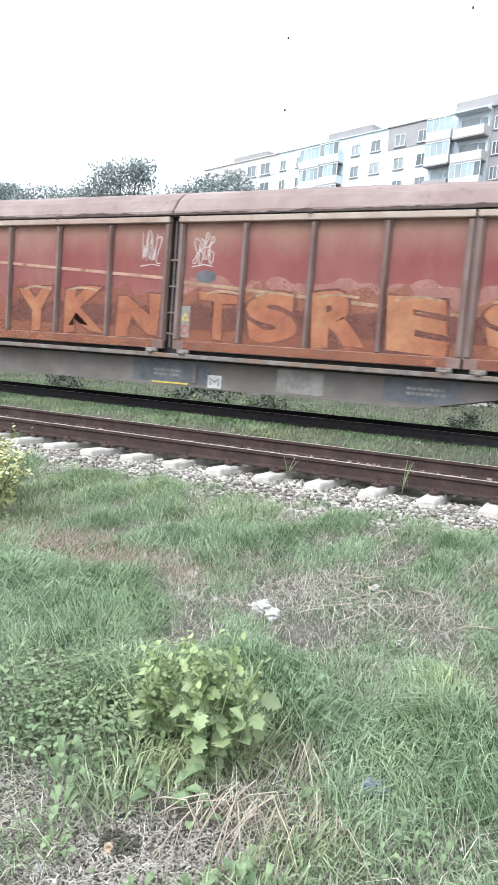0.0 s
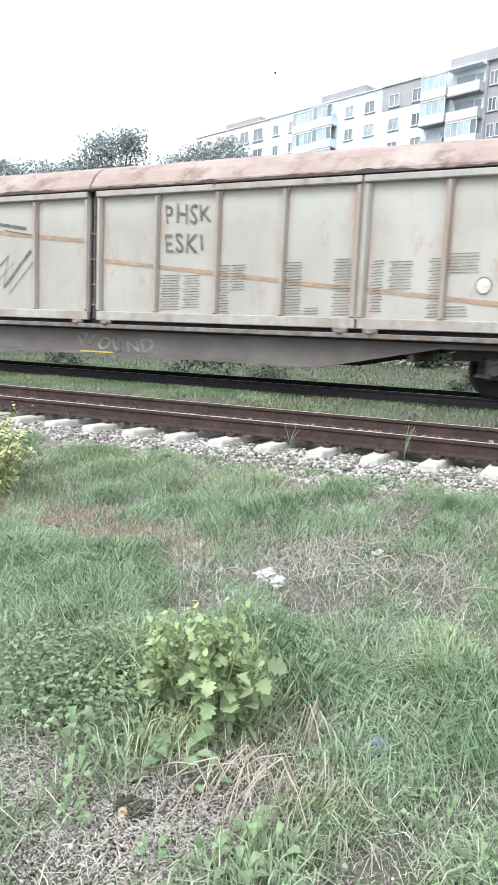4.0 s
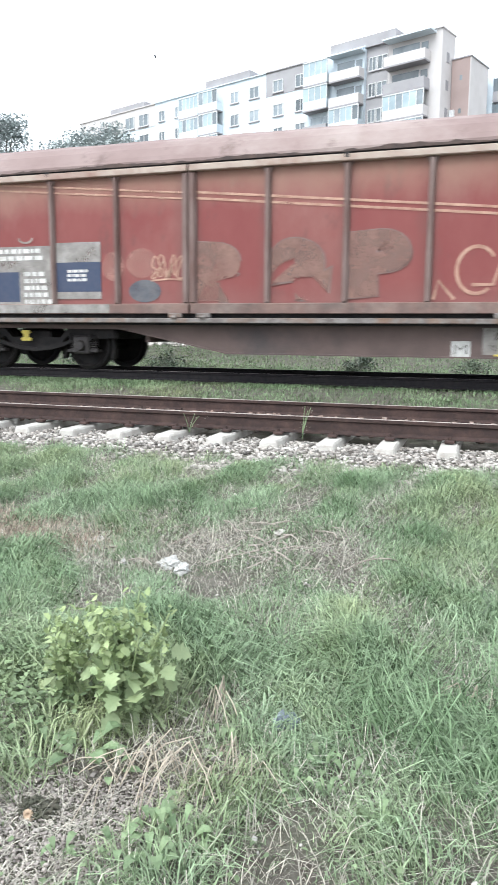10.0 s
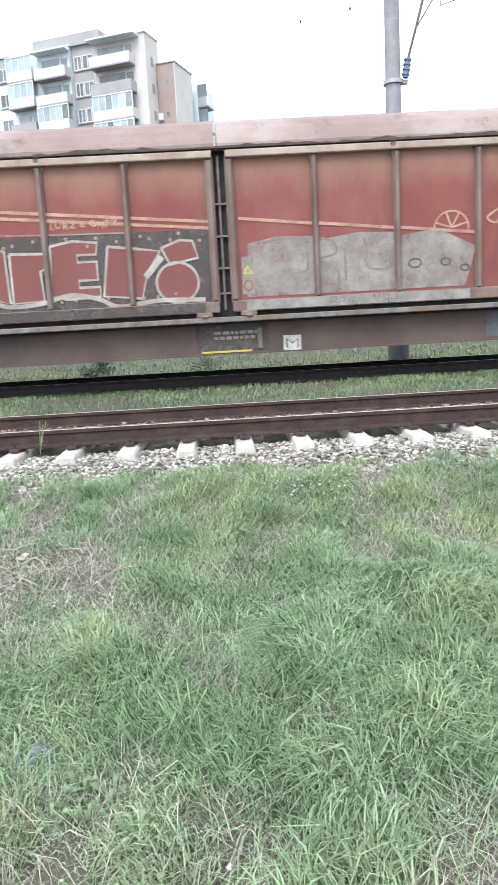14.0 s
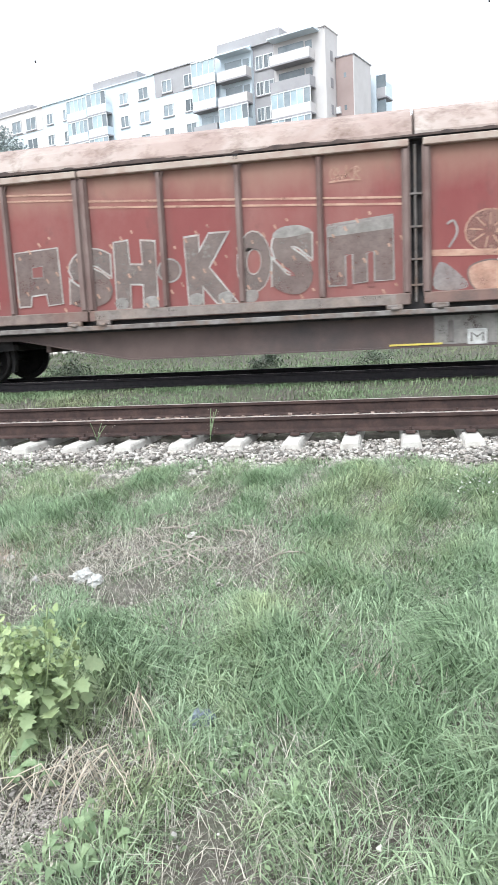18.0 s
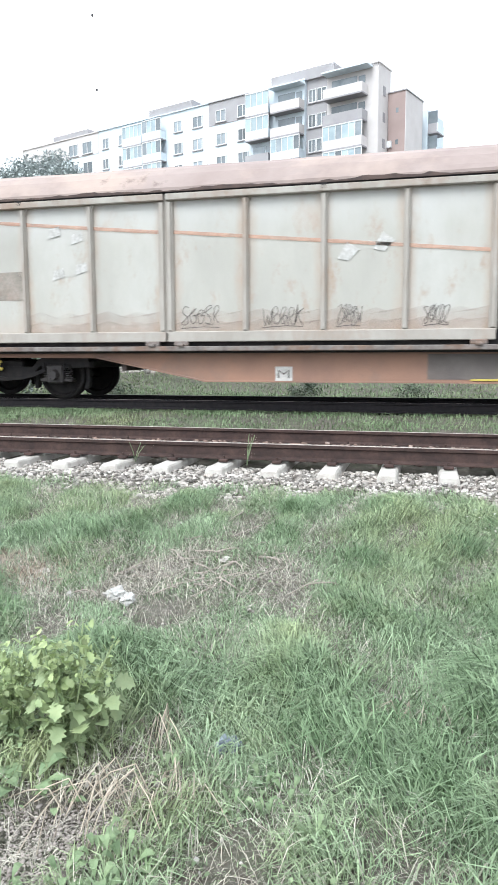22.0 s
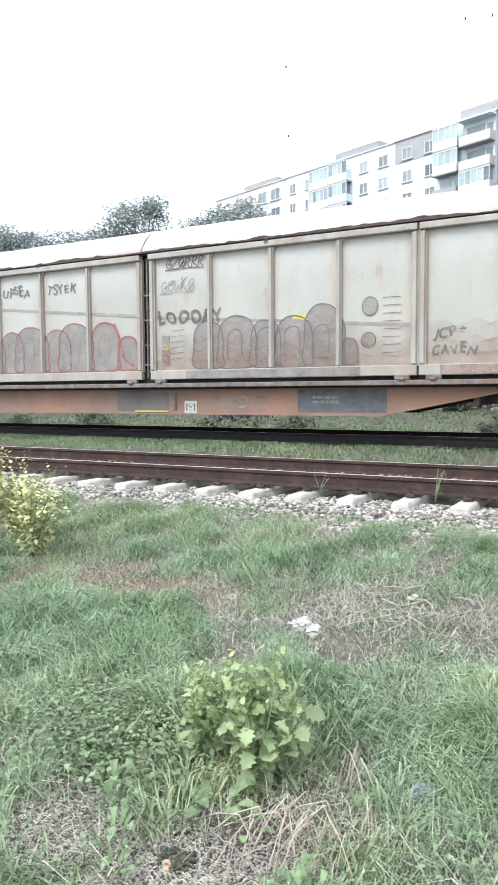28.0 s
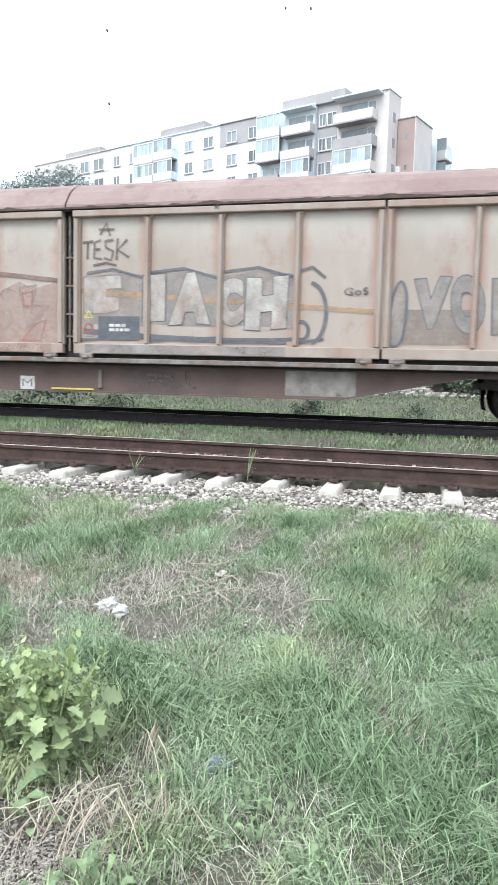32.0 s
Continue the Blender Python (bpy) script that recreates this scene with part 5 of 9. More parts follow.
for k, (x, y, n) in enumerate(((2.9, 2.34, 12), (3.12, 2.42, 12), (3.02, 2.26, 10), (2.78, 2.2, 7), (2.92, 2.75, 10), (3.9, 3.05, 8))):
    bent_stalks(x, y, n, k)
bm = B()
r = random.Random(8)
for k in range(75):
    x, y, a, ln = r.gauss(2.4, 0.5), r.gauss(4.8, 0.25), r.uniform(0, 6.28), r.uniform(0.08, 0.32)
    z = float(hills(x, y)) + 0.03
    path_tube(bm, [Vector((x + ln * q * math.cos(a) + 0.08 * ln * math.sin(5 * q + k), y + ln * q * math.sin(a), z + 0.03 * math.sin(3 * q + k))) for q in (-0.5, -0.15, 0.2, 0.5)], r.uniform(0.0025, 0.0055), 5)
tagged(new("fallen_sticks", mesh_of("fallen_sticks", bm, M["twig"])), "thin fallen sticks strewn over the dry patch", "sticks", kind="stuff")
for sx, sy, sh, sd in ((-1.25, 5.1, 0.75, 5), (-0.75, 4.75, 0.62, 6), (-1.9, 5.5, 0.85, 19), (-2.6, 5.7, 0.8, 20)):
    shrub("yellow_shrub", sx, sy, -0.3, 16, sh, 0.4, 0.045, M["yellow_leaf"], "pale yellow-green flowering shrub beside the ballast", sd, 80)
shrub("white_flowers", 4.6, 5.75, -0.24, 26, 0.24, 0.42, 0.016, M["white"], "patch of tiny white wild flowers in grass", 7, 14)
shrub("weed_clump", 6.9, 4.9, -0.34, 14, 0.34, 0.4, 0.024, M["weed"], "dense dark green weeds beside the trodden path", 8, 70)
shrub("weed_clump", 7.9, 5.2, -0.33, 14, 0.36, 0.45, 0.024, M["weed"], "dense dark green weeds near the concrete pole", 9, 70)
shrub("track_weed", 2.05, 7.55, -0.03, 3, 0.38, 0.12, 0.012, M["straw"], "dry stalk growing between the sleepers", 14, 10)
shrub("track_weed", 0.75, 7.6, -0.03, 3, 0.34, 0.15, 0.012, M["straw"], "dry stalk growing between the sleepers", 15, 8)


def weed_spike(x, y, h, seed):
    """A single dark flower stalk with knobs along it."""
    r = random.Random(seed)
    t = new("weed_stalk")
    t.location = (x, y, -0.37)
    tagged(t, "thin dark flower stalk standing over the grass", "weeds")
    bm = B()
    pts = [Vector((0.02 * math.sin(2 * k + seed), 0.02 * math.cos(k + seed), h * k / 6)) for k in range(7)]
    rings = [[bm.verts.new(q + Vector((0.0032 * math.cos(1.2566 * i), 0.0032 * math.sin(1.2566 * i), 0))) for i in range(5)] for q in pts]
    for a, b in zip(rings, rings[1:]):
        for i in range(5):
            bm.faces.new((a[i], a[(i + 1) % 5], b[(i + 1) % 5], b[i]))
    part("stalk", bm, M["leaf_bush"], t)
    bm = B()
    for k in range(22):
        q = pts[3] + (pts[6] - pts[3]) * (k / 21) + Vector((r.gauss(0, 0.006), r.gauss(0, 0.006), 0))
        tube(bm, q, q + Vector((r.gauss(0, 0.008), r.gauss(0, 0.008), 0.012)), 0.004, 0.001, 5)
    part("seed_head", bm, M["leaf_bush"], t)["kind"] = "stuff"


for k, (x, y, h) in enumerate(((5.05, 2.62, 0.36), (5.02, 2.9, 0.26), (3.9, 3.9, 0.24), (4.35, 3.85, 0.22), (5.6, 4.0, 0.25))):
    weed_spike(x, y, h, k)


def dead_bush():
    t = new("dead_bush")
    t.location = (8.05, 7.12, -0.1)
    tagged(t, "leafless bleached bush at the trackside", "bush")
    r = random.Random(2)
    def grow(p, d, l, rad, depth):
        q = p + d * l
        bm = B()
        tube(bm, p, q, rad, rad * 0.7, 6)
        part("branch", bm, M["twig"], t)
        if depth:
            for _ in range(3):
                grow(q, (d + Vector((r.uniform(-0.7, 0.7), r.uniform(-0.5, 0.5), r.uniform(-0.1, 0.4)))).normalized(), l * r.uniform(0.55, 0.8), rad * 0.6, depth - 1)
    grow(Vector((0, 0, 0)), Vector((0.05, 0, 1)), 0.2, 0.014, 3)
    grow(Vector((0.04, 0, 0)), Vector((-0.35, 0, 1)).normalized(), 0.22, 0.011, 3)


dead_bush()


def crumpled(name, x, y, z, sx, sy, sz, material, label, category, seed):
    r = random.Random(seed)
    bm = B()
    bmesh.ops.create_icosphere(bm, subdivisions=3, radius=1)
    for v in bm.verts:
        k = 0.75 + 0.5 * noise.noise(v.co * 2.3 + Vector((seed, 0, 0)))
        v.co = Vector((v.co.x * sx * k, v.co.y * sy * k, max(v.co.z, -0.6) * sz * k))
    ob = new(name, mesh_of(name, bm, material))
    ob.matrix_basis = pose(x, y, max(z, float(hills(x, y))) + 0.5 * sz, 0, 0, r.uniform(0, 90))
    return tagged(ob, label, category)


crumpled("crumpled_bag", 2.07, 4.17, -0.36, 0.085, 0.06, 0.065, M["paper"], "crumpled dirty white plastic bag in dry grass", "litter", 1)
crumpled("crumpled_bag", 2.16, 4.14, -0.36, 0.08, 0.05, 0.045, M["paper"], "torn piece of dirty white plastic in grass", "litter", 2)
crumpled("paper_scrap", 1.86, 6.05, -0.2, 0.03, 0.025, 0.035, M["paper"], "small white paper scrap near the ballast", "litter", 3)
crumpled("crushed_can", 6.1, 5.1, -0.36, 0.1, 0.045, 0.035, M["galv"], "crushed pale drink can on the path", "litter", 4)
crumpled("crushed_can", 5.66, 4.44, -0.36, 0.06, 0.03, 0.05, M["paper"], "small white carton in the grass", "litter", 5)
crumpled("stone", 4.2, 4.62, -0.38, 0.11, 0.08, 0.035, M["concrete"], "flat pale stone half sunk in grass", "stone", 6)
crumpled("blue_wrapper", 3.21, 2.67, -0.35, 0.06, 0.045, 0.045, M["blue_plastic"], "dull blue plastic wrapper in the grass", "litter", 7)
crumpled("stone", 2.48, 1.78, -0.37, 0.022, 0.018, 0.016, M["paper"], "small white stone on bare earth", "stone", 8)
crumpled("paper_scrap", 1.76, 4.14, -0.36, 0.03, 0.025, 0.025, M["paper"], "small white scrap in dry grass", "litter", 12)
bm = B()
for k in range(22):
    a, q = 0.55 * k, 0.003 + 0.00055 * k
    p = Vector((q * math.cos(a), 0.004 - 0.0004 * k, 0.014 + q * math.sin(a)))
    a2, q2 = 0.55 * (k + 1), 0.003 + 0.00055 * (k + 1)
    tube(bm, p, Vector((q2 * math.cos(a2), 0.0036 - 0.0004 * k, 0.014 + q2 * math.sin(a2))), 0.0018 + 0.00028 * k, 0.0021 + 0.00028 * k, 8, False)
snail = new("snail_shell", mesh_of("snail_shell", bm, M["shell"], True))
snail.location = (2.61, 1.94, float(hills(2.61, 1.94)) + 0.012)
tagged(snail, "empty cream-brown snail shell in a soil hollow", "shell")
crumpled("stone", 1.35, 4.55, -0.37, 0.06, 0.05, 0.03, M["concrete"], "pale broken stone in dry grass", "stone", 10)
crumpled("stone", 2.55, 4.95, -0.36, 0.05, 0.04, 0.03, M["concrete"], "pale broken stone in dry grass", "stone", 11)


# ---- poles, wires, signal ----
def lathe_pole(bm, x, y, z0, z1, r0, r1, n=18):
    tube(bm, (x, y, z0), (x, y, z1), r0, r1, n)


def near_pole():
    t = new("concrete_pole")
    t.location = (8.5, 6.62, -0.25)
    tagged(t, "thick grey concrete mast with a dark tarred foot", "pole")
    bm = B()
    lathe_pole(bm, 0, 0, 0.84, 9.0, 0.25, 0.14)
    part("shaft", bm, M["pole"], t)
    bm = B()
    lathe_pole(bm, 0, 0, 0.0, 0.845, 0.262, 0.25)
    part("foot", bm, M["tar"], t, "dark blue-grey tar-coated foot")
    bm = B()
    for k in range(13):
        a0 = math.radians(182 + 8 * k)
        a1 = math.radians(182 + 8 * (k + 1))
        r = 0.245
        vs = [bm.verts.new((r * math.cos(a), r * math.sin(a), z)) for a, z in ((a0, 1.72), (a1, 1.72), (a1, 2.12), (a0, 2.12))]
        bm.faces.new(vs)
    part("number_plate", bm, M["yellow_leaf"], t, "faded yellow-green painted plate")
    bm = B()
    for z in (1.8, 1.92, 2.03):
        for k in range(3):
            a = math.radians(205 + 14 * k)
            tube(bm, (0.247 * math.cos(a), 0.247 * math.sin(a), z), (0.25 * math.cos(a), 0.25 * math.sin(a), z), 0.025, n=8)
    part("plate_marks", bm, M["grey_paint"], t)
    bm = B()
    path_tube(bm, [(-0.3, -0.02, 0.02), (-0.27, -0.02, 1.5), (-0.235, -0.02, 3.2), (-0.21, -0.02, 6.0), (-0.19, -0.02, 9.0)], 0.009, 6)
    part("earth_cable", bm, M["black"], t, "thin dark earthing cable")
    for z in (1.55, 2.9, 4.2):
        bm = B()
        tube(bm, (0, 0, z), (0, 0, z + 0.025), 0.262 - 0.009 * z, n=18)
        part("clamp_band", bm, M["galv"], t)


def far_pole():
    t = new("catenary_mast")
    t.location = (8.11, 17.24, -0.02)
    tagged(t, "tall round pale concrete mast beyond the train", "pole")
    bm = B()
    lathe_pole(bm, 0, 0, 0.62, 9.22, 0.2, 0.155)
    part("shaft", bm, M["pole"], t)
    bm = B()
    lathe_pole(bm, 0, 0, 0, 0.63, 0.25, 0.24)
    part("foot", bm, M["tar"], t)
    for z in (6.25, 9.0):
        bm = B()
        tube(bm, (0, 0, z), (0, 0, z + 0.08), 0.215, n=18)
        box(bm, 0.18, -0.06, z, 0.32, 0.06, z + 0.08)
        part("clamp_band", bm, M["galv"], t)
    bm = B()
    tube(bm, (0.25, -0.1, 6.35), (0.32, -0.1, 6.75), 0.065, n=10)
    for k in range(4):
        tube(bm, (0.255 + 0.018 * k, -0.1, 6.4 + 0.1 * k), (0.262 + 0.018 * k, -0.1, 6.44 + 0.1 * k), 0.085, n=10)
    part("insulator", bm, M["signal"], t, "dark ribbed insulator")
    bm = B()
    path_tube(bm, [(0.32, -0.1, 6.75), (0.5, -0.35, 7.5), (0.9, -0.9, 9.3), (1.05, -1.1, 10.0)], 0.028, 8)
    part("bracket_tube", bm, M["steel_grey"], t)
    bm = B()
    path_tube(bm, [(0.46, -0.3, 7.3), (0.72, -0.5, 7.7), (0.9, -0.6, 7.95)], 0.015, 6)
    path_tube(bm, [(0.9, -0.6, 7.95), (0.9, -0.6, 7.6), (1.25, -0.7, 7.68)], 0.01, 6)
    part("steady_arm", bm, M["steel_grey"], t)
    bm = B()
    box(bm, -0.2, -0.2, 9.22, 0.26, 0.2, 9.31, 0.01)
    box(bm, 0.1, -0.08, 9.0, 0.34, 0.08, 9.24, 0.02)
    part("head_plate", bm, M["steel_grey"], t)


def signal_head(t, x, turned):
    bm = B()
    for k in range(1):
        prism(bm, [(-0.13, 0), (0.13, 0), (0.17, 0.08), (0.17, 1.3), (0.08, 1.48), (-0.08, 1.48), (-0.17, 1.3), (-0.17, 0.08)], -0.05, 0.0)
        box(bm, -0.13, 0.0, 0.1, 0.13, 0.14, 1.35, 0.02)
    h = part("signal_head", bm, M["signal"], t, at=pose(x, 0, 6.35, 0, 0, turned))
    for z in (0.3, 0.65, 1.0, 1.22):
        bm = B()
        tube(bm, (0, -0.05, z), (0, -0.24, z - 0.02), 0.1, 0.105, n=14, cap=False)
        part("hood", bm, M["signal"], h)
        bm = B()
        tube(bm, (0, -0.05, z), (0, -0.065, z), 0.085, n=14)
        part("lens", bm, M["glass"], h)
    return h


def signal_post():
    t = new("railway_signal")
    t.location = (14.15, 17.5, -0.05)
    tagged(t, "railway signal with two blue-grey light heads on a post", "signal")
    bm = B()
    tube(bm, (0, 0, 0), (0, 0, 8.0), 0.075, n=12)
    tube(bm, (0, 0, 8.0), (0, 0, 8.1), 0.09, n=12)
    part("post", bm, M["galv"], t)
    signal_head(t, -0.5, 35)
    signal_head(t, 0.45, 150)
    for z in (6.55, 7.6):
        bm = B()
        path_tube(bm, [(-0.45, 0, z), (0, 0, z + 0.05), (0.45, 0, z)], 0.022, 6)
        tube(bm, (0, 0, z - 0.05), (0, 0, z + 0.1), 0.095, n=12)
        part("arm", bm, M["galv"], t)
    for x in (-0.45, 0.42):
        bm = B()
        tube(bm, (x, -0.12, 6.0), (x, 0.1, 6.05), 0.13, 0.08, n=12)
        tube(bm, (x, 0, 6.05), (x, 0, 6.4), 0.018, n=6)
        part("shunt_lamp", bm, M["steel_grey"], t)
    bm = B()
    box(bm, -0.25, -0.25, 0, 0.25, 0.25, 0.3, 0.03)
    part("base_block", bm, M["concrete"], t)


def catenary():
    """Thin wires over the passing train, with the small clamps that show against the sky."""
    t = new("overhead_line")
    tagged(t, "thin overhead contact line with small dark clamps", "wire", kind="structure")
    for z in (6.22, 7.55):
        bm = B()
        tube(bm, (-60, 13.6, z), (70, 13.6, z), 0.0016, n=5)
        part("wire", bm, M["far"], t)
    for x, z in ((-2.43, 6.2), (-2.48, 7.55), (11.03, 6.22), (11.05, 7.19), (5.64, 6.23), (6.5, 6.4), (18.0, 6.2), (18.0, 7.5), (-11.5, 6.2), (-11.5, 7.55), (1.0, 7.63), (1.46, 7.58)):
        bm = B()
        box(bm, x - 0.014, 13.58, z - 0.022, x + 0.014, 13.62, z + 0.022, 0.006)
        part("clamp", bm, M["black"], t)


near_pole()
far_pole()
signal_post()
catenary()


# ---- pipe, road, town ----
def heating_pipe():
    t = new("overhead_pipe")
    t.matrix_basis = pose(1.35, 21.2, 5.07, 0, 0, 8.0)
    tagged(t, "thick silver foil-clad heating pipe on tall supports", "pipe", kind="structure")
    r = random.Random(4)
    for k in range(-7, 8):
        bm = B()
        tube(bm, (k * 4.0, 0, 0), (k * 4.0 + 3.97, 0, 0), 0.45 + r.uniform(-0.006, 0.006), n=28)
        tube(bm, (k * 4.0 + 3.9, 0, 0), (k * 4.0 + 4.0, 0, 0), 0.464, n=28)
        part("pipe_length", bm, M["pipe"], t, smooth=False)
    for x in (-21, -9, 6.4, 19):
        bm = B()
        for s in (-1, 1):
            tube(bm, (x + s * 0.3, 0, -5.2), (x + s * 0.22, 0, -0.6), 0.06, n=8)
        for z in (-4.0, -2.8, -1.6):
            tube(bm, (x - 0.28, 0, z), (x + 0.28, 0, z + 0.9), 0.03, n=6)
        box(bm, x - 0.5, -0.3, -0.62, x + 0.5, 0.3, -0.44, 0.02)
        part("support", bm, M["galv"], t)


heating_pipe()


def street_lamp():
    t = new("street_lamp")
    t.location = (6.0, 27.3, 0.55)
    tagged(t, "slim white street lamp with a curved arm", "lamp")
    bm = B()
    tube(bm, (0, 0, 0), (0, 0, 3.9), 0.06, 0.045, 10)
    part("post", bm, M["frame_white"], t)
    bm = B()
    path_tube(bm, [(0, 0, 3.88), (-0.08, 0, 4.15), (-0.3, 0, 4.3), (-0.5, 0, 4.33)], 0.03, 8)
    part("arm", bm, M["frame_white"], t)
    bm = B()
    prism(bm, [(-0.95, 4.3), (-0.5, 4.27), (-0.5, 4.38), (-0.85, 4.38)], -0.1, 0.1)
    part("lamp_head", bm, M["facade_grey"], t)


street_lamp()
bm = B()
box(bm, -140, 28.0, 0.1, 140, 36.0, 0.62)
tagged(new("road", mesh_of("road", bm, M["asphalt"])), "pale worn road beyond the tracks", "road", kind="structure")
bm = B()
box(bm, -140, 27.75, 0.1, 140, 27.98, 0.8, 0.02)
tagged(new("kerb", mesh_of("kerb", bm, M["concrete"])), "pale concrete kerb along the road", "kerb", kind="structure")
rocks("rubble_bank", 5000, -30, 40, 24.5, 27.7, 0.09, 0.03, M["ballast"], "pale stony rubble before the kerb")


def leafy(name, height, width, leaves, seed, size, trunk=True, leaf="leaf_hazed"):
    """A tree or bush: tapered trunk with limbs and a crown of small leaves in uneven clumps."""
    r = random.Random(seed)
    pts = []
    clumps = []
    tb = B()
    if trunk:
        tube(tb, (0, 0, 0), (0, 0, height * 0.55), 0.035 * height * 0.45, 0.012 * height, 8)
    n = 34 if trunk else 16
    for _ in range(n):
        a = r.uniform(0, 6.28)
        h = height * (r.uniform(0.35, 0.97) if trunk else r.uniform(0.08, 0.95))
        k = math.sin(math.pi * min(1, max(0.08, (h / height - (0.2 if trunk else -0.35)) / (0.85 if trunk else 1.4)))) ** 0.7
        d = width * 0.5 * k * r.uniform(0.35, 1.0)
        c = Vector((math.cos(a) * d, math.sin(a) * d, h))
        clumps.append((c, width * r.uniform(0.12, 0.2)))
        tube(tb, (0, 0, min(h * 0.6, height * 0.5)), c, 0.005 * height, 0.002 * height, 5, False)
    for _ in range(leaves):
        c, s = r.choice(clumps)
        v = Vector((max(-0.75, min(0.75, r.gauss(0, 0.5))), max(-0.75, min(0.75, r.gauss(0, 0.5))), max(-0.6, min(0.6, r.gauss(0, 0.42)))))
        pts.append(tuple(c + v * s))
    pts = np.array(pts)
    pts[:, 2] = np.maximum(pts[:, 2], 0.05)
    return mesh_of("trunk", tb, M["bark"]), leaf_cloud("crown", pts, size, M[leaf], "", up=1.2)


def plant(meshes, name, x, y, z, s, rot, label, category):
    t = new(name)
    t.matrix_basis = pose(x, y, z, 0, 0, rot) @ Matrix.Scale(s, 4)
    tagged(t, label, category)
    part("trunk", meshes[0], None, t)
    c = part("crown", meshes[1], None, t)
    c["kind"] = "stuff"
    return t


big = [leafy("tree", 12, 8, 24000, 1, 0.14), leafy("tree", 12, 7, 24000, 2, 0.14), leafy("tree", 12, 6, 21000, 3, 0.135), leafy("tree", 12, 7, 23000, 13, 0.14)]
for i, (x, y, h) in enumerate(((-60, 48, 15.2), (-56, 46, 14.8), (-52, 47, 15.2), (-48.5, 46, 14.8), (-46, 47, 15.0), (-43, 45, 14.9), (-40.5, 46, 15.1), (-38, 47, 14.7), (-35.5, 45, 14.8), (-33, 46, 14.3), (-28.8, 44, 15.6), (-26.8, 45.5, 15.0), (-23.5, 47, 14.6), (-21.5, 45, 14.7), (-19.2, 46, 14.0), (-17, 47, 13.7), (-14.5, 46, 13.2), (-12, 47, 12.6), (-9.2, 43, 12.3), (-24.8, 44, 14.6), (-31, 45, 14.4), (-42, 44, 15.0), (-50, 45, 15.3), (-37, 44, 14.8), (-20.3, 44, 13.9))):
    plant(big[i % 4], "tree", x, y, 0.1, (h - 0.8) / 12.0, 40 * i, "leafy tree beyond the road, greyed by haze", "tree")
bush = [leafy("bush", 4.0, 3.4, 12000, 5, 0.11, False, "leaf_bush"), leafy("bush", 4.2, 2.8, 11000, 6, 0.1, False, "leaf_bush")]
for i, (x, y, s) in enumerate(((-1.0, 26.2, 1.2), (4.6, 26.4, 1.12), (-14, 27.0, 1.1), (-20, 27.0, 1.2), (5.6, 26.6, 1.05), (-3.7, 26.8, 1.35), (-2.7, 26.2, 0.8), (-4.6, 26.3, 0.85), (0.4, 26.5, 0.7))):
    plant(bush[i % 2], "bush", x, y, 0.2, s, 70 * i, "dense green bush behind the tracks", "bush")
under = leafy("bush", 0.5, 1.2, 900, 8, 0.05, False, "leaf_bush")
for i, (x, y, s) in enumerate(((-3.2, 15.6, 1.0), (-9.6, 16.0, 1.1), (-12.2, 15.8, 0.9), (3.6, 18.0, 0.8), (-5.5, 17.0, 1.7), (1.2, 16.2, 1.0))):
    plant(under, "low_bush", x, y, 0.02, s, 50 * i, "low dark weeds growing beside the far track", "bush")


# ---- apartment buildings ----
def win_mesh(w, h):
    fr = B()
    t = 0.09
    for x0, z0, x1, z1 in ((0, 0, w, t), (0, h - t, w, h), (0, t, t, h - t), (w - t, t, w, h - t), (w / 2 - t / 2, t, w / 2 + t / 2, h - t)):
        box(fr, x0, 0.0, z0, x1, 0.1, z1)
    gl = B()
    box(gl, 0.05, -0.02, 0.05, w - 0.05, 0.03, h - 0.05)
    sl = B()
    box(sl, -0.1, 0.0, -0.12, w + 0.1, 0.16, -0.03)
    return mesh_of("window", fr, M["frame_white"]), mesh_of("pane", gl, M["glass"]), mesh_of("sill", sl, M["slab"])


def add_window(b, w, h, x, y, z):
    f, g, s = shared(("win", w, h), lambda: win_mesh(w, h))
    o = part("window", f, None, b, at=pose(x, y, z))
    part("pane", g, None, o)
    part("sill", s, None, o)


def wall_box(b, name, x0, y0, z0, x1, y1, z1, material, label=""):
    bm = B()
    box(bm, x0, y0, z0, x1, y1, z1)
    return part(name, bm, material, b, label)


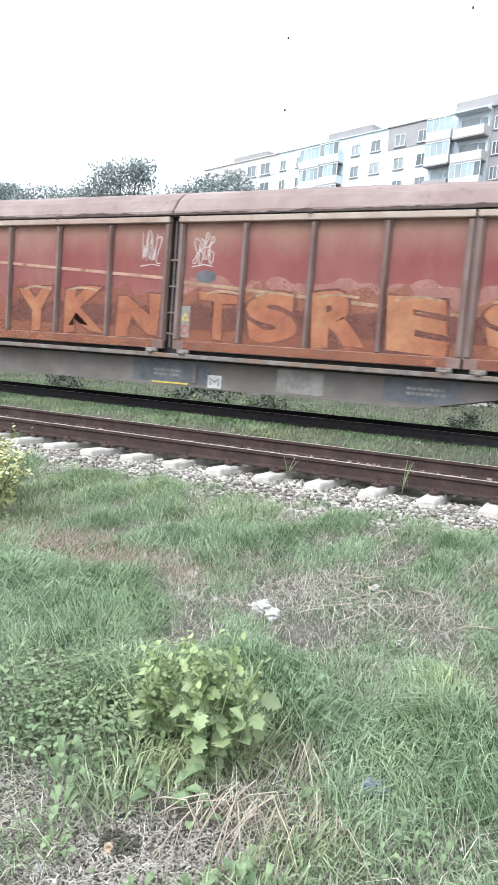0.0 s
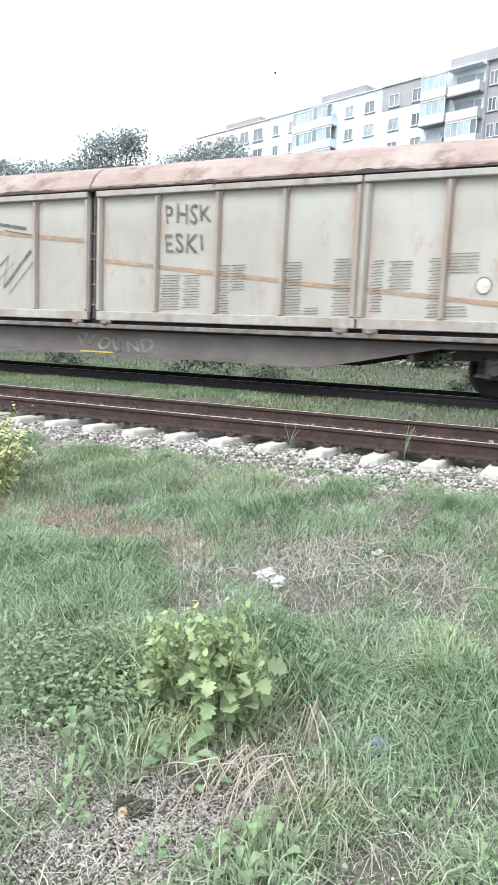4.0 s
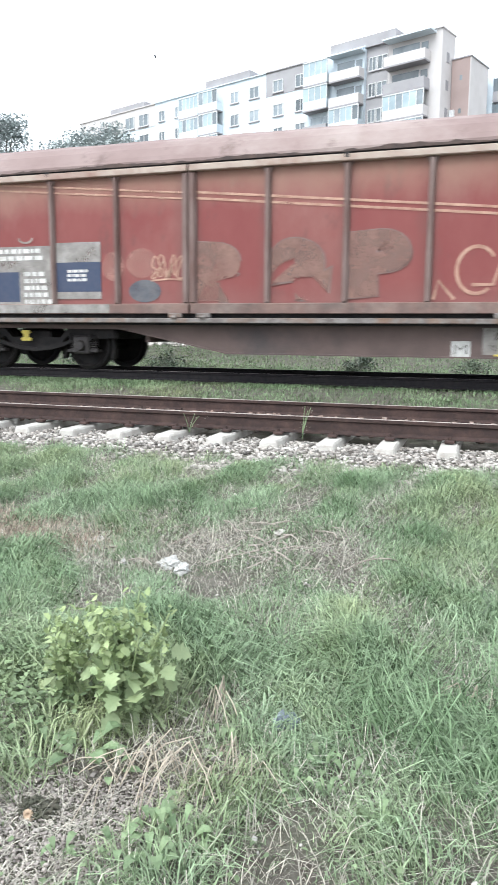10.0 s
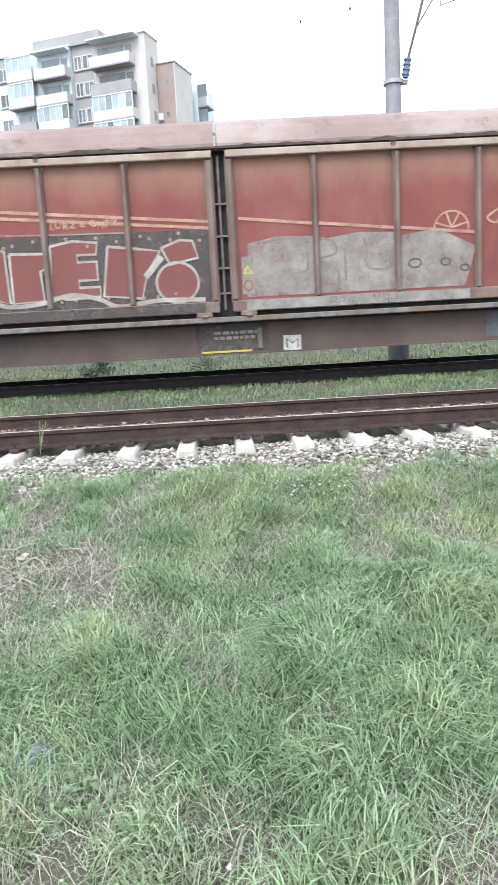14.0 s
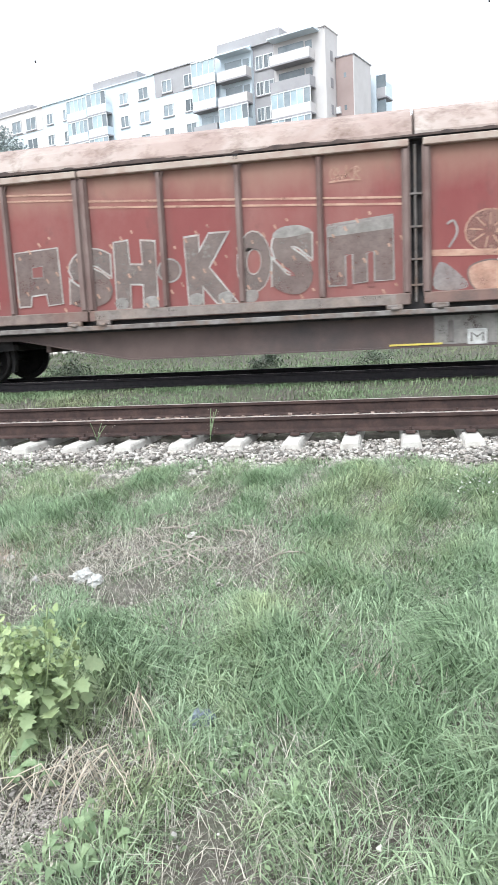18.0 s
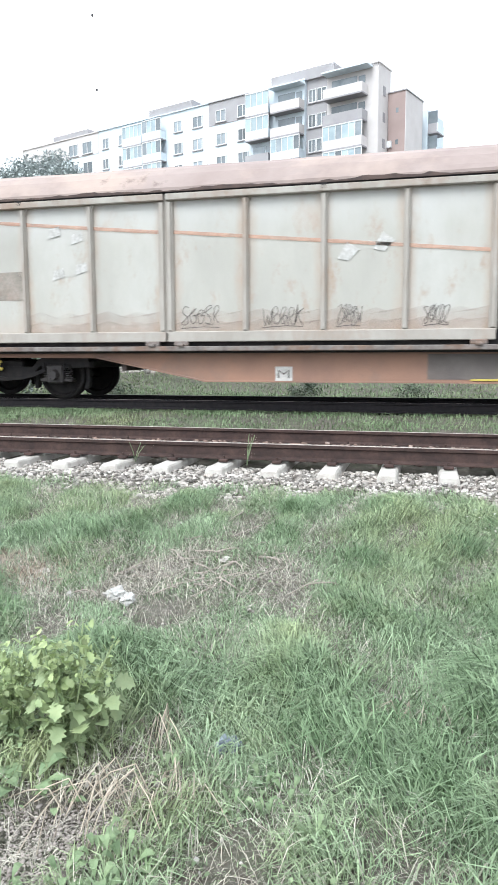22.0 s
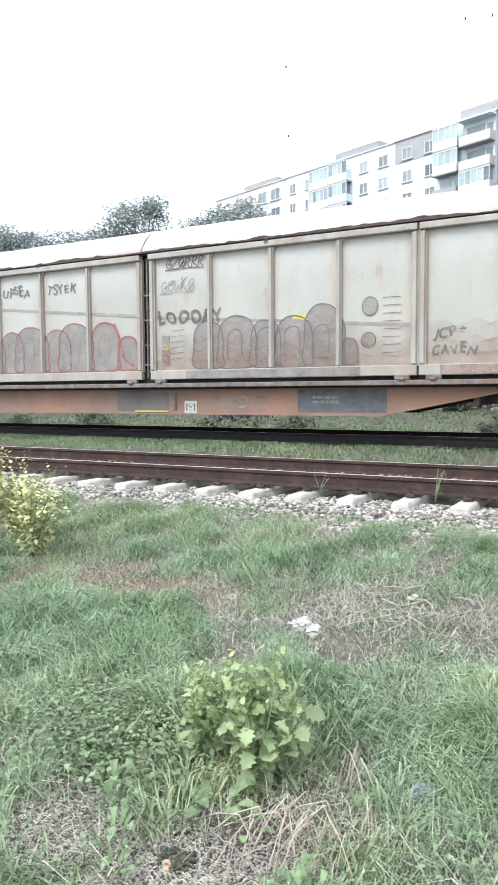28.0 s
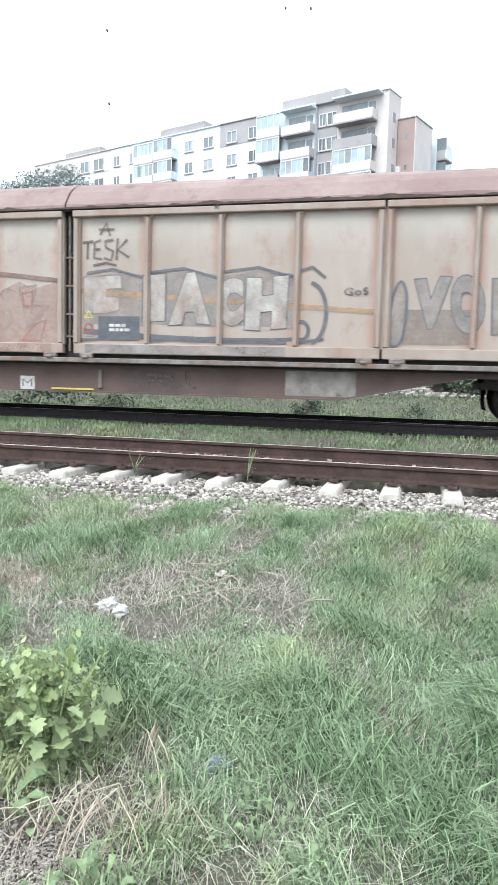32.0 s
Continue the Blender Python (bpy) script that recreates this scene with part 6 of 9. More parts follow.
def balcony(b, x0, x1, z, depth, style):
    """One storey's balcony: slab, parapet, and glazing where it is closed in."""
    bm = B()
    box(bm, x0, 0.0, z - 0.16, x1, depth, z)
    s = part("balcony", bm, M["slab"], b)
    bm = B()
    box(bm, x0, depth - 0.1, z, x1, depth, z + 1.0)
    box(bm, x0, 0.0, z, x0 + 0.1, depth - 0.1, z + 1.0)
    box(bm, x1 - 0.1, 0.0, z, x1, depth - 0.1, z + 1.0)
    part("parapet", bm, M["facade_grey"] if style == "grey" else M["facade_peach"] if style == "open" or x0 < 0 else M["facade"], s)
    if style in ("blue", "white"):
        n = max(2, round((x1 - x0) / 0.8))
        st = (x1 - x0) / n
        bm = B()
        for k in range(n + 1):
            x = x0 + k * st
            box(bm, x - 0.04, depth - 0.12, z + 1.0, x + 0.04, depth - 0.02, z + 2.6)
        box(bm, x0, depth - 0.13, z + 2.5, x1, depth, z + 2.62)
        part("glazing_frame", bm, M["frame_white"], s)
        for k in range(n):
            bm = B()
            box(bm, x0 + k * st + 0.04, depth - 0.09, z + 1.0, x0 + (k + 1) * st - 0.04, depth - 0.06, z + 2.5)
            part("pane", bm, M["glass_blue"] if style == "blue" or k % 3 else M["glass"], s)
    else:
        bm = B()
        box(bm, x0 + 0.3, 0.0, z + 0.0, x0 + 1.1, 0.04, z + 2.1)
        box(bm, x0 + 1.3, 0.0, z + 0.9, x1 - 0.4, 0.04, z + 2.2)
        part("balcony_door", bm, M["glass"], s)


def main_block():
    b = new("apartment_building")
    b.matrix_basis = pose(-5.1, 85.4, 0, 0, 0, 159.2)
    tagged(b, "long white apartment block with grey panels and many balconies", "building")
    top = 32.8
    for x0, x1, y1, m, z1 in ((-2.9, 3.5, 0.0, "facade_peach", 32.7), (3.5, 6.5, -0.5, "facade_grey", 33.2), (6.5, 14.25, 0.0, "facade", 32.8), (14.25, 20.6, 0.0, "facade", 30.0), (20.6, 40.7, 0.0, "facade", top), (40.7, 57.5, 0.0, "facade", 29.9)):
        wall_box(b, "wall", x0, -3.2 if x0 < 0 else -11, -0.6, x1, y1, z1, M[m])
    wall_box(b, "wall", 14.25, -11, 30.0, 20.6, 0.05, 32.8, M["facade_grey"], "grey top storey")
    wall_box(b, "wall", 40.7, -11, 29.9, 57.5, 0.05, 32.75, M["facade_peach"], "pale pinkish top storey")
    for x0, x1, z1 in ((2.7, 11.2, 34.0), (23.4, 31.0, 33.9), (43.0, 50.5, 33.65)):
        wall_box(b, "roof", x0, -9, 32.8, x1, -0.1, z1, M["facade_grey"], "grey corrugated roof housing")
    for x0, x1, z in ((-3.0, 3.4, 32.7), (6.4, 14.3, 32.8), (14.2, 20.7, 32.8), (20.5, 40.8, 32.8), (40.6, 57.6, 32.75)):
        wall_box(b, "roof_edge", x0, -3.3 if x0 < 0 else -11.1, z, x1, 0.2, z + 0.12, M["facade_peach"] if x0 < 0 or x0 > 40 else M["facade_grey"] if 14 < x0 < 20 else M["facade"])
    wall_box(b, "roof_edge", -2.2, 0.0, 32.35, 3.5, 1.5, 32.5, M["facade"])
    wall_box(b, "roof_edge", 6.4, 0.0, 32.3, 10.7, 1.3, 32.45, M["facade"])
    for k in range(6):
        z = 30.25 - 2.8 * k
        for x, w in ((3.8, 1.3), (5.2, 1.0)):
            add_window(b, w, 1.5, x, -0.5, z)
        for x in (14.5, 17.9):
            add_window(b, 1.55, 1.45, x, 0.06 if k == 0 else 0.0, z + 0.05)
        for x, w in ((21.7, 1.6), (25.1, 1.4), (35.6, 1.1), (38.7, 1.2)):
            add_window(b, w, 1.45, x, 0.0, z)
        for x, w in ((42.0, 2.0), (45.0, 1.9)):
            add_window(b, w, 1.7, x, 0.06 if k == 0 else 0.0, z - 0.1)
        zb = 29.55 - 2.8 * k
        balcony(b, -1.6, 3.3, zb + 0.1, 1.4, "open" if k == 0 else ("grey" if k == 1 else "white"))
        balcony(b, 6.5, 10.5, zb, 1.2, "open" if k < 2 else "white")
        balcony(b, 10.8, 14.15, zb + 0.2, 1.2, "blue" if k != 2 else "grey")
        balcony(b, 27.9, 31.2, zb + 0.1, 1.2, "white")
        balcony(b, 31.4, 35.0, zb + 0.0, 1.1, "blue" if k == 0 else "white")
        balcony(b, 49.0, 56.0, zb, 1.2, "grey" if k else "open")
    for k in range(4):
        bm = B()
        box(bm, -2.95, -1.8, 29.6 - 2.8 * k, -2.88, -1.2, 30.6 - 2.8 * k)
        part("side_vent", bm, M["slab"], b)


def stair_tower():
    b = new("apartment_tower")
    b.matrix_basis = pose(-5.1, 85.4, 0, 0, 0, 159.2)
    tagged(b, "pink-brown windowless stair tower with peach side wall", "building")
    wall_box(b, "front_wall", -5.0, -2.8, -0.6, -2.95, -2.5, 30.1, M["facade_pink"])
    wall_box(b, "side_wall", -5.1, -7.4, -0.6, -5.01, -2.5, 30.1, M["facade_peach"])
    wall_box(b, "core", -5.0, -7.4, -0.6, -2.95, -2.81, 30.05, M["facade_peach"])
    wall_box(b, "roof_edge", -5.2, -7.5, 30.1, -2.92, -2.4, 30.22, M["slab"])
    for k in range(4):
        z = 28.4 - 3.4 * k
        wall_box(b, "vent_window", -4.2, -2.5, z - 0.5, -3.9, -2.46, z, M["glass"])
    wall_box(b, "air_conditioner", -3.5, -2.5, 24.2, -2.98, -2.15, 24.9, M["frame_white"])
    wall_box(b, "rear_wall", -5.2, -14, -0.6, -3.0, -8.7, 29.6, M["facade"])
    for k in range(6):
        z = 27.0 - 2.8 * k
        s = wall_box(b, "balcony", -6.4, -11.0, z - 0.15, -5.2, -8.8, z, M["slab"])
        wall_box(s, "parapet", -6.4, -10.9, z, -6.3, -8.8, z + 1.0, M["facade"])
        wall_box(s, "parapet", -6.3, -8.9, z, -5.2, -8.8, z + 1.0, M["facade_grey"])
        wall_box(s, "glazing", -6.35, -8.92, z + 1.0, -5.2, -8.86, z + 2.4, M["glass"])


def low_block():
    b = new("apartment_house")
    b.matrix_basis = pose(-5.1, 85.4, 0, 0, 0, 159.2)
    tagged(b, "lower white apartment house behind the pipe", "building")
    wall_box(b, "wall", -34, -2, -0.6, -3.2, 8, 13.2, M["facade"])
    wall_box(b, "roof_edge", -34.2, -2.2, 13.2, -3.0, 8.3, 13.4, M["slab"])
    for k in range(5):
        z = 10.9 - 2.7 * k
        for i in range(9):
            x = -6.6 - i * 3.2
            add_window(b, 1.55, 1.45, x, 8.0, z)
    wall_box(b, "air_conditioner", -7.0, 8.0, 9.5, -6.5, 8.35, 10.0, M["frame_white"])


main_block()
stair_tower()
low_block()


# ---- bird ----
def bird():
    t = new("bird")
    tagged(t, "dark bird gliding over the train", "bird")
    bm = B()
    bmesh.ops.create_icosphere(bm, subdivisions=2, radius=1)
    for v in bm.verts:
        v.co = Vector((v.co.x * 0.11, v.co.y * 0.035, v.co.z * 0.035))
    box(bm, 0.08, -0.025, -0.006, 0.19, 0.025, 0.006)
    part("body", bm, M["black"], t)
    for s in (-1, 1):
        bm = B()
        vs = [bm.verts.new(p) for p in ((-0.05, s * 0.02, 0.01), (0.05, s * 0.02, 0.01), (0.06, s * 0.14, 0.05), (0.12, s * 0.27, 0.03), (0.02, s * 0.16, 0.055))]
        bm.faces.new(vs)
        bmesh.ops.solidify(bm, geom=bm.faces[:], thickness=0.008)
        part("wing", bm, M["black"], t)
    return t


BIRD = bird()


# ---- paint, graffiti and lettering on the wagons ----
PZ0, PH, PW = 1.24, 2.22, 1.27


def G(i, u, v):
    """A point on side panel i: u across, v up, both 0 to 1."""
    return px(i) + u * PW, PZ0 + v * PH


def pr(w, i, u0, v0, u1, v1, material, label="", name="painted_patch", lift=0.0):
    (x0, z0), (x1, z1) = G(i, u0, v0), G(i, u1, v1)
    return rect(w, x0, z0, x1, z1, material, label, name, lift)


def stripe(w, i0, v0, i1, v1, material, width=0.06, label="", twin=False):
    """A sloping taped or painted line over panels i0 to i1, cut at each post."""
    n = i1 - i0 + 1
    for i in range(i0, i1 + 1):
        a, b = v0 + (v1 - v0) * (i - i0) / n, v0 + (v1 - v0) * (i - i0 + 0.93) / n
        s = [[G(i, 0.01, a), G(i, 0.99, b)]]
        if twin:
            s.append([G(i, 0.01, a + 0.045), G(i, 0.99, b + 0.045)])
        spray(w, s, width, material, label, -0.002, "painted_line")


def glyphs(text, size, off, seed, fat, jitter):
    """A wobbly hand-drawn word, letter by letter: each tilted, shifted and bent on its own."""
    r = random.Random(seed)
    out, x = [], 0.0
    for ch in text:
        c = bpy.data.curves.new("glyph", "FONT")
        c.body, c.size, c.offset, c.resolution_u = ch, size, off, 3
        tmp = bpy.data.objects.new("glyph", c)
        me = bpy.data.meshes.new_from_object(tmp)
        bpy.data.objects.remove(tmp)
        a, up, sc = r.uniform(-1, 1) * 0.13 * jitter, r.uniform(-0.05, 0.06) * size * jitter, 1 + 0.14 * jitter * r.uniform(-1, 1)
        p1, p2 = r.uniform(0, 6), r.uniform(0, 6)
        wid = max([v.co.x for v in me.vertices] or [0.3 * size])
        verts = []
        for v in me.vertices:
            px_, pz_ = v.co.x * fat, v.co.y * sc
            px_, pz_ = px_ + 0.035 * jitter * size * math.sin(5.2 * pz_ / size + p1), pz_ + 0.035 * jitter * size * math.sin(4.6 * px_ / size + p2)
            verts.append((x + px_ * math.cos(a) - pz_ * math.sin(a), 0, up + px_ * math.sin(a) + pz_ * math.cos(a)))
        if verts:
            out.append((verts, [tuple(f.vertices) for f in me.polygons]))
        x += wid * fat * 1.06 + 0.04 * size
        bpy.data.meshes.remove(me)
    return out


def S(p, v):
    """A point on the side: p counts panels along the wagon, v up the panel."""
    i = int(p)
    return px(i) + (p - i) * PW, PZ0 + v * PH


def letter(w, ch, p0, v0, p1, v1, fill, line, grow=0.02, fat=0.045, lean=0.0, wob=1.0, label="", lift=0.0, name="graffiti_letter"):
    """One fat outlined letter that fills a given stretch of the side."""
    (x0, z0), (x1, z1) = S(p0, v0), S(p1, v1)
    r = random.Random(ch + str(p0))
    q1, q2 = r.uniform(0, 6), r.uniform(0, 6)
    box_ = None
    for k, off in enumerate((fat, fat + grow)):
        c = bpy.data.curves.new("glyph", "FONT")
        c.body, c.size, c.offset, c.resolution_u = ch, 1.0, off, 5
        tmp = bpy.data.objects.new("glyph", c)
        me = bpy.data.meshes.new_from_object(tmp)
        bpy.data.objects.remove(tmp)
        xs, ys = [v.co.x for v in me.vertices], [v.co.y for v in me.vertices]
        if k == 0:
            box_ = (min(xs), min(ys), max(xs) - min(xs), max(ys) - min(ys))
        for v in me.vertices:
            f, g = (v.co.x - box_[0]) / box_[2], (v.co.y - box_[1]) / box_[3]
            f, g = f + 0.03 * wob * math.sin(4.5 * g + q1) + lean * (g - 0.5), g + 0.03 * wob * math.sin(4.2 * f + q2)
            v.co = (x0 + (x1 - x0) * f, -SIDE + (0.029 if k == 0 else 0.032) - lift, z0 + (z1 - z0) * g)
        me.materials.clear()
        me.materials.append(fill if k == 0 else line)
        part(name if k == 0 else "letter_outline", me, None, w, label if k == 0 else "")


def figure(w, pts, fill, line, lw=0.03, smooth=False, plane=0.0, label=""):
    """A sprayed shape with an outline round it, in side coordinates."""
    q = [S(*p) for p in pts]
    q = curve(q + q[:1]) if smooth else q + q[:1]
    if fill is not None:
        bm = B()
        bm.faces.new([bm.verts.new((x, -SIDE + 0.0325 - plane, z)) for x, z in q[:-1]])
        part("graffiti_fill", bm, fill, w, label)
    if line is not None:
        spray(w, [q], lw, line, "", 0.003 + plane, "letter_outline")


def lobes(w, items, fill, line, lw=0.04, plane=0.0):
    """Overlapping swollen shapes with round heads, standing side by side."""
    for k, (p0, p1, v) in enumerate(items):
        m, d = (p0 + p1) / 2, (p1 - p0) / 2
        pts = [(m - 0.96 * d, 0.02), (m - 1.02 * d, 0.45 * v), (m - 0.94 * d, 0.78 * v), (m - 0.5 * d, 0.97 * v), (m + 0.1 * d, v), (m + 0.7 * d, 0.9 * v), (m + d, 0.62 * v), (m + 0.97 * d, 0.3 * v), (m + 0.9 * d, 0.02)]
        figure(w, pts, fill, line, lw, True, plane + 0.0012 * k)


def line(w, pts, width, material, plane=0.002, label="", smooth=True):
    q = [S(*p) for p in pts]
    return spray(w, [curve(q) if smooth else q], width, material, label, plane)


def tag(w, text, i, u, v, size, material, stretch=1.0, slant=0.2, label="", thick=0.006):
    """A quick handwritten tag."""
    x, z = G(i, u, v)
    for vs, fs in glyphs(text, size, thick, len(text) * 5 + i, stretch, 1.5):
        part("graffiti_tag", quick_mesh("graffiti_tag", vs, fs, material), None, w, label, at=Matrix.Translation((x, -SIDE + 0.028, z)))


def scribble(w, i, u, v, width, height, n, material, seed, line=0.022):
    """An unreadable looping tag."""
    r = random.Random(seed)
    x, z = G(i, u, v)
    forms = ([(0.1, 0.0), (0.2, 0.9), (0.6, 1.0), (0.75, 0.75), (0.3, 0.5), (0.8, 0.05)],
             [(0.85, 0.9), (0.4, 1.0), (0.1, 0.75), (0.75, 0.4), (0.7, 0.05), (0.1, 0.1)],
             [(0.0, 0.95), (0.35, 0.05), (0.55, 0.6), (0.75, 0.1), (1.0, 1.0)],
             [(0.8, 0.8), (0.4, 0.95), (0.1, 0.5), (0.4, 0.05), (0.85, 0.2), (0.8, 0.5), (0.45, 0.45)],
             [(0.1, 0.9), (0.9, 0.95), (0.15, 0.1), (1.0, 0.0)],
             [(0.15, 1.0), (0.1, 0.1), (0.2, 0.5), (0.85, 0.95), (0.3, 0.5), (1.0, -0.1)])
    s = []
    for k in range(n):
        f, c, up = r.choice(forms), width / n, r.uniform(-0.1, 0.1)
        s.append([(x + c * (k + 1.1 * u + 0.15 * v) + r.gauss(0, 0.03 * c), z + height * (v * r.uniform(0.85, 1.1) + up)) for u, v in f])
    s = [curve([q for t in s for q in t], 3), [(x, z - 0.12 * height), (x + width * 0.6, z - 0.04 * height), (x + width, z - 0.1 * height)]]
    return spray(w, s, line, material, "", 0.001, "graffiti_tag")


def placard(w, i, u, v=0.03, back="greyb"):
    """A small warning plate with a yellow triangle and a red ring."""
    pr(w, i, u, v, u + 0.15, v + 0.27, M["grey_paint"], "small warning plate", "warning_plate", 0.002)
    x, z = G(i, u + 0.075, v)
    bm = B()
    stroke_strip(bm, [(x - 0.07, z + 0.33), (x + 0.07, z + 0.33), (x, z + 0.45), (x - 0.07, z + 0.33)], 0.03, -SIDE + 0.026)
    part("warning_triangle", bm, M["yellow"], w)
    bm = B()
    stroke_strip(bm, oval(x, z + 0.14, 0.07, 0.08), 0.035, -SIDE + 0.026)
    part("warning_ring", bm, M["redline"], w)


def holder(w, i, u, v):
    """The recessed paper holder."""
    pr(w, i, u, v, u + 0.36, v + 0.17, M["steel_grey"], "", "document_holder", 0.02)
    pr(w, i, u + 0.05, v + 0.02, u + 0.31, v + 0.13, M["slate"], "", "document_slot", 0.024)


def girder_patch(w, x0, x1, material, z0=0.42, z1=0.84):
    bm = B()
    box(bm, x0, -1.186, z0, x1, -1.179, z1)
    part("painted_patch", bm, material, w)


def girder_plate(w, x, z=0.5):
    """A square white inspection plate with a dark mark, bolted on the girder."""
    bm = B()
    box(bm, x - 0.15, -1.2, z - 0.13, x + 0.15, -1.18, z + 0.13, 0.006)
    plate = part("inspection_plate", bm, M["paper"], w, "dirty white square plate")
    bm = B()
    stroke_strip(bm, [(x - 0.09, z - 0.07), (x - 0.09, z + 0.07), (x, z), (x + 0.09, z + 0.07), (x + 0.09, z - 0.07)], 0.03, -1.203)
    part("plate_mark", bm, M["charcoal"], plate)


def girder_marks(w, x, z, width, rows, h, material):
    bm = B()
    r = random.Random(int(x * 10))
    for k in range(rows):
        q = x
        while q < x + width:
            d = r.uniform(0.8, 2.4) * h
            box(bm, q, -1.191, z - k * h * 1.7 - h, q + d, -1.187, z - k * h * 1.7)
            q += d + 0.5 * h
    part("stencilled_text", bm, material, w)["kind"] = "stuff"


def girder_text(w, text, x, z, size, material):
    for vs, fs in glyphs(text, size, 0.006, int(x * 10), 1.3, 1.5):
        part("graffiti_tag", quick_mesh("graffiti_tag", vs, fs, material), None, w, at=Matrix.Translation((x, -1.19, z)))


def poly(w, i, uv, material, plane=0.0):
    return blob(w, [G(i, u, v) for u, v in uv], material, "", plane)


def cloud(w, i, u0, u1, v0, v1, material, plane=0.0, bumps=3, seed=0):
    """A sprayed cloud with a soft scalloped top."""
    r = random.Random(seed + i)
    ph = r.uniform(0, 3)
    top = [(u0 + (u1 - u0) * k / 20, v1 - 0.22 * (v1 - v0) * (1 - abs(math.sin(ph + math.pi * bumps * k / 20))) - 0.3 * (v1 - v0) * (2 * k / 20 - 1) ** 4) for k in range(21)]
    return blob(w, [G(i, u, v) for u, v in [(u0, v0)] + top + [(u1, v0)]], material, "", plane)


def rail_paint(w, p0, p1, material):
    """Sprayed paint that runs down over the foot rail."""
    bm = B()
    box(bm, S(p0, 0)[0], -SIDE - 0.034, 1.075, S(p1, 0)[0], -SIDE - 0.0305, 1.228)
    part("paint_band", bm, material, w)


W = WAGONS
for k, p0, p1, m in ((0, 4.1, 7.9, "orange"), (0, 8.1, 11.9, "orange"), (0, 12.1, 14.9, "orange"), (1, 0.0, 3.5, "grey_paint"), (2, 8.6, 11.9, "dove"), (2, 12.2, 13.0, "olive"), (2, 4.1, 7.9, "dove"), (3, 0.9, 2.9, "grey_paint"), (4, 0.9, 1.95, "slate"), (4, 4.05, 7.9, "charcoal"), (4, 8.1, 10.9, "grey_paint"), (5, 1.0, 2.0, "beige"), (5, 13.3, 15.9, "dove"), (5, 4.0, 7.9, "mud"), (7, 1.0, 1.95, "slate"), (7, 8.6, 11.3, "dove"), (7, 12.2, 14.9, "blush"), (8, 8.1, 10.9, "dove"), (8, 4.1, 7.9, "blush")):
    rail_paint(W[k], p0, p1, M[m])
# red-brown wagon with orange letters
w = W[0]
for i in range(3, 14):
    pr(w, i, 0.0, 0.0, 1.0, 0.1, M["orange"], "", "paint_band")
for i, (a, b) in ((4, (0.42, 0.36)), (5, (0.45, 0.4)), (6, (0.4, 0.44)), (7, (0.46, 0.42)), (8, (0.44, 0.42)), (9, (0.5, 0.46)), (10, (0.42, 0.5)), (11, (0.5, 0.4)), (12, (0.42, 0.44)), (13, (0.4, 0.3))):
    poly(w, i, ((0, 0.1), (1, 0.1), (1, b - 0.08), (0.8, b), (0.5, b - 0.05), (0.3, a + 0.03), (0, a - 0.06)), M["orange"], -0.002)
for i in range(5, 13):
    poly(w, i, ((0.02, 0.1), (0.03, 0.3), (0.3, 0.34), (0.55, 0.28), (0.97, 0.3), (0.98, 0.1)), M["russet"], 0.0005)
for ch, p0, v0, p1, v1 in (("Y", 5.2, 0.02, 5.95, 0.42), ("K", 6.12, 0.02, 6.95, 0.43), ("N", 7.18, 0.02, 7.97, 0.38), ("T", 8.33, 0.03, 8.98, 0.41), ("S", 9.1, 0.03, 9.86, 0.43), ("R", 10.04, 0.02, 10.8, 0.46), ("E", 11.08, 0.02, 11.86, 0.43), ("S", 12.15, 0.06, 12.95, 0.41), ("4", 13.0, 0.05, 13.5, 0.42)):
    letter(w, ch, p0, v0, p1, v1, M["salmon"], M["russet"], 0.02 if ch in "T4" else 0.03, 0.022 if ch in "T4" else 0.06, 0.0, 1.6, "faded orange block letter with a dark outline")
for a in (5.3, 6.2, 8.4, 9.2, 10.1, 11.15, 12.2):
    line(w, [(a, 0.4), (a + 0.25, 0.43), (a + 0.6, 0.41)], 0.045, M["amber"], 0.005)
for i in range(8, 15):
    cloud(w, i, 0.02, 0.98, 0.3, 0.56, M["pink"], -0.003, 2)
blob(w, oval(*G(14, 0.07, 0.25), 0.78, 0.56, 30), M["salmon"], "orange cartoon ball with an open dark mouth", 0.004)
blob(w, oval(*G(13, 0.88, 0.44), 0.24, 0.22, 20), M["salmon"], "", 0.0045)
figure(w, [(13.72, 0.2), (13.85, 0.3), (14.1, 0.27), (14.4, 0.28), (14.62, 0.37), (14.7, 0.24), (14.55, 0.12), (14.2, 0.06), (13.85, 0.08)], M["slate"], M["russet"], 0.03, True, 0.006)
figure(w, [(13.2, 0.46), (13.5, 0.48), (13.8, 0.47), (13.72, 0.38), (13.55, 0.3), (13.45, 0.36)], M["slate"], None, 0.03, False, 0.002)
spray(w, [oval(*G(14, 0.07, 0.25), 0.78, 0.56, 30, -2.6, 3.4), oval(*G(13, 0.88, 0.44), 0.24, 0.22, 20, 0.3, 5.2)], 0.035, M["russet"], "", 0.008)
blob(w, oval(*G(14, 0.4, 0.46), 0.15, 0.14), M["charcoal"], "", 0.006)
line(w, [(13.9, 0.1), (14.2, 0.13), (14.5, 0.08), (14.75, 0.1)], 0.05, M["amber"], 0.01)
blob(w, oval(*G(15, 0.29, 0.585), 0.35, 0.31, 24), M["amber"], "", 0.004)
spray(w, [oval(*G(15, 0.27, 0.56), 0.36, 0.32, 24, 2.6, 4.9)], 0.04, M["charcoal"], "", 0.003)
blob(w, oval(*G(15, 0.1, 0.32), 0.14, 0.25), M["pink"], "", 0.004)
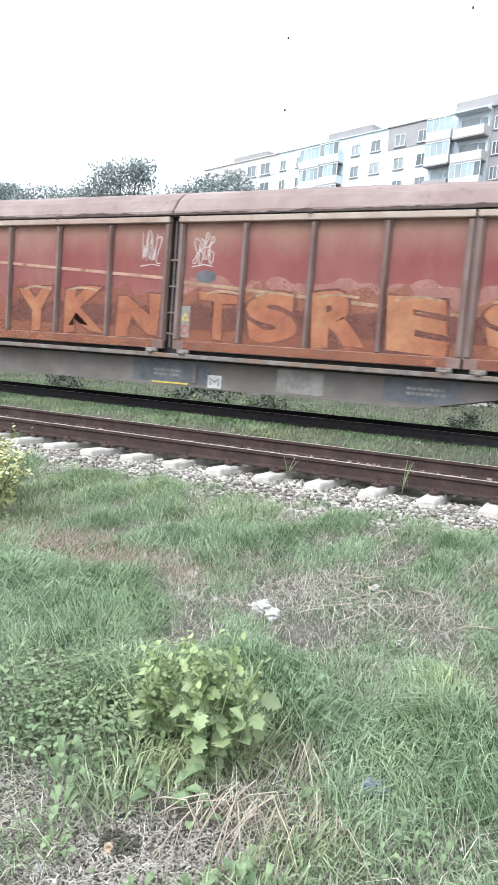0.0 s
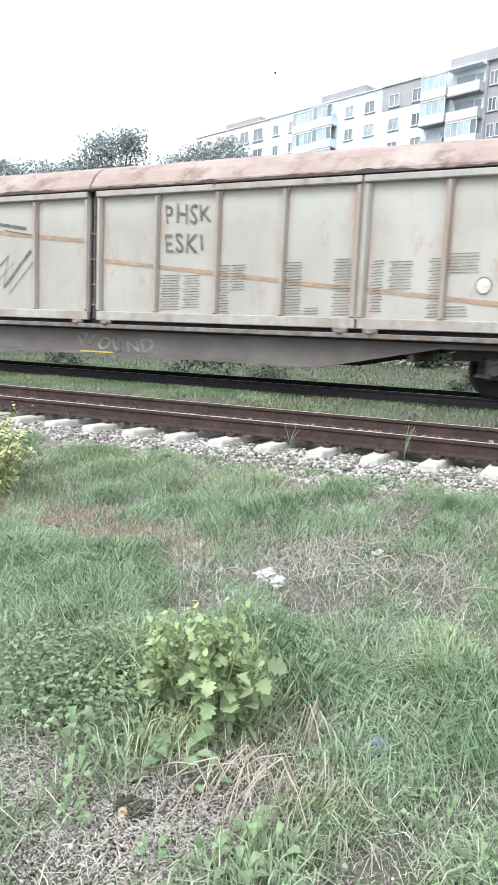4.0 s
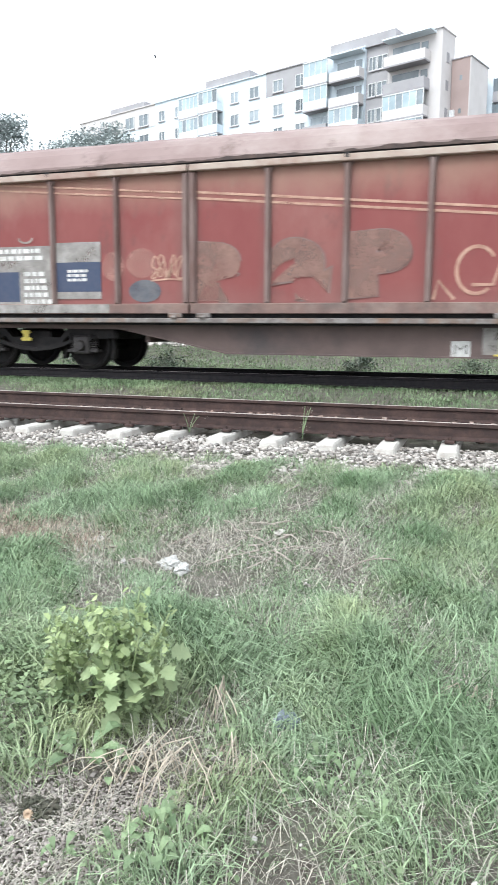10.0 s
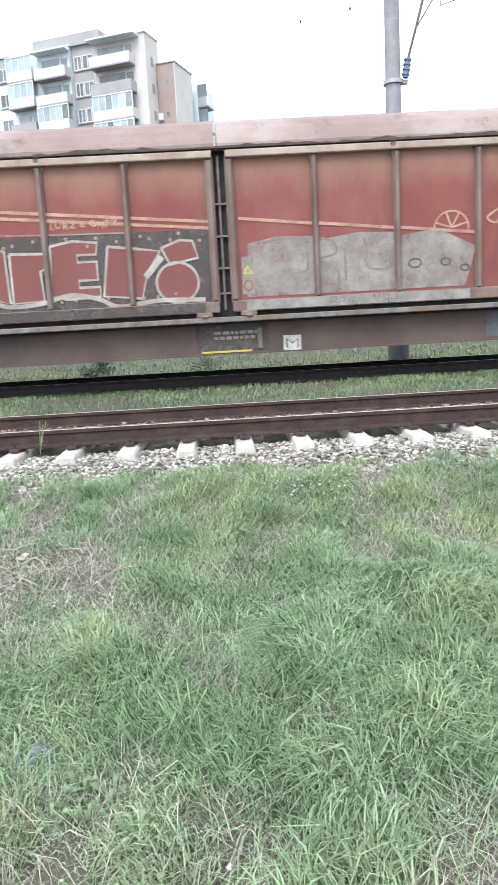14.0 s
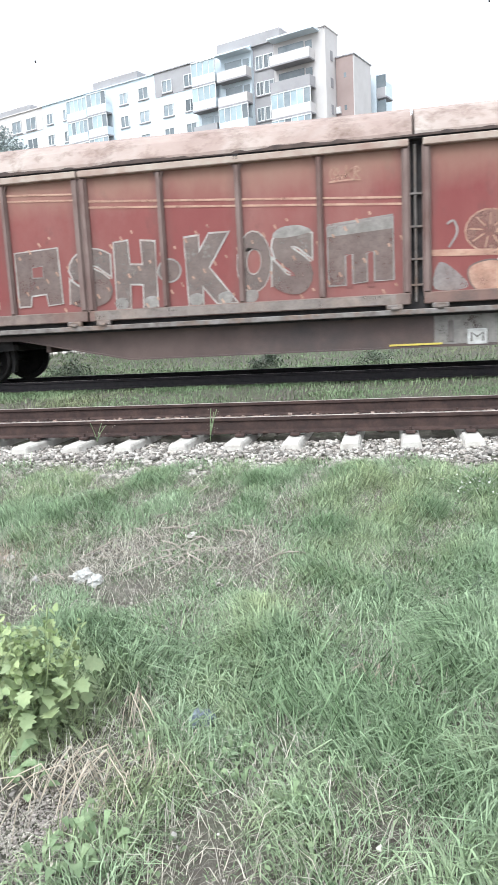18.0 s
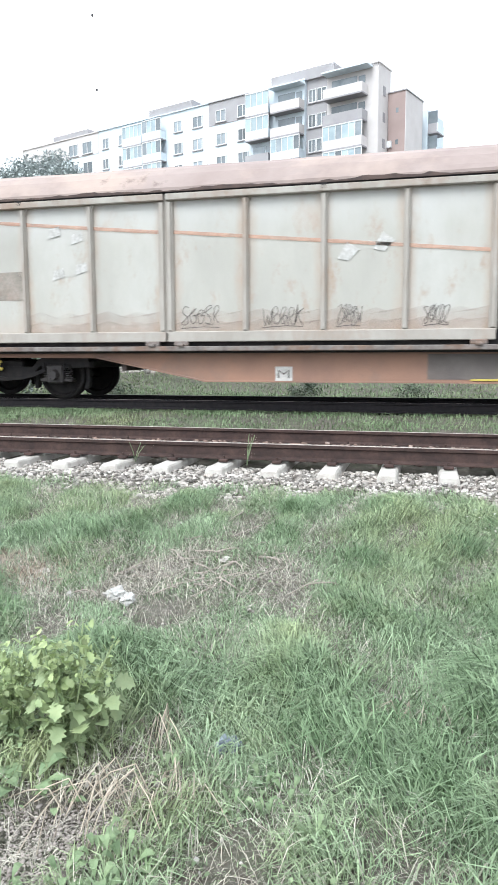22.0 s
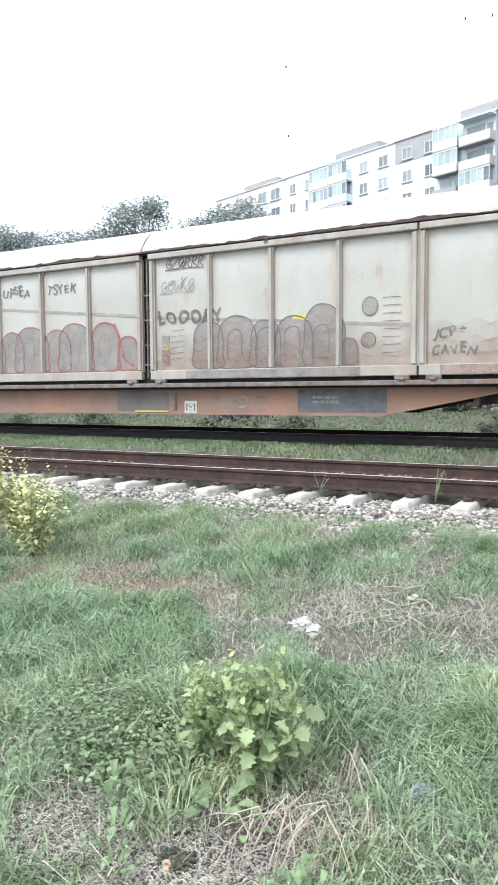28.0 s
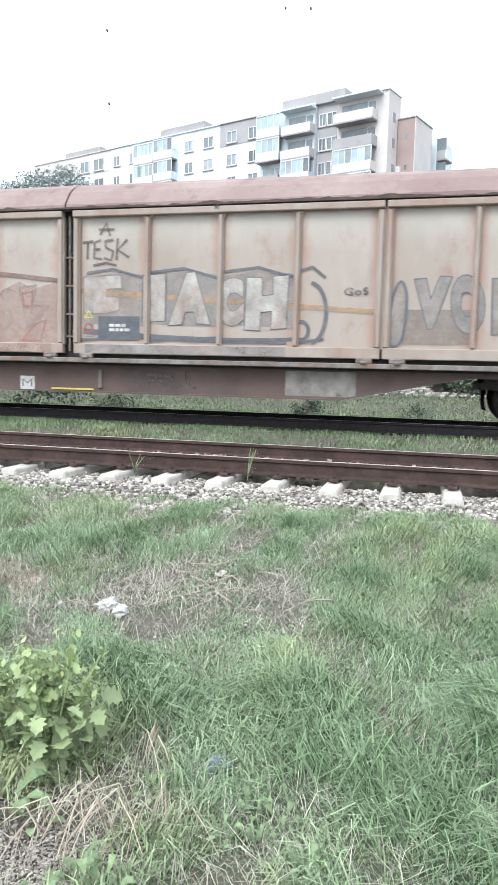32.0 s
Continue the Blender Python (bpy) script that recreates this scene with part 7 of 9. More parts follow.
pr(w, 15, 0.37, 0.03, 0.93, 0.39, M["aqua"], "pale turquoise painted square")
poly(w, 15, ((0.62, 0.03), (0.7, 0.15), (0.8, 0.2), (0.84, 0.3), (0.93, 0.34), (0.93, 0.03)), M["red"], 0.003)
stripe(w, 4, 0.68, 7, 0.53, M["tape"], 0.06)
stripe(w, 8, 0.5, 13, 0.2, M["amber"], 0.06)
for i, u in ((7, 0.55), (8, 0.15)):
    scribble(w, i, u, 0.66, 0.45, 0.55, 4, M["white"], i, 0.014)
placard(w, 8, 0.02)
blob(w, oval(*G(8, 0.4, 0.55), 0.22, 0.12), M["slate"], "", -0.001)
girder_patch(w, 2.3, 3.2, M["grey_paint"])
girder_patch(w, -0.9, 0.9, M["slate"])
girder_patch(w, 4.3, 5.6, M["slate"], 0.45)
girder_marks(w, -0.4, 0.68, 0.6, 2, 0.05, M["grey_paint"])
girder_marks(w, 4.7, 0.72, 0.6, 2, 0.05, M["grey_paint"])

# grey-beige wagon
w = W[1]
for i, v in ((0, 0.48), (1, 0.55), (2, 0.6), (3, 0.55)):
    pr(w, i, 0.0, 0.0, 1.0, v, M["grey_paint"], "grey repainted lower panel")
pr(w, 0, 0.14, 0.06, 0.55, 0.38, M["aqua"], "pale turquoise painted square", lift=0.003)
holder(w, 0, 0.58, 0.04)
pr(w, 1, 0.04, 0.15, 0.34, 0.26, M["yellow"], "yellow marking plate", lift=0.003)
spray(w, [[G(1, 0.08, 0.17), G(1, 0.28, 0.245)], [G(1, 0.1, 0.23), G(1, 0.3, 0.19)]], 0.035, M["black"], "", 0.012)
bars(w, *G(1, 0.08, 0.5), 0.55, 2, 0.09, M["white"])
bars(w, *G(1, 0.05, 0.36), 0.3, 2, 0.07, M["white"])
bars(w, *G(1, 0.42, 0.3), 0.6, 3, 0.075, M["white"])
lettering(w, "Habis", *G(1, 0.42, 0.05), 0.17, M["white"])
pr(w, 2, 0.0, 0.0, 0.6, 0.42, M["sky_patch"], "pale blue repainted panel", lift=0.001)
bars(w, *G(2, 0.12, 0.28), 0.4, 3, 0.05, M["white"])
blob(w, oval(*G(2, 0.78, 0.3), 0.13, 0.14), M["charcoal"], "", 0.003)
blob(w, oval(*G(2, 0.78, 0.3), 0.075, 0.08), M["white"], "", 0.005)
stripe(w, 2, 0.95, 7, 0.62, M["amber"], 0.09)
for i, st in ((2, [[(0.1, 0.95), (0.5, 0.55)], [(0.1, 0.95), (0.35, 0.7), (0.5, 0.98), (0.6, 0.72), (0.9, 0.98)]]), (3, [[(0.05, 0.3), (0.45, 0.62)], [(0.45, 0.3), (0.1, 0.62)], [(0.05, 0.9), (0.0, 0.0)], [(0.5, 0.05), (0.5, 0.85), (1.0, 0.88)], [(0.8, 0.15), (0.8, 0.5)]]), (4, [[(0, 0.6), (0.7, 0.62), (0.7, 0.9), (0.1, 0.92)], [(0.3, 0.1), (0.3, 0.5), (0.0, 0.5)], [(0.55, 0.05), (0.55, 0.45), (0.95, 0.5)]]), (5, [[(0, 0.2), (0.5, 0.5), (0.5, 0.95), (0.0, 0.95)], [(0.55, 0.25), (0.8, 0.55), (0.7, 0.2), (1.0, 0.5)], [(0.1, 0.05), (0.1, 0.2), (0.3, 0.05)]]), (6, [[(0.0, 0.3), (0.4, 0.5), (0.3, 0.2), (0.9, 0.55)], [(0.2, 0.8), (0.8, 0.75)]])):
    spray(w, [[G(i, u, v) for u, v in s] for s in st], 0.07, M["charcoal"])
    spray(w, [[G(i, u + 0.12, v - 0.06) for u, v in s] for s in st], 0.025, M["charcoal"])
spray(w, [oval(*G(4, 0.2, 0.8), 0.14, 0.15), oval(*G(4, 0.2, 0.8), 0.07, 0.07)], 0.025, M["charcoal"])
for i, u0, u1, v0, v1 in ((9, 0.05, 0.4, 0.03, 0.34), (9, 0.45, 0.75, 0.05, 0.34), (10, 0.02, 0.2, 0.0, 0.42), (10, 0.2, 0.45, 0.2, 0.42), (11, 0.02, 0.28, 0.02, 0.45), (11, 0.3, 0.55, 0.02, 0.1), (11, 0.72, 0.99, 0.02, 0.48), (12, 0.06, 0.24, 0.05, 0.45), (12, 0.3, 0.62, 0.22, 0.45), (12, 0.82, 0.99, 0.02, 0.48), (13, 0.0, 0.4, 0.34, 0.5), (13, 0.0, 0.3, 0.03, 0.12)):
    n = int((v1 - v0) / 0.022)
    spray(w, [[G(i, u0 + 0.02 * (k % 3), v0 + 0.022 * k), G(i, u1 - 0.03 * (k * 5 % 4) / 3, v0 + 0.022 * k + 0.006)] for k in range(n)], 0.016, M["charcoal"])
tag(w, "PHSK", 9, 0.1, 0.76, 0.42, M["charcoal"], 0.95)
tag(w, "ESKI", 9, 0.1, 0.52, 0.42, M["charcoal"], 1.0)
stripe(w, 8, 0.45, 13, 0.1, M["amber"], 0.08)
blob(w, oval(*G(13, 0.47, 0.25), 0.11, 0.12), M["white"], "", 0.004)
spray(w, [oval(*G(13, 0.47, 0.25), 0.12, 0.13)], 0.025, M["charcoal"], "", 0.006)
figure(w, [(13.72, 0.02), (13.7, 0.18), (13.78, 0.3), (13.74, 0.38), (13.84, 0.44), (13.95, 0.38), (13.9, 0.28), (13.97, 0.2), (13.96, 0.02)], M["clay"], M["charcoal"], 0.022, True)
figure(w, [(14.03, 0.18), (14.2, 0.2), (14.6, 0.15), (14.95, 0.2), (14.97, 0.03), (14.3, 0.02)], M["clay"], M["charcoal"], 0.022, False)
line(w, [(14.03, 0.24), (14.2, 0.28), (14.45, 0.26), (14.55, 0.46), (14.65, 0.5), (14.75, 0.46), (14.82, 0.32), (14.98, 0.38)], 0.025, M["charcoal"])
line(w, [(14.35, 0.25), (14.5, 0.2), (14.65, 0.25), (14.5, 0.28), (14.35, 0.25)], 0.022, M["charcoal"], 0.003)
line(w, [(14.15, 0.73), (14.45, 0.74)], 0.018, M["charcoal"])
line(w, [(14.6, 0.74), (14.98, 0.73)], 0.018, M["charcoal"])
pr(w, 15, 0.0, 0.0, 1.0, 0.62, M["grey_paint"], "grey repainted end panel")
pr(w, 15, 0.36, 0.05, 0.85, 0.48, M["teal"], "", "painted_border", 0.001)
pr(w, 15, 0.39, 0.08, 0.81, 0.45, M["aqua"], "pale turquoise painted square", lift=0.003)
girder_patch(w, -5.2, 3.4, M["girder_grey"])
girder_text(w, "WOUND", -0.5, 0.48, 0.34, M["grey_paint"])

# red-brown wagon with white block letters
w = W[2]
pr(w, 0, 0.0, 0.0, 0.9, 0.3, M["grey_paint"], "beige-grey repainted patch")
pr(w, 0, 0.0, 0.6, 1.0, 0.98, M["clay"], "brown repainted patch", lift=-0.002)
holder(w, 0, 0.55, 0.02)
pr(w, 1, 0.0, 0.0, 1.0, 0.44, M["grey_paint"], "grey repainted lower panel")
pr(w, 1, 0.05, 0.02, 0.38, 0.25, M["navy"], "", "painted_patch", 0.003)
bars(w, *G(1, 0.08, 0.42), 1.0, 2, 0.08, M["white"])
bars(w, *G(1, 0.45, 0.3), 0.6, 5, 0.075, M["white"])
line(w, [(1.06, 0.9), (1.13, 0.73), (1.24, 0.87)], 0.035, M["white"], 0.002, "white sprayed tag", False)
line(w, [(1.36, 0.86), (1.27, 0.84), (1.27, 0.8), (1.34, 0.81), (1.27, 0.78), (1.26, 0.74), (1.37, 0.75)], 0.033, M["white"])
line(w, [(1.52, 0.86), (1.43, 0.85), (1.43, 0.81), (1.5, 0.79), (1.5, 0.74), (1.41, 0.74)], 0.033, M["white"])
line(w, [(1.53, 0.87), (1.72, 0.85)], 0.033, M["white"])
line(w, [(1.62, 0.86), (1.6, 0.73)], 0.033, M["white"])
line(w, [(1.68, 0.84), (1.72, 0.77), (1.82, 0.86), (1.72, 0.7), (1.6, 0.66)], 0.033, M["white"])
line(w, [(1.15, 0.7), (1.1, 0.58), (1.24, 0.6)], 0.035, M["white"], 0.002, "", False)
line(w, [(1.4, 0.7), (1.3, 0.69), (1.29, 0.64), (1.38, 0.61), (1.36, 0.56), (1.26, 0.57)], 0.033, M["white"])
line(w, [(1.47, 0.7), (1.45, 0.55)], 0.033, M["white"])
line(w, [(1.6, 0.68), (1.47, 0.62), (1.58, 0.55), (1.74, 0.56), (1.78, 0.61), (1.7, 0.62)], 0.033, M["white"])
line(w, [(1.08, 0.54), (1.3, 0.53), (1.45, 0.5)], 0.03, M["white"])
pr(w, 2, 0.0, 0.0, 1.0, 0.17, M["slate"])
figure(w, [(2.14, 0.46), (2.2, 0.56), (2.42, 0.6), (2.62, 0.66), (2.76, 0.6), (2.7, 0.47), (2.5, 0.4), (2.26, 0.38)], M["dove"], None, 0.02, True, -0.001)
scribble(w, 2, 0.1, 0.18, 0.6, 0.3, 4, M["tape"], 12, 0.03)
line(w, [(2.46, 0.04), (2.5, 0.17), (2.58, 0.08), (2.66, 0.16), (2.66, 0.06), (2.74, 0.05), (2.9, 0.19)], 0.04, M["white"], 0.003, "white sprayed tag")
pr(w, 3, 0.02, 0.02, 0.98, 0.33, M["slate"], "slate-grey painted rectangle")
bars(w, *G(3, 0.28, 0.2), 0.5, 2, 0.06, M["white"])
stripe(w, 0, 0.99, 3, 0.8, M["tape"], 0.035, twin=True)
stripe(w, 4, 0.76, 7, 0.56, M["tape"], 0.05, twin=True)
for i, u0, u1 in ((4, 0.1, 0.62), (4, 0.74, 1.0), (5, 0.0, 0.16), (5, 0.28, 0.94), (6, 0.0, 0.55), (6, 0.7, 1.0), (7, 0.0, 0.17), (7, 0.26, 0.95)):
    poly(w, i, ((u0, 0.03), (u0 + 0.01, 0.42), (0.5 * (u0 + u1), 0.43), (u1, 0.41), (u1 - 0.01, 0.02)), M["chalk"], 0.0)
    n = 4 if u1 - u0 > 0.4 else 2
    spray(w, [[G(i, u0 + (u1 - u0) * (0.1 + 0.2 * ((k * 3) % 4) / 4), 0.06 + 0.033 * k), G(i, u0 + (u1 - u0) * (0.55 + 0.12 * (k % 4)), 0.062 + 0.033 * k)] for k in range(10)], 0.014, M["mud"], "", 0.004)
for i, st in ((4, [[(0.28, 0.05), (0.28, 0.16)], [(0.44, 0.05), (0.44, 0.14), (0.34, 0.24)]]), (5, [[(0.5, 0.12), (0.5, 0.32), (0.75, 0.32)], [(0.65, 0.05), (0.65, 0.2)]]), (6, [[(0.25, 0.2), (0.25, 0.32)], [(0.2, 0.04), (0.34, 0.12)], [(0.85, 0.08), (0.85, 0.3)]]), (7, [[(0.5, 0.04), (0.5, 0.22)], [(0.62, 0.05), (0.8, 0.3)], [(0.82, 0.04), (0.82, 0.2)]])):
    spray(w, [[G(i, u, v) for u, v in s] for s in st], 0.05, M["russet"], "", 0.006)
for i, u in ((4, 0.05), (7, 0.1)):
    scribble(w, i, u, 0.0, 0.6, 0.07, 7, M["charcoal"], 90 + i, 0.014)
scribble(w, 7, 0.05, 0.66, 1.1, 0.5, 5, M["charcoal"], 5, 0.03)
scribble(w, 8, 0.1, 0.7, 1.0, 0.45, 5, M["charcoal"], 6, 0.03)
for i in (8, 9, 10, 11):
    pr(w, i, 0.0, 0.0, 1.0, 0.1, M["olive"], "", "paint_band", -0.002)
for i in (8, 9, 10, 11):
    cloud(w, i, 0.7 if i == 8 else 0.0, 1.0 if i < 11 else 0.75, 0.1, 0.52, M["dove"], -0.003, 2)
for ch, p0, v0, p1, v1 in (("V", 8.7, 0.1, 9.08, 0.44), ("O", 9.06, 0.12, 9.5, 0.44), ("F", 9.54, 0.13, 10.0, 0.44), ("B", 10.04, 0.12, 10.5, 0.44), ("o", 10.42, 0.11, 10.98, 0.4), ("R", 11.04, 0.12, 11.66, 0.43)):
    letter(w, ch, p0, v0, p1, v1, M["chalk"], M["russet"], 0.02, 0.08, 0.0, 1.8, "chalky white fat graffiti letter")
blob(w, oval(*S(10.68, 0.44), 0.12, 0.14), M["chalk"], "", 0.003)
for q, v in ((9.28, 0.2), (9.7, 0.32), (10.25, 0.34), (10.55, 0.24), (10.72, 0.3), (11.3, 0.33), (11.4, 0.2)):
    blob(w, oval(*S(q, v), 0.075, 0.08), M["dove"], "", 0.0075)
for q in (9.05, 9.6, 10.3, 10.9):
    blob(w, oval(*S(q, 0.16), 0.1, 0.07), M["rose"], "", 0.0078)
placard(w, 8, 0.0)
for pts, m in ((((12.15, 0.0), (12.13, 0.2), (12.26, 0.3), (12.5, 0.27), (12.68, 0.03)), "olive"), (((12.5, 0.3), (12.62, 0.44), (13.28, 0.42), (13.22, 0.02), (12.98, 0.02), (12.97, 0.27), (12.56, 0.27)), "rose"), (((13.24, 0.02), (13.26, 0.37), (13.45, 0.39), (13.63, 0.22), (13.62, 0.1), (14.12, 0.1), (14.12, 0.0)), "olive"), (((14.14, 0.03), (14.0, 0.24), (14.06, 0.36), (14.29, 0.43), (14.6, 0.45), (14.79, 0.37), (14.4, 0.2), (14.5, 0.05)), "rose"), (((14.72, 0.0), (14.94, 0.26), (15.5, 0.19), (15.55, 0.0)), "olive")):
    figure(w, pts, M[m], None, 0.02, False, -0.001)
A_RUN = [(12.18, 0.02), (12.12, 0.2), (12.25, 0.32), (12.51, 0.28), (12.54, 0.38), (12.64, 0.45), (13.0, 0.44), (13.3, 0.42), (13.26, 0.36)]
N_RUN = [(13.23, 0.05), (13.23, 0.26), (13.27, 0.37), (13.45, 0.4), (13.63, 0.23), (14.0, 0.29)]
R_RUN = [(14.14, 0.04), (14.0, 0.23), (14.06, 0.37), (14.29, 0.44), (14.6, 0.46), (14.8, 0.37), (14.4, 0.2), (14.37, 0.27)]
E_RUN = [(14.37, 0.24), (14.51, 0.06), (14.69, 0.08), (14.94, 0.27), (15.35, 0.22), (15.5, 0.2), (15.55, 0.02)]
for run in (A_RUN, N_RUN, R_RUN, E_RUN):
    line(w, [(q + 0.05, v - 0.015) for q, v in run], 0.085, M["charcoal"], 0.001, "", False)
    line(w, run, 0.05, M["chalk"], 0.005, "white outlined graffiti", False)
for run in ([(12.58, 0.26), (12.93, 0.26), (12.77, 0.05), (12.7, 0.15), (12.58, 0.26)], [(13.63, 0.23), (13.6, 0.12), (13.68, 0.1)], [(12.64, 0.41), (13.0, 0.4), (13.24, 0.38)]):
    line(w, run, 0.032, M["chalk"], 0.006, "", False)
line(w, [(12.66, 0.48), (13.0, 0.475), (13.3, 0.455)], 0.07, M["slate"], 0.003, "", False)
line(w, [(14.1, 0.42), (14.35, 0.5), (14.62, 0.5), (14.75, 0.45)], 0.07, M["slate"], 0.003)
line(w, [(14.45, 0.47), (14.62, 0.56), (14.75, 0.42)], 0.07, M["slate"], 0.003)
line(w, [(11.55, 0.42), (11.75, 0.52), (11.7, 0.46), (11.95, 0.52)], 0.03, M["tape"], 0.002)
line(w, [(13.65, 0.47), (13.75, 0.4), (14.0, 0.44)], 0.03, M["tape"], 0.002)
scribble(w, 15, 0.32, 0.73, 0.6, 0.28, 3, M["tape"], 8, 0.035)
scribble(w, 15, 0.1, 0.42, 1.05, 0.42, 4, M["tape"], 9, 0.04)
pr(w, 15, 0.55, 0.02, 0.98, 0.4, M["rose"], "", "painted_patch", -0.002)
girder_patch(w, -2.1, -1.5, M["grey_paint"])
girder_patch(w, -1.1, 0.1, M["grey_paint"])
girder_patch(w, 3.6, 5.0, M["grey_paint"], 0.4, 0.86)
girder_text(w, "\"1485", 1.55, 0.44, 0.5, M["grey_paint"])

# red-brown wagon with beige end panels
w = W[3]
pr(w, 0, 0.0, 0.02, 0.95, 0.4, M["beige"], "beige repainted patch")
pr(w, 0, 0.0, 0.68, 1.0, 0.98, M["beige"], "beige repainted patch", lift=-0.001)
spray(w, [[G(0, 0.05, 0.7), G(0, 0.5, 0.62), G(0, 0.95, 0.72)]], 0.1, M["slate"])
holder(w, 0, 0.6, 0.02)
pr(w, 1, 0.0, 0.0, 1.0, 0.48, M["grey_paint"], "grey repainted lower panel")
pr(w, 1, 0.02, 0.02, 0.42, 0.27, M["navy"], lift=0.003)
bars(w, *G(1, 0.08, 0.46), 1.05, 2, 0.08, M["white"])
bars(w, *G(1, 0.5, 0.27), 0.55, 5, 0.08, M["white"])
spray(w, [oval(*G(1, 0.55, 0.55), 0.15, 0.09, 12, 3.14, 6.28)], 0.04, M["beige"])
pr(w, 2, 0.0, 0.04, 0.75, 0.5, M["grey_paint"], "grey repainted lower panel")
pr(w, 2, 0.0, 0.1, 0.75, 0.34, M["navy"], "navy painted rectangle", lift=0.003)
bars(w, *G(2, 0.2, 0.28), 0.45, 3, 0.05, M["white"])
stripe(w, 1, 0.95, 3, 0.8, M["tape"], 0.03, twin=True)
stripe(w, 4, 0.8, 7, 0.58, M["tape"], 0.04, twin=True)
stripe(w, 8, 0.55, 10, 0.36, M["tape"], 0.04, twin=True)
stripe(w, 12, 0.25, 15, 0.14, M["amber"], 0.06)
blob(w, oval(*G(3, 0.35, 0.32), 0.3, 0.26), M["pink"], "", -0.002)
blob(w, oval(*G(2, 0.95, 0.3), 0.22, 0.26), M["pink"], "", -0.003)
blob(w, oval(*G(3, 0.4, 0.1), 0.32, 0.2), M["slate"], "", 0.001)
scribble(w, 3, 0.5, 0.2, 0.6, 0.35, 5, M["tape"], 21, 0.03)
for ch, p0, v0, p1, v1 in (("R", 4.02, 0.02, 4.86, 0.47), ("a", 5.02, 0.02, 5.82, 0.47), ("P", 6.02, 0.04, 6.82, 0.51)):
    letter(w, ch, p0, v0, p1, v1, M["clay"], M["red_post"], 0.014, 0.09, 0.0, 0.7, "clay-brown fat letter with a thin dark outline")
spray(w, [[G(7, 0.05, 0.02), G(7, 0.1, 0.15), G(7, 0.3, 0.02)], oval(*G(7, 0.55, 0.22), 0.3, 0.36, 16, 0.6, 5.4), [G(7, 0.5, 0.12), G(7, 0.75, 0.12), G(7, 0.85, 0.35), G(7, 0.95, 0.02)]], 0.055, M["tape"], "pale pink outlined graffiti")
poly(w, 8, ((0.15, 0.0), (0.12, 0.5), (0.3, 0.5), (0.35, 0.0)), M["grey_paint"])
placard(w, 8, 0.14, 0.06)
for pts in ([(8.52, 0.06), (8.54, 0.18), (8.68, 0.27), (8.85, 0.24), (8.93, 0.12), (8.92, 0.04)], [(9.12, 0.08), (9.14, 0.3), (9.4, 0.33), (9.75, 0.3), (9.62, 0.12), (9.35, 0.06)]):
    figure(w, pts, M["amber"], M["ash"], 0.03, True)
for run in ([(8.35, 0.32), (8.6, 0.3), (8.75, 0.18), (9.0, 0.33)], [(8.4, 0.08), (8.7, 0.3), (8.98, 0.34)], [(9.45, 0.34), (9.6, 0.2), (9.72, 0.05), (9.95, 0.28), (10.1, 0.1)], [(10.1, 0.1), (10.3, 0.3), (10.5, 0.36)]):
    line(w, run, 0.05, M["ash"], 0.004)
for p0, p1, v0, v1 in ((10.48, 10.8, 0.0, 0.36), (10.92, 11.04, 0.0, 0.3), (11.2, 11.58, 0.08, 0.4)):
    n = int((v1 - v0) / 0.026)
    spray(w, [[S(p0 + 0.02 * (k % 3), v0 + 0.026 * k), S(p1 - 0.03 * (k % 2), v0 + 0.026 * k + 0.012)] for k in range(n)], 0.02, M["chalk"], "", 0.003)
line(w, [(10.47, 0.0), (10.46, 0.3), (10.6, 0.42), (10.95, 0.46), (11.1, 0.38), (11.12, 0.02)], 0.035, M["chalk"], 0.004, "pale hatched graffiti")
line(w, [(10.78, 0.02), (10.8, 0.26), (10.92, 0.26), (10.92, 0.02)], 0.03, M["chalk"], 0.004, "", False)
line(w, [(11.16, 0.38), (11.4, 0.47), (11.58, 0.46), (11.36, 0.28), (11.66, 0.3), (11.2, 0.02), (11.62, 0.06)], 0.035, M["chalk"], 0.004, "", False)
line(w, [(11.6, 0.05), (11.8, 0.2), (11.98, 0.26)], 0.03, M["tape"], 0.004)
blob(w, oval(*S(11.82, 0.45), 0.22, 0.2), M["rose"], "", -0.002)
blob(w, oval(*S(10.5, 0.46), 0.25, 0.14), M["dove"], "", -0.003)
bars(w, *G(8, 0.1, 0.98), 1.0, 9, 0.05, M["charcoal"], 1.5)
for i in range(12, 15):
    poly(w, i, ((0, 0.03), (0, 0.42), (0.4, 0.48), (0.99, 0.45), (0.99, 0.03)), M["pink"], -0.004)
for ch, p0, v0, p1, v1 in (("C", 12.05, 0.05, 12.95, 0.55), ("R", 13.05, 0.05, 13.95, 0.52), ("E", 14.05, 0.04, 14.8, 0.5), ("K", 14.85, 0.04, 15.45, 0.48)):
    letter(w, ch, p0, v0, p1, v1, M["clay"], M["ash"], 0.016, 0.06, 0.0, 1.3, "dull brown ghost of a letter")
line(w, [(12.4, 0.24), (12.55, 0.3), (12.75, 0.26), (12.7, 0.14), (12.5, 0.16), (12.4, 0.24)], 0.04, M["amber"], 0.008)
pr(w, 15, 0.52, 0.02, 0.98, 0.42, M["grey_paint"], "pale grey painted square")
girder_patch(w, 3.7, 5.0, M["grey_paint"], 0.4, 0.86)
girder_patch(w, -0.6, 0.9, M["grey_paint"])
girder_text(w, "ASKO", 2.2, 0.5, 0.3, M["red_post"])

# red-brown wagon with slate-grey panels
w = W[4]
pr(w, 0, 0.0, 0.12, 1.0, 1.0, M["slate"], "slate-grey repainted end panel")
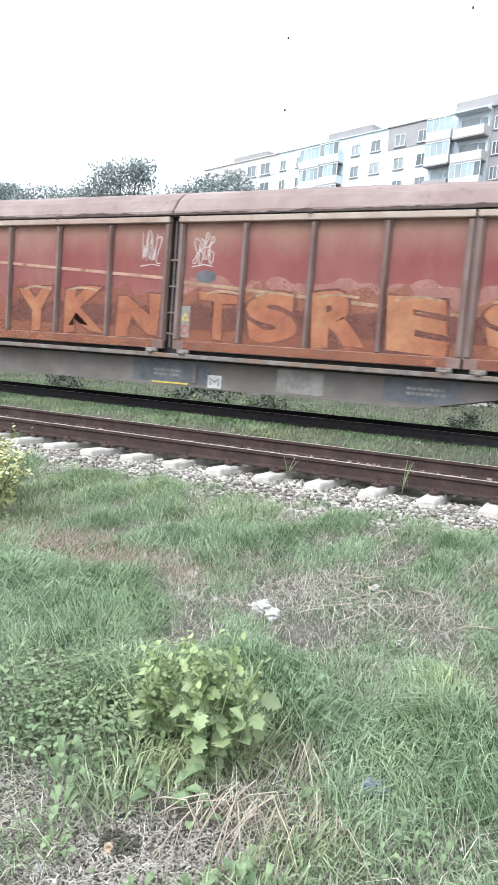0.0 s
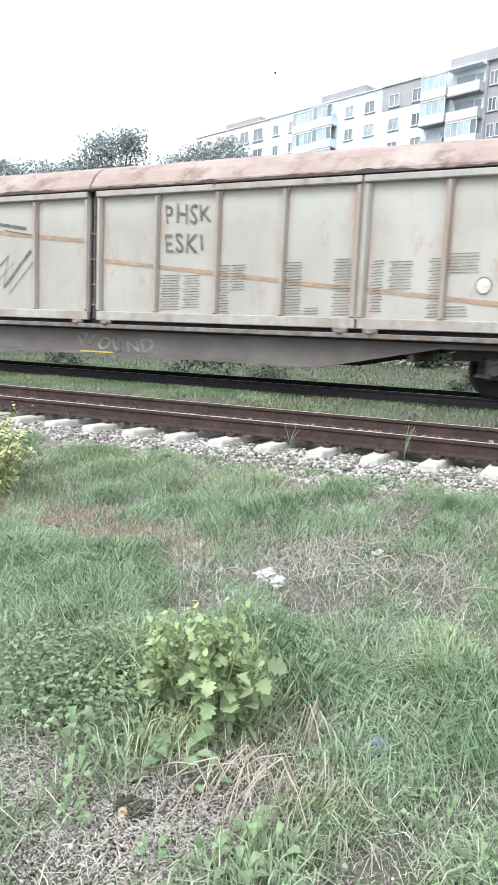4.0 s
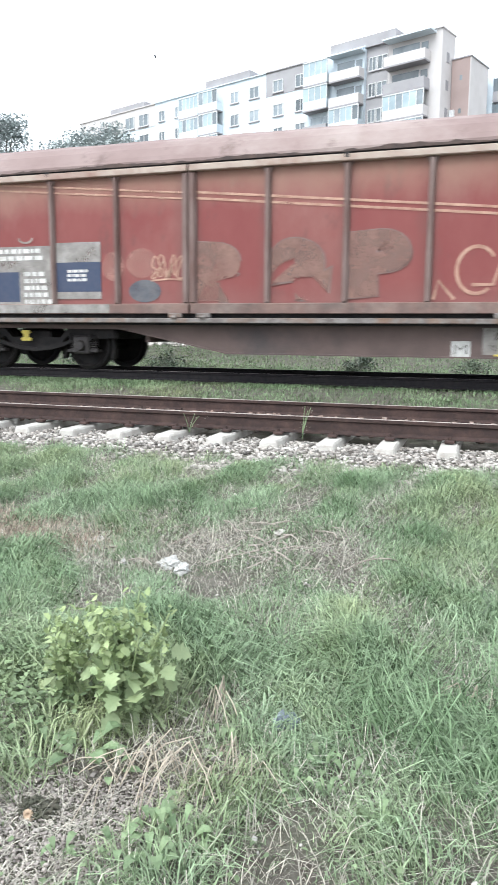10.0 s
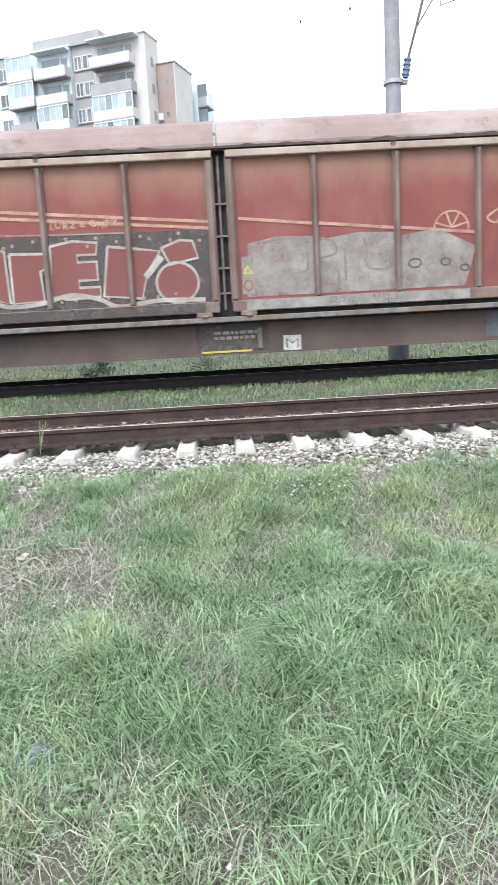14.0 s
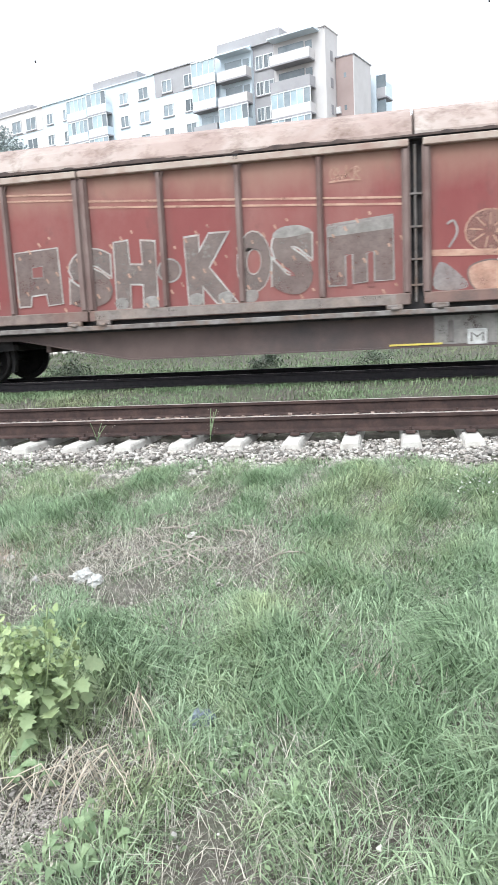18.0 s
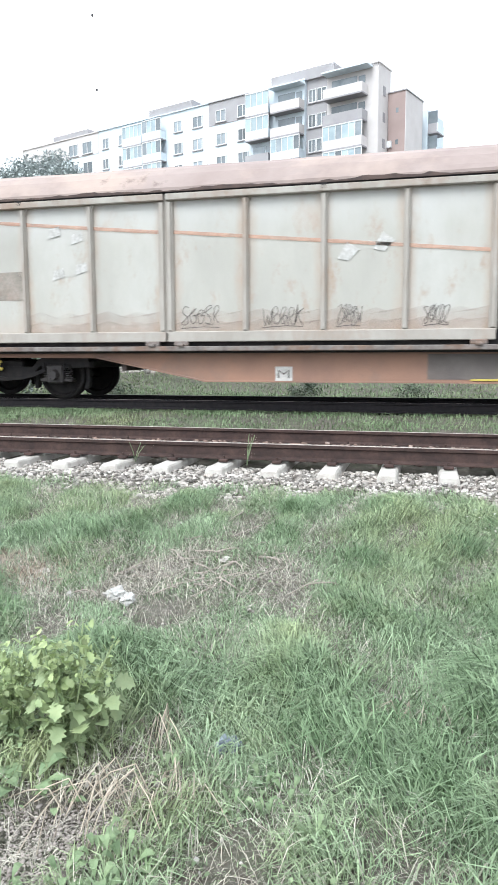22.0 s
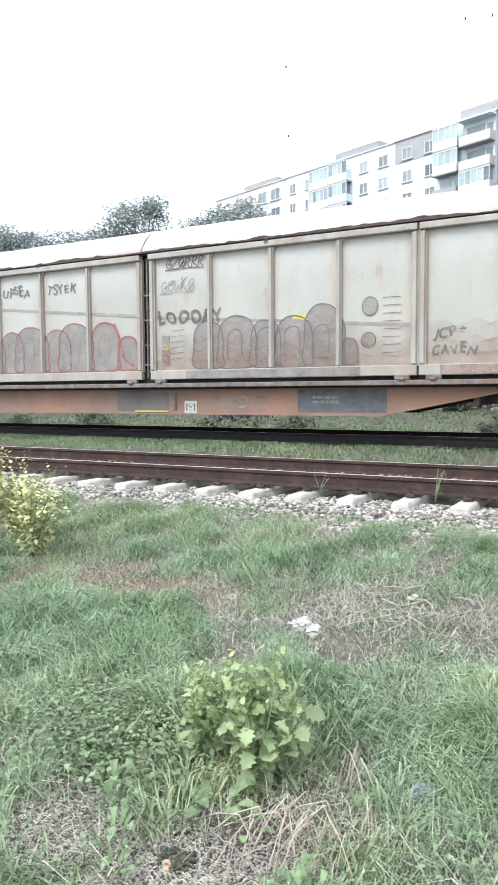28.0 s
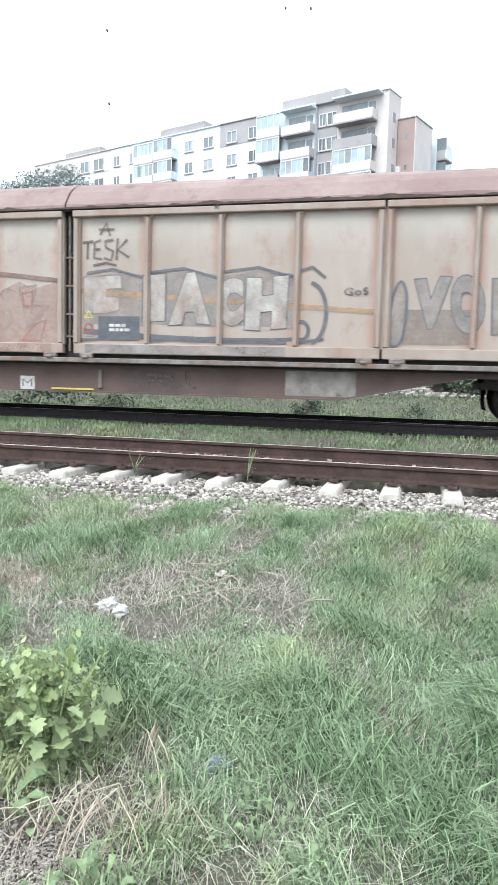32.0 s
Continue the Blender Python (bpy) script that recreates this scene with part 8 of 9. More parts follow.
pr(w, 0, 0.05, 0.05, 0.6, 0.42, M["beige"], "rusty beige patch", lift=0.003)
holder(w, 0, 0.66, 0.06)
bars(w, *G(0, 0.35, 0.72), 0.42, 2, 0.06, M["white"])
pr(w, 1, 0.0, 0.0, 1.0, 0.48, M["slate"], "slate-grey repainted lower panel")
bars(w, *G(1, 0.1, 0.42), 0.6, 2, 0.09, M["white"])
bars(w, *G(1, 0.1, 0.28), 0.55, 3, 0.08, M["white"])
bars(w, *G(1, 0.68, 0.14), 0.3, 2, 0.06, M["white"])
pr(w, 2, 0.0, 0.1, 1.0, 0.33, M["slate"])
pr(w, 3, 0.0, 0.1, 1.0, 0.38, M["slate"])
bars(w, *G(2, 0.12, 0.3), 0.4, 2, 0.08, M["grey_paint"])
lettering(w, "G", *G(3, 0.78, 0.42), 0.3, M["tape"])
stripe(w, 1, 0.95, 3, 0.8, M["tape"], 0.04, twin=True)
stripe(w, 4, 0.74, 7, 0.52, M["tape"], 0.05, twin=True)
for i in range(4, 8):
    pr(w, i, 0.0, 0.0, 1.0, 0.52, M["charcoal"], "charcoal graffiti ground", "painted_patch", -0.003)
    spray(w, [oval(*G(i, (0.13 + 0.37 * k) % 1, 0.47 + 0.03 * math.sin(5 * k + i)), 0.018, 0.018, 6) for k in range(5)] + [oval(*G(i, (0.3 + 0.41 * k) % 1, 0.06 + 0.03 * math.sin(3 * k)), 0.016, 0.016, 6) for k in range(4)], 0.02, M["tape"], "", 0.0, "paint_dots")["kind"] = "stuff"
for pts in ([(4.06, 0.35), (4.3, 0.43), (4.82, 0.5), (5.0, 0.13), (4.52, 0.03), (4.3, 0.15)], [(5.03, 0.5), (5.5, 0.43), (5.52, 0.06), (5.3, 0.1), (5.0, 0.09)], [(5.56, 0.41), (6.0, 0.4), (6.02, 0.31), (5.93, 0.28), (5.95, 0.07), (5.56, 0.06)], [(6.03, 0.45), (6.32, 0.48), (6.62, 0.46), (6.6, 0.38), (6.36, 0.38), (6.36, 0.33), (6.6, 0.33), (6.6, 0.2), (6.36, 0.2), (6.36, 0.15), (6.62, 0.15), (6.62, 0.08), (6.2, 0.07), (6.0, 0.1)], [(6.75, 0.43), (7.1, 0.4), (7.36, 0.38), (7.18, 0.22), (7.1, 0.05), (6.66, 0.08)], [(7.38, 0.4), (7.62, 0.45), (7.78, 0.44), (7.84, 0.32), (7.48, 0.28)]):
    figure(w, pts, M["red"], M["chalk"], 0.042, False, 0.001, "red block graffiti letter outlined in white")
blob(w, oval(*S(7.56, 0.15), 0.33, 0.31, 22), M["red"], "", 0.003)
spray(w, [oval(*S(7.56, 0.15), 0.34, 0.32, 22)], 0.042, M["chalk"], "", 0.006)
for a, b in (((4.62, 0.35), (4.88, 0.4)), ((4.36, 0.12), (4.68, 0.2)), ((5.2, 0.18), (5.2, 0.36)), ((7.16, 0.2), (7.38, 0.34))):
    line(w, [a, b], 0.1, M["chalk"], 0.007)
line(w, [(4.42, 0.02), (4.6, 0.03), (4.85, 0.1), (5.2, 0.09), (5.5, 0.04), (5.9, 0.05), (6.25, 0.1), (6.6, 0.06), (6.85, 0.0), (7.3, 0.03), (7.9, 0.02)], 0.07, M["chalk"], 0.007)
line(w, [(4.0, 0.56), (5.0, 0.55), (6.0, 0.53), (6.98, 0.52)], 0.022, M["grey_paint"], 0.001)
tag(w, "LORZ & CHIMP", 6, 0.05, 0.57, 0.14, M["tape"], 1.0, 0.0)
for i in (8, 9, 10):
    poly(w, i, ((0.0 if i > 8 else 0.12, 0.02), (0.0 if i > 8 else 0.15, 0.4), (0.5, 0.44), (1.0, 0.43 if i < 10 else 0.3), (1.0 if i < 10 else 0.85, 0.02)), M["grey_paint"], -0.002)
spray(w, [[G(8, 0.05, 0.58), G(8, 0.98, 0.52)], [G(9, 0.02, 0.52), G(9, 0.98, 0.46)], [G(10, 0.02, 0.46), G(10, 0.98, 0.4)]], 0.05, M["tape"])
for run in ([(8.2, 0.36), (8.5, 0.42), (8.85, 0.4), (8.9, 0.2), (8.7, 0.17)], [(9.0, 0.42), (9.2, 0.38), (9.22, 0.3), (9.02, 0.26), (9.24, 0.18), (9.25, 0.05)], [(9.35, 0.1), (9.36, 0.36), (9.55, 0.42), (9.62, 0.34)], [(9.66, 0.4), (9.62, 0.2), (9.9, 0.18), (9.98, 0.3)]):
    line(w, run, 0.035, M["mud"], 0.002)
for u, v, r in ((0.2, 0.2, 0.1), (0.6, 0.2, 0.08), (0.85, 0.15, 0.07)):
    spray(w, [oval(*G(10, u, v), r, r * 0.7)], 0.03, M["charcoal"], "", 0.003)
placard(w, 8, 0.06, 0.04)
spray(w, [oval(*S(10.68, 0.44), 0.28, 0.26, 18, -0.4, 3.6)] + [[S(10.68, 0.44), S(10.68 + 0.21 * math.cos(a), 0.44 + 0.11 * math.sin(a))] for a in (0.3, 1.1, 1.9, 2.8)], 0.03, M["tape"])
line(w, [(11.1, 0.5), (11.28, 0.56), (11.22, 0.46), (11.1, 0.5)], 0.035, M["tape"])
line(w, [(11.35, 0.35), (11.55, 0.5), (11.6, 0.35), (11.45, 0.3), (11.35, 0.35)], 0.035, M["tape"])
poly(w, 11, ((0.3, 0.02), (0.35, 0.3), (0.6, 0.3), (0.65, 0.52), (0.98, 0.52), (0.98, 0.02)), M["charcoal"], -0.002)
for i in (12, 13, 14):
    poly(w, i, ((0.02, 0.05), (0.02, 0.55), (0.5, 0.55), (0.98, 0.5), (0.98, 0.05)), M["charcoal"], -0.003)
for ch, p0, v0, p1, v1 in (("H", 12.06, 0.06, 12.9, 0.5), ("E", 13.05, 0.06, 13.9, 0.5), ("N", 14.05, 0.06, 14.9, 0.48)):
    letter(w, ch, p0, v0, p1, v1, M["ash"], M["grey_paint"], 0.018, 0.06)
scribble(w, 13, 0.1, 0.6, 1.0, 0.3, 5, M["tape"], 33, 0.03)
pr(w, 15, 0.1, 0.05, 0.6, 0.42, M["pink"])
scribble(w, 15, 0.05, 0.05, 1.0, 0.5, 5, M["orange"], 34, 0.05)
girder_patch(w, -0.5, 0.7, M["charcoal"])
girder_patch(w, 4.4, 5.2, M["slate"])
girder_marks(w, -0.2, 0.75, 0.7, 2, 0.05, M["grey_paint"])

# red-brown wagon with teal patch and dripped letters
w = W[5]
pr(w, 0, 0.0, 0.58, 1.0, 0.98, M["beige"], "beige repainted patch", lift=-0.001)
spray(w, [[G(0, 0.05, 0.78), G(0, 0.5, 0.86), G(0, 0.95, 0.78)], [G(0, 0.05, 0.62), G(0, 0.95, 0.64)]], 0.06, M["charcoal"], "", 0.001)
pr(w, 0, 0.05, 0.04, 0.55, 0.38, M["teal"], "teal painted square")
pr(w, 0, 0.58, 0.04, 0.98, 0.35, M["beige"])
holder(w, 0, 0.6, 0.04)
tag(w, "ACKERS", 0, 0.16, 0.42, 0.17, M["white"], 1.05, 0.05, "white sprayed word", 0.006)
tag(w, "ARIER", 0, 0.1, -0.06, 0.2, M["tape"], 1.2, 0.05, "", 0.008)
pr(w, 1, 0.0, 0.0, 1.0, 0.6, M["beige"], "pale repainted lower panel")
pr(w, 1, 0.02, 0.02, 0.45, 0.27, M["navy"], lift=0.003)
bars(w, *G(1, 0.5, 0.26), 0.5, 3, 0.06, M["white"])
bars(w, *G(1, 0.35, 0.5), 0.4, 2, 0.06, M["grey_paint"])
pr(w, 2, 0.02, 0.04, 0.78, 0.42, M["slate"], "grey painted rectangle with a pale outline")
bars(w, *G(2, 0.25, 0.25), 0.5, 2, 0.05, M["white"])
spray(w, [[G(2, 0.05, 0.46), G(2, 0.78, 0.48), G(2, 0.8, 0.05)]], 0.025, M["tape"])
stripe(w, 0, 0.98, 3, 0.84, M["tape"], 0.03, twin=True)
stripe(w, 4, 0.78, 7, 0.62, M["tape"], 0.035, twin=True)
figure(w, [(3.06, 0.06), (3.06, 0.48), (3.7, 0.5), (3.72, 0.07), (3.5, 0.06), (3.48, 0.15), (3.26, 0.14), (3.24, 0.06)], M["ash"], M["chalk"], 0.032, False, 0.0, "dark letter with a pale outline")
figure(w, [(3.3, 0.28), (3.3, 0.36), (3.46, 0.37), (3.46, 0.28)], M["red"], M["grey_paint"], 0.022, False, 0.004)
for ch, p0, v0, p1, v1 in (("S", 3.84, 0.02, 4.28, 0.46), ("H", 4.33, 0.0, 4.9, 0.5), ("K", 5.28, 0.0, 5.93, 0.51), ("O", 5.96, 0.07, 6.36, 0.5), ("S", 6.38, 0.04, 6.92, 0.52)):
    letter(w, ch, p0, v0, p1, v1, M["ash"], M["chalk"], 0.022, 0.07, 0.0, 0.7, "dark letter with a pale outline")
for a in (4.3, 4.72, 5.3, 5.7, 6.0):
    figure(w, [(a, 0.02), (a, 0.07), (a + 0.1, 0.09), (a + 0.18, 0.07), (a + 0.17, 0.02), (a + 0.08, -0.01)], M["grey_paint"], None, 0.02, True, 0.006)
figure(w, [(6.4, 0.46), (6.5, 0.52), (6.75, 0.53), (6.9, 0.48), (6.6, 0.45)], M["grey_paint"], None, 0.02, True, 0.006)
poly(w, 7, ((0.06, 0.08), (0.06, 0.48), (0.88, 0.52), (0.88, 0.1)), M["ash"])
pr(w, 7, 0.28, 0.06, 0.37, 0.3, M["red"], "", "painted_patch", 0.003)
pr(w, 7, 0.55, 0.06, 0.64, 0.31, M["red"], "", "painted_patch", 0.003)
spray(w, [[G(7, u, v) for u, v in ((0.06, 0.08), (0.06, 0.5), (0.88, 0.54), (0.88, 0.1), (0.64, 0.1), (0.64, 0.31), (0.55, 0.3), (0.55, 0.1), (0.37, 0.09), (0.37, 0.3), (0.28, 0.29), (0.28, 0.08), (0.06, 0.08))]], 0.028, M["grey_paint"], "", 0.006)
poly(w, 7, ((0.06, 0.43), (0.06, 0.52), (0.88, 0.56), (0.88, 0.46)), M["grey_paint"], 0.004)
blob(w, oval(*G(5, 0.04, 0.27), 0.2, 0.19), M["ash"])
spray(w, [oval(*G(5, 0.04, 0.27), 0.2, 0.19)], 0.03, M["grey_paint"], "", 0.003)
for i in range(3, 8):
    spray(w, [oval(*G(i, (0.07 + 0.23 * k) % 1, (0.1 + 0.37 * k) % 0.6), 0.012, 0.012, 5) for k in range(34)], 0.018, M["tape"], "", 0.006, "paint_dots")["kind"] = "stuff"
scribble(w, 7, 0.1, 0.82, 0.5, 0.2, 4, M["tape"], 41, 0.025)
blob(w, oval(*G(8, 0.7, 0.4), 0.36, 0.32), M["clay"], "", -0.002)
spray(w, [oval(*G(8, 0.7, 0.4), 0.36, 0.32)] + [[G(8, 0.7 + 0.08 * math.cos(a), 0.4 + 0.04 * math.sin(a)), G(8, 0.7 + 0.24 * math.cos(a), 0.4 + 0.12 * math.sin(a))] for a in np.linspace(0, 6, 9)], 0.025, M["tape"], "", 0.002)
figure(w, [(8.45, 0.14), (8.7, 0.2), (9.0, 0.16), (9.4, 0.14), (9.35, 0.04), (9.2, -0.02), (8.6, -0.02)], M["tape"], M["ash"], 0.025, True)
line(w, [(8.8, 0.2), (8.98, 0.22), (9.0, 0.16), (8.85, 0.14)], 0.03, M["white"], 0.004)
line(w, [(8.22, 0.3), (8.32, 0.4), (8.28, 0.48), (8.2, 0.46)], 0.035, M["grey_paint"], 0.003)
figure(w, [(8.05, 0.02), (8.1, 0.2), (8.3, 0.14), (8.45, 0.02)], M["dove"], None, 0.02, True)
stripe(w, 8, 0.27, 11, 0.16, M["tape"], 0.1)
for i, u, v in ((9, 0.4, 0.32), (10, 0.2, 0.28)):
    spray(w, [oval(*G(i, u, v), 0.1, 0.1), [G(i, u + 0.1, v), G(i, u + 0.2, v - 0.06)]], 0.04, M["beige"])
blob(w, oval(*G(9, 0.5, 0.38), 0.55, 0.3), M["ash"], "", -0.003)
scribble(w, 11, 0.08, 0.05, 0.35, 0.6, 6, M["tape"], 44, 0.03)
pr(w, 11, 0.42, 0.08, 0.97, 0.44, M["teal"], "teal painted square")
line(w, [(11.43, 0.43), (11.6, 0.46), (11.95, 0.44)], 0.03, M["white"], 0.004)
scribble(w, 12, 0.1, 0.6, 1.0, 0.35, 6, M["tape"], 45, 0.025)
poly(w, 12, ((0.05, 0.05), (0.05, 0.4), (0.3, 0.48), (0.75, 0.46), (0.92, 0.25), (0.8, 0.05)), M["grey_paint"])
pr(w, 12, 0.45, 0.12, 0.85, 0.34, M["charcoal"], lift=0.003)
placard(w, 12, 0.2, 0.06)
stripe(w, 12, 0.5, 15, 0.38, M["amber"], 0.06)
for i, a, b in ((13, 0.45, 0.98), (14, 0.02, 0.98), (15, 0.02, 0.95)):
    cloud(w, i, a, b, 0.02, 0.52, M["clay"], -0.001, 2)
    pr(w, i, 0.02 if i > 13 else 0.3, 0.0, 0.98, 0.08, M["grey_paint"], "", "paint_band", -0.002)
for ch, p0, v0, p1, v1 in (("A", 13.45, 0.0, 14.42, 0.48), ("C", 14.52, 0.02, 15.12, 0.54), ("E", 15.2, 0.02, 15.97, 0.52)):
    letter(w, ch, p0, v0, p1, v1, M["tape"], M["charcoal"], 0.018, 0.09, 0.12, 1.5, "faded orange-beige letter with dark outline")
line(w, [(13.45, 0.42), (14.0, 0.46), (14.3, 0.5), (14.4, 0.3)], 0.025, M["charcoal"], 0.006)
line(w, [(15.02, 0.52), (15.4, 0.58), (15.9, 0.6)], 0.025, M["charcoal"], 0.006)
blob(w, oval(*S(14.5, 0.53), 0.22, 0.1), M["rose"], "", 0.0)
for i, a, b in ((13, 0.6, 0.95), (14, 0.05, 0.3), (14, 0.5, 0.95), (15, 0.1, 0.8)):
    spray(w, [[G(i, a + 0.03 * (k % 3), 0.1 + 0.04 * k), G(i, b - 0.05 * (k % 2), 0.12 + 0.04 * k)] for k in range(8)], 0.014, M["amber"], "", 0.006)
blob(w, oval(*G(15, 0.3, 0.44), 0.08, 0.09), M["aqua"], "", 0.008)
for x0, x1 in ((0.3, 1.5), (2.6, 3.4), (3.55, 4.3), (4.5, 5.0)):
    girder_patch(w, x0, x1, M["grey_paint"], 0.4, 0.86)
girder_marks(w, 3.7, 0.66, 0.4, 1, 0.09, M["charcoal"])

# cream wagon with rusty girder
w = W[6]
pr(w, 0, 0.0, 0.0, 1.0, 0.98, M["grey_paint"], "grey repainted end panel", lift=-0.002)
pr(w, 0, 0.2, 0.6, 0.8, 0.84, M["charcoal"], "dark painted rectangle")
bars(w, *G(0, 0.32, 0.76), 0.5, 4, 0.045, M["grey_paint"])
holder(w, 0, 0.62, 0.02)
pr(w, 1, 0.02, 0.02, 0.38, 0.26, M["slate"])
pr(w, 1, 0.0, 0.27, 1.0, 0.5, M["beige"], lift=-0.002)
stripe(w, 1, 0.93, 7, 0.54, M["tape"], 0.06)
stripe(w, 8, 0.22, 11, 0.05, M["amber"], 0.08)
stripe(w, 12, 0.52, 15, 0.32, M["tape"], 0.06)
for u, v in ((0.35, 0.75), (0.7, 0.7), (0.4, 0.42), (0.75, 0.46)):
    poly(w, 2, ((u, v), (u + 0.2, v + 0.03), (u + 0.18, v + 0.1), (u + 0.03, v + 0.08)), M["paper"])
for i, u, v in ((6, 0.15, 0.52), (6, 0.6, 0.58)):
    poly(w, i, ((u, v), (u + 0.15, v - 0.02), (u + 0.28, v + 0.06), (u + 0.12, v + 0.12)), M["paper"])
for i, u, wd, s in ((4, 0.1, 0.7, 51), (5, 0.2, 0.7, 52), (6, 0.15, 0.4, 53), (7, 0.2, 0.4, 54), (10, 0.2, 0.75, 55), (12, 0.3, 0.5, 56), (13, 0.2, 0.6, 57), (14, 0.2, 0.8, 58)):
    scribble(w, i, u, 0.04 if i < 10 else 0.1, wd, 0.3, 5, M["charcoal"], s, 0.014)
pr(w, 11, 0.4, 0.02, 0.92, 0.42, M["fawn"], "rusty brown painted square")
poly(w, 12, ((0.5, 0.62), (0.65, 0.7), (0.8, 0.66), (0.68, 0.58)), M["paper"])
placard(w, 12, 0.1, 0.05)
for i in range(2, 16):
    for v in (0.06, 0.14):
        poly(w, i, ((0.0, 0.0), (0.0, v), (0.2, v + 0.03), (0.4, v - 0.02), (0.65, v + 0.02), (0.85, v - 0.01), (1.0, v + 0.02), (1.0, 0.0)), M["wash"], -0.001 - 0.01 * v)
spray(w, [[G(9, 0.6, 0.72), G(9, 0.85, 0.73)], [G(14, 0.05, 0.64), G(14, 0.4, 0.65)], [G(14, 0.05, 0.42), G(14, 0.45, 0.43)]], 0.012, M["charcoal"])
girder_patch(w, -1.1, 1.0, M["girder_grey"])
girder_patch(w, 3.3, 4.5, M["grey_paint"])

# chalky cream wagon with white roof
w = W[7]
pr(w, 0, 0.0, 0.42, 1.0, 0.98, M["grey_paint"], "grey repainted end panel", lift=-0.001)
pr(w, 0, 0.04, 0.42, 0.98, 0.7, M["navy"], "navy painted rectangle", lift=0.002)
bars(w, *G(0, 0.3, 0.6), 0.5, 3, 0.06, M["white"])
holder(w, 0, 0.62, 0.04)
pr(w, 0, 0.0, 0.0, 0.6, 0.4, M["tan_post"], "faded brown patch", lift=-0.002)
pr(w, 1, 0.0, 0.0, 1.0, 0.58, M["grey_paint"], "grey repainted lower panel")
pr(w, 1, 0.02, 0.0, 0.38, 0.25, M["slate"], lift=0.003)
bars(w, *G(1, 0.1, 0.4), 0.55, 2, 0.07, M["white"])
bars(w, *G(1, 0.42, 0.25), 0.6, 3, 0.09, M["white"])
bars(w, *G(1, 0.6, 0.36), 0.45, 1, 0.1, M["white"])
stripe(w, 1, 0.92, 3, 0.8, M["tape"], 0.06)
stripe(w, 4, 0.72, 7, 0.5, M["grey_paint"], 0.06)
stripe(w, 8, 0.48, 11, 0.3, M["beige"], 0.06)
lobes(w, [(1.98, 2.3, 0.38), (2.1, 2.42, 0.24), (2.3, 3.1, 0.5), (2.95, 3.75, 0.46), (3.6, 4.0, 0.34)], M["dove"], M["rose"], 0.075, -0.004)
lobes(w, [(4.02, 4.75, 0.42), (4.55, 5.1, 0.36), (5.0, 5.55, 0.42), (5.36, 6.1, 0.46), (6.0, 6.6, 0.42), (6.35, 7.05, 0.47)], M["dove"], M["rose"], 0.035, -0.003)
lobes(w, [(7.02, 7.6, 0.46), (7.58, 7.98, 0.32)], M["dove"], M["rose"], 0.05, -0.002)
for q in (2.7, 3.3, 4.3, 4.8, 5.3, 5.7, 6.25, 6.7, 7.3):
    line(w, [(q - 0.1, 0.1), (q - 0.12, 0.28), (q, 0.36), (q + 0.12, 0.28), (q + 0.08, 0.12)], 0.022, M["mud"], 0.006)
line(w, [(7.5, 0.45), (7.62, 0.3), (7.7, 0.12), (7.9, 0.05)], 0.05, M["redline"], 0.006)
for i in (5, 6):
    tag(w, "TSYEK" if i == 6 else "UPSEA", i, 0.08, 0.78, 0.3, M["charcoal"], 0.9, 0.1)
tag(w, "LOOOKY", 8, 0.06, 0.42, 0.36, M["charcoal"], 0.85, 0.1, "black sprayed tag", 0.016)
scribble(w, 8, 0.2, 0.9, 0.9, 0.2, 6, M["charcoal"], 63, 0.022)
scribble(w, 8, 0.1, 0.7, 0.8, 0.25, 5, M["grey_paint"], 64, 0.02)
lobes(w, [(8.72, 9.2, 0.42), (9.12, 9.76, 0.45), (9.68, 10.12, 0.4), (10.05, 10.62, 0.42), (10.5, 11.06, 0.5), (11.0, 11.25, 0.22)], M["dove"], M["slate"], 0.024, -0.002)
for q in (9.4, 9.9, 10.3, 10.75):
    line(w, [(q - 0.12, 0.08), (q - 0.1, 0.3), (q + 0.1, 0.32), (q + 0.12, 0.1)], 0.018, M["slate"], 0.007)
spray(w, [[G(8, 0.3, 0.1 + 0.05 * k), G(8, 0.55, 0.11 + 0.05 * k)] for k in range(6)] + [[G(11, 0.6, 0.1 + 0.06 * k), G(11, 0.85, 0.1 + 0.06 * k)] for k in range(8)], 0.014, M["charcoal"])
blob(w, oval(*G(11, 0.42, 0.46), 0.14, 0.16), M["grey_paint"], "", 0.002)
blob(w, oval(*G(11, 0.4, 0.2), 0.13, 0.13), M["grey_paint"], "", 0.002)
spray(w, [oval(*G(11, 0.42, 0.46), 0.14, 0.16), oval(*G(11, 0.4, 0.2), 0.13, 0.13)], 0.02, M["charcoal"], "", 0.004)
poly(w, 10, ((0.3, 0.4), (0.55, 0.38), (0.5, 0.43), (0.35, 0.43)), M["yellow"], 0.004)
placard(w, 8, 0.12, 0.04)
tag(w, "JCP*", 12, 0.12, 0.2, 0.24, M["charcoal"], 0.95, 0.0)
tag(w, "CAVEN", 12, 0.08, 0.07, 0.22, M["charcoal"], 0.9, 0.0)
tag(w, "SONG", 13, 0.1, 0.72, 0.42, M["grey_paint"], 0.9, 0.2, "", -0.009)
tag(w, "ZRMC", 14, 0.1, 0.74, 0.42, M["grey_paint"], 0.95, 0.2, "", -0.009)
tag(w, "OLGIO", 15, 0.1, 0.8, 0.36, M["grey_paint"], 0.95, 0.2, "", -0.009)

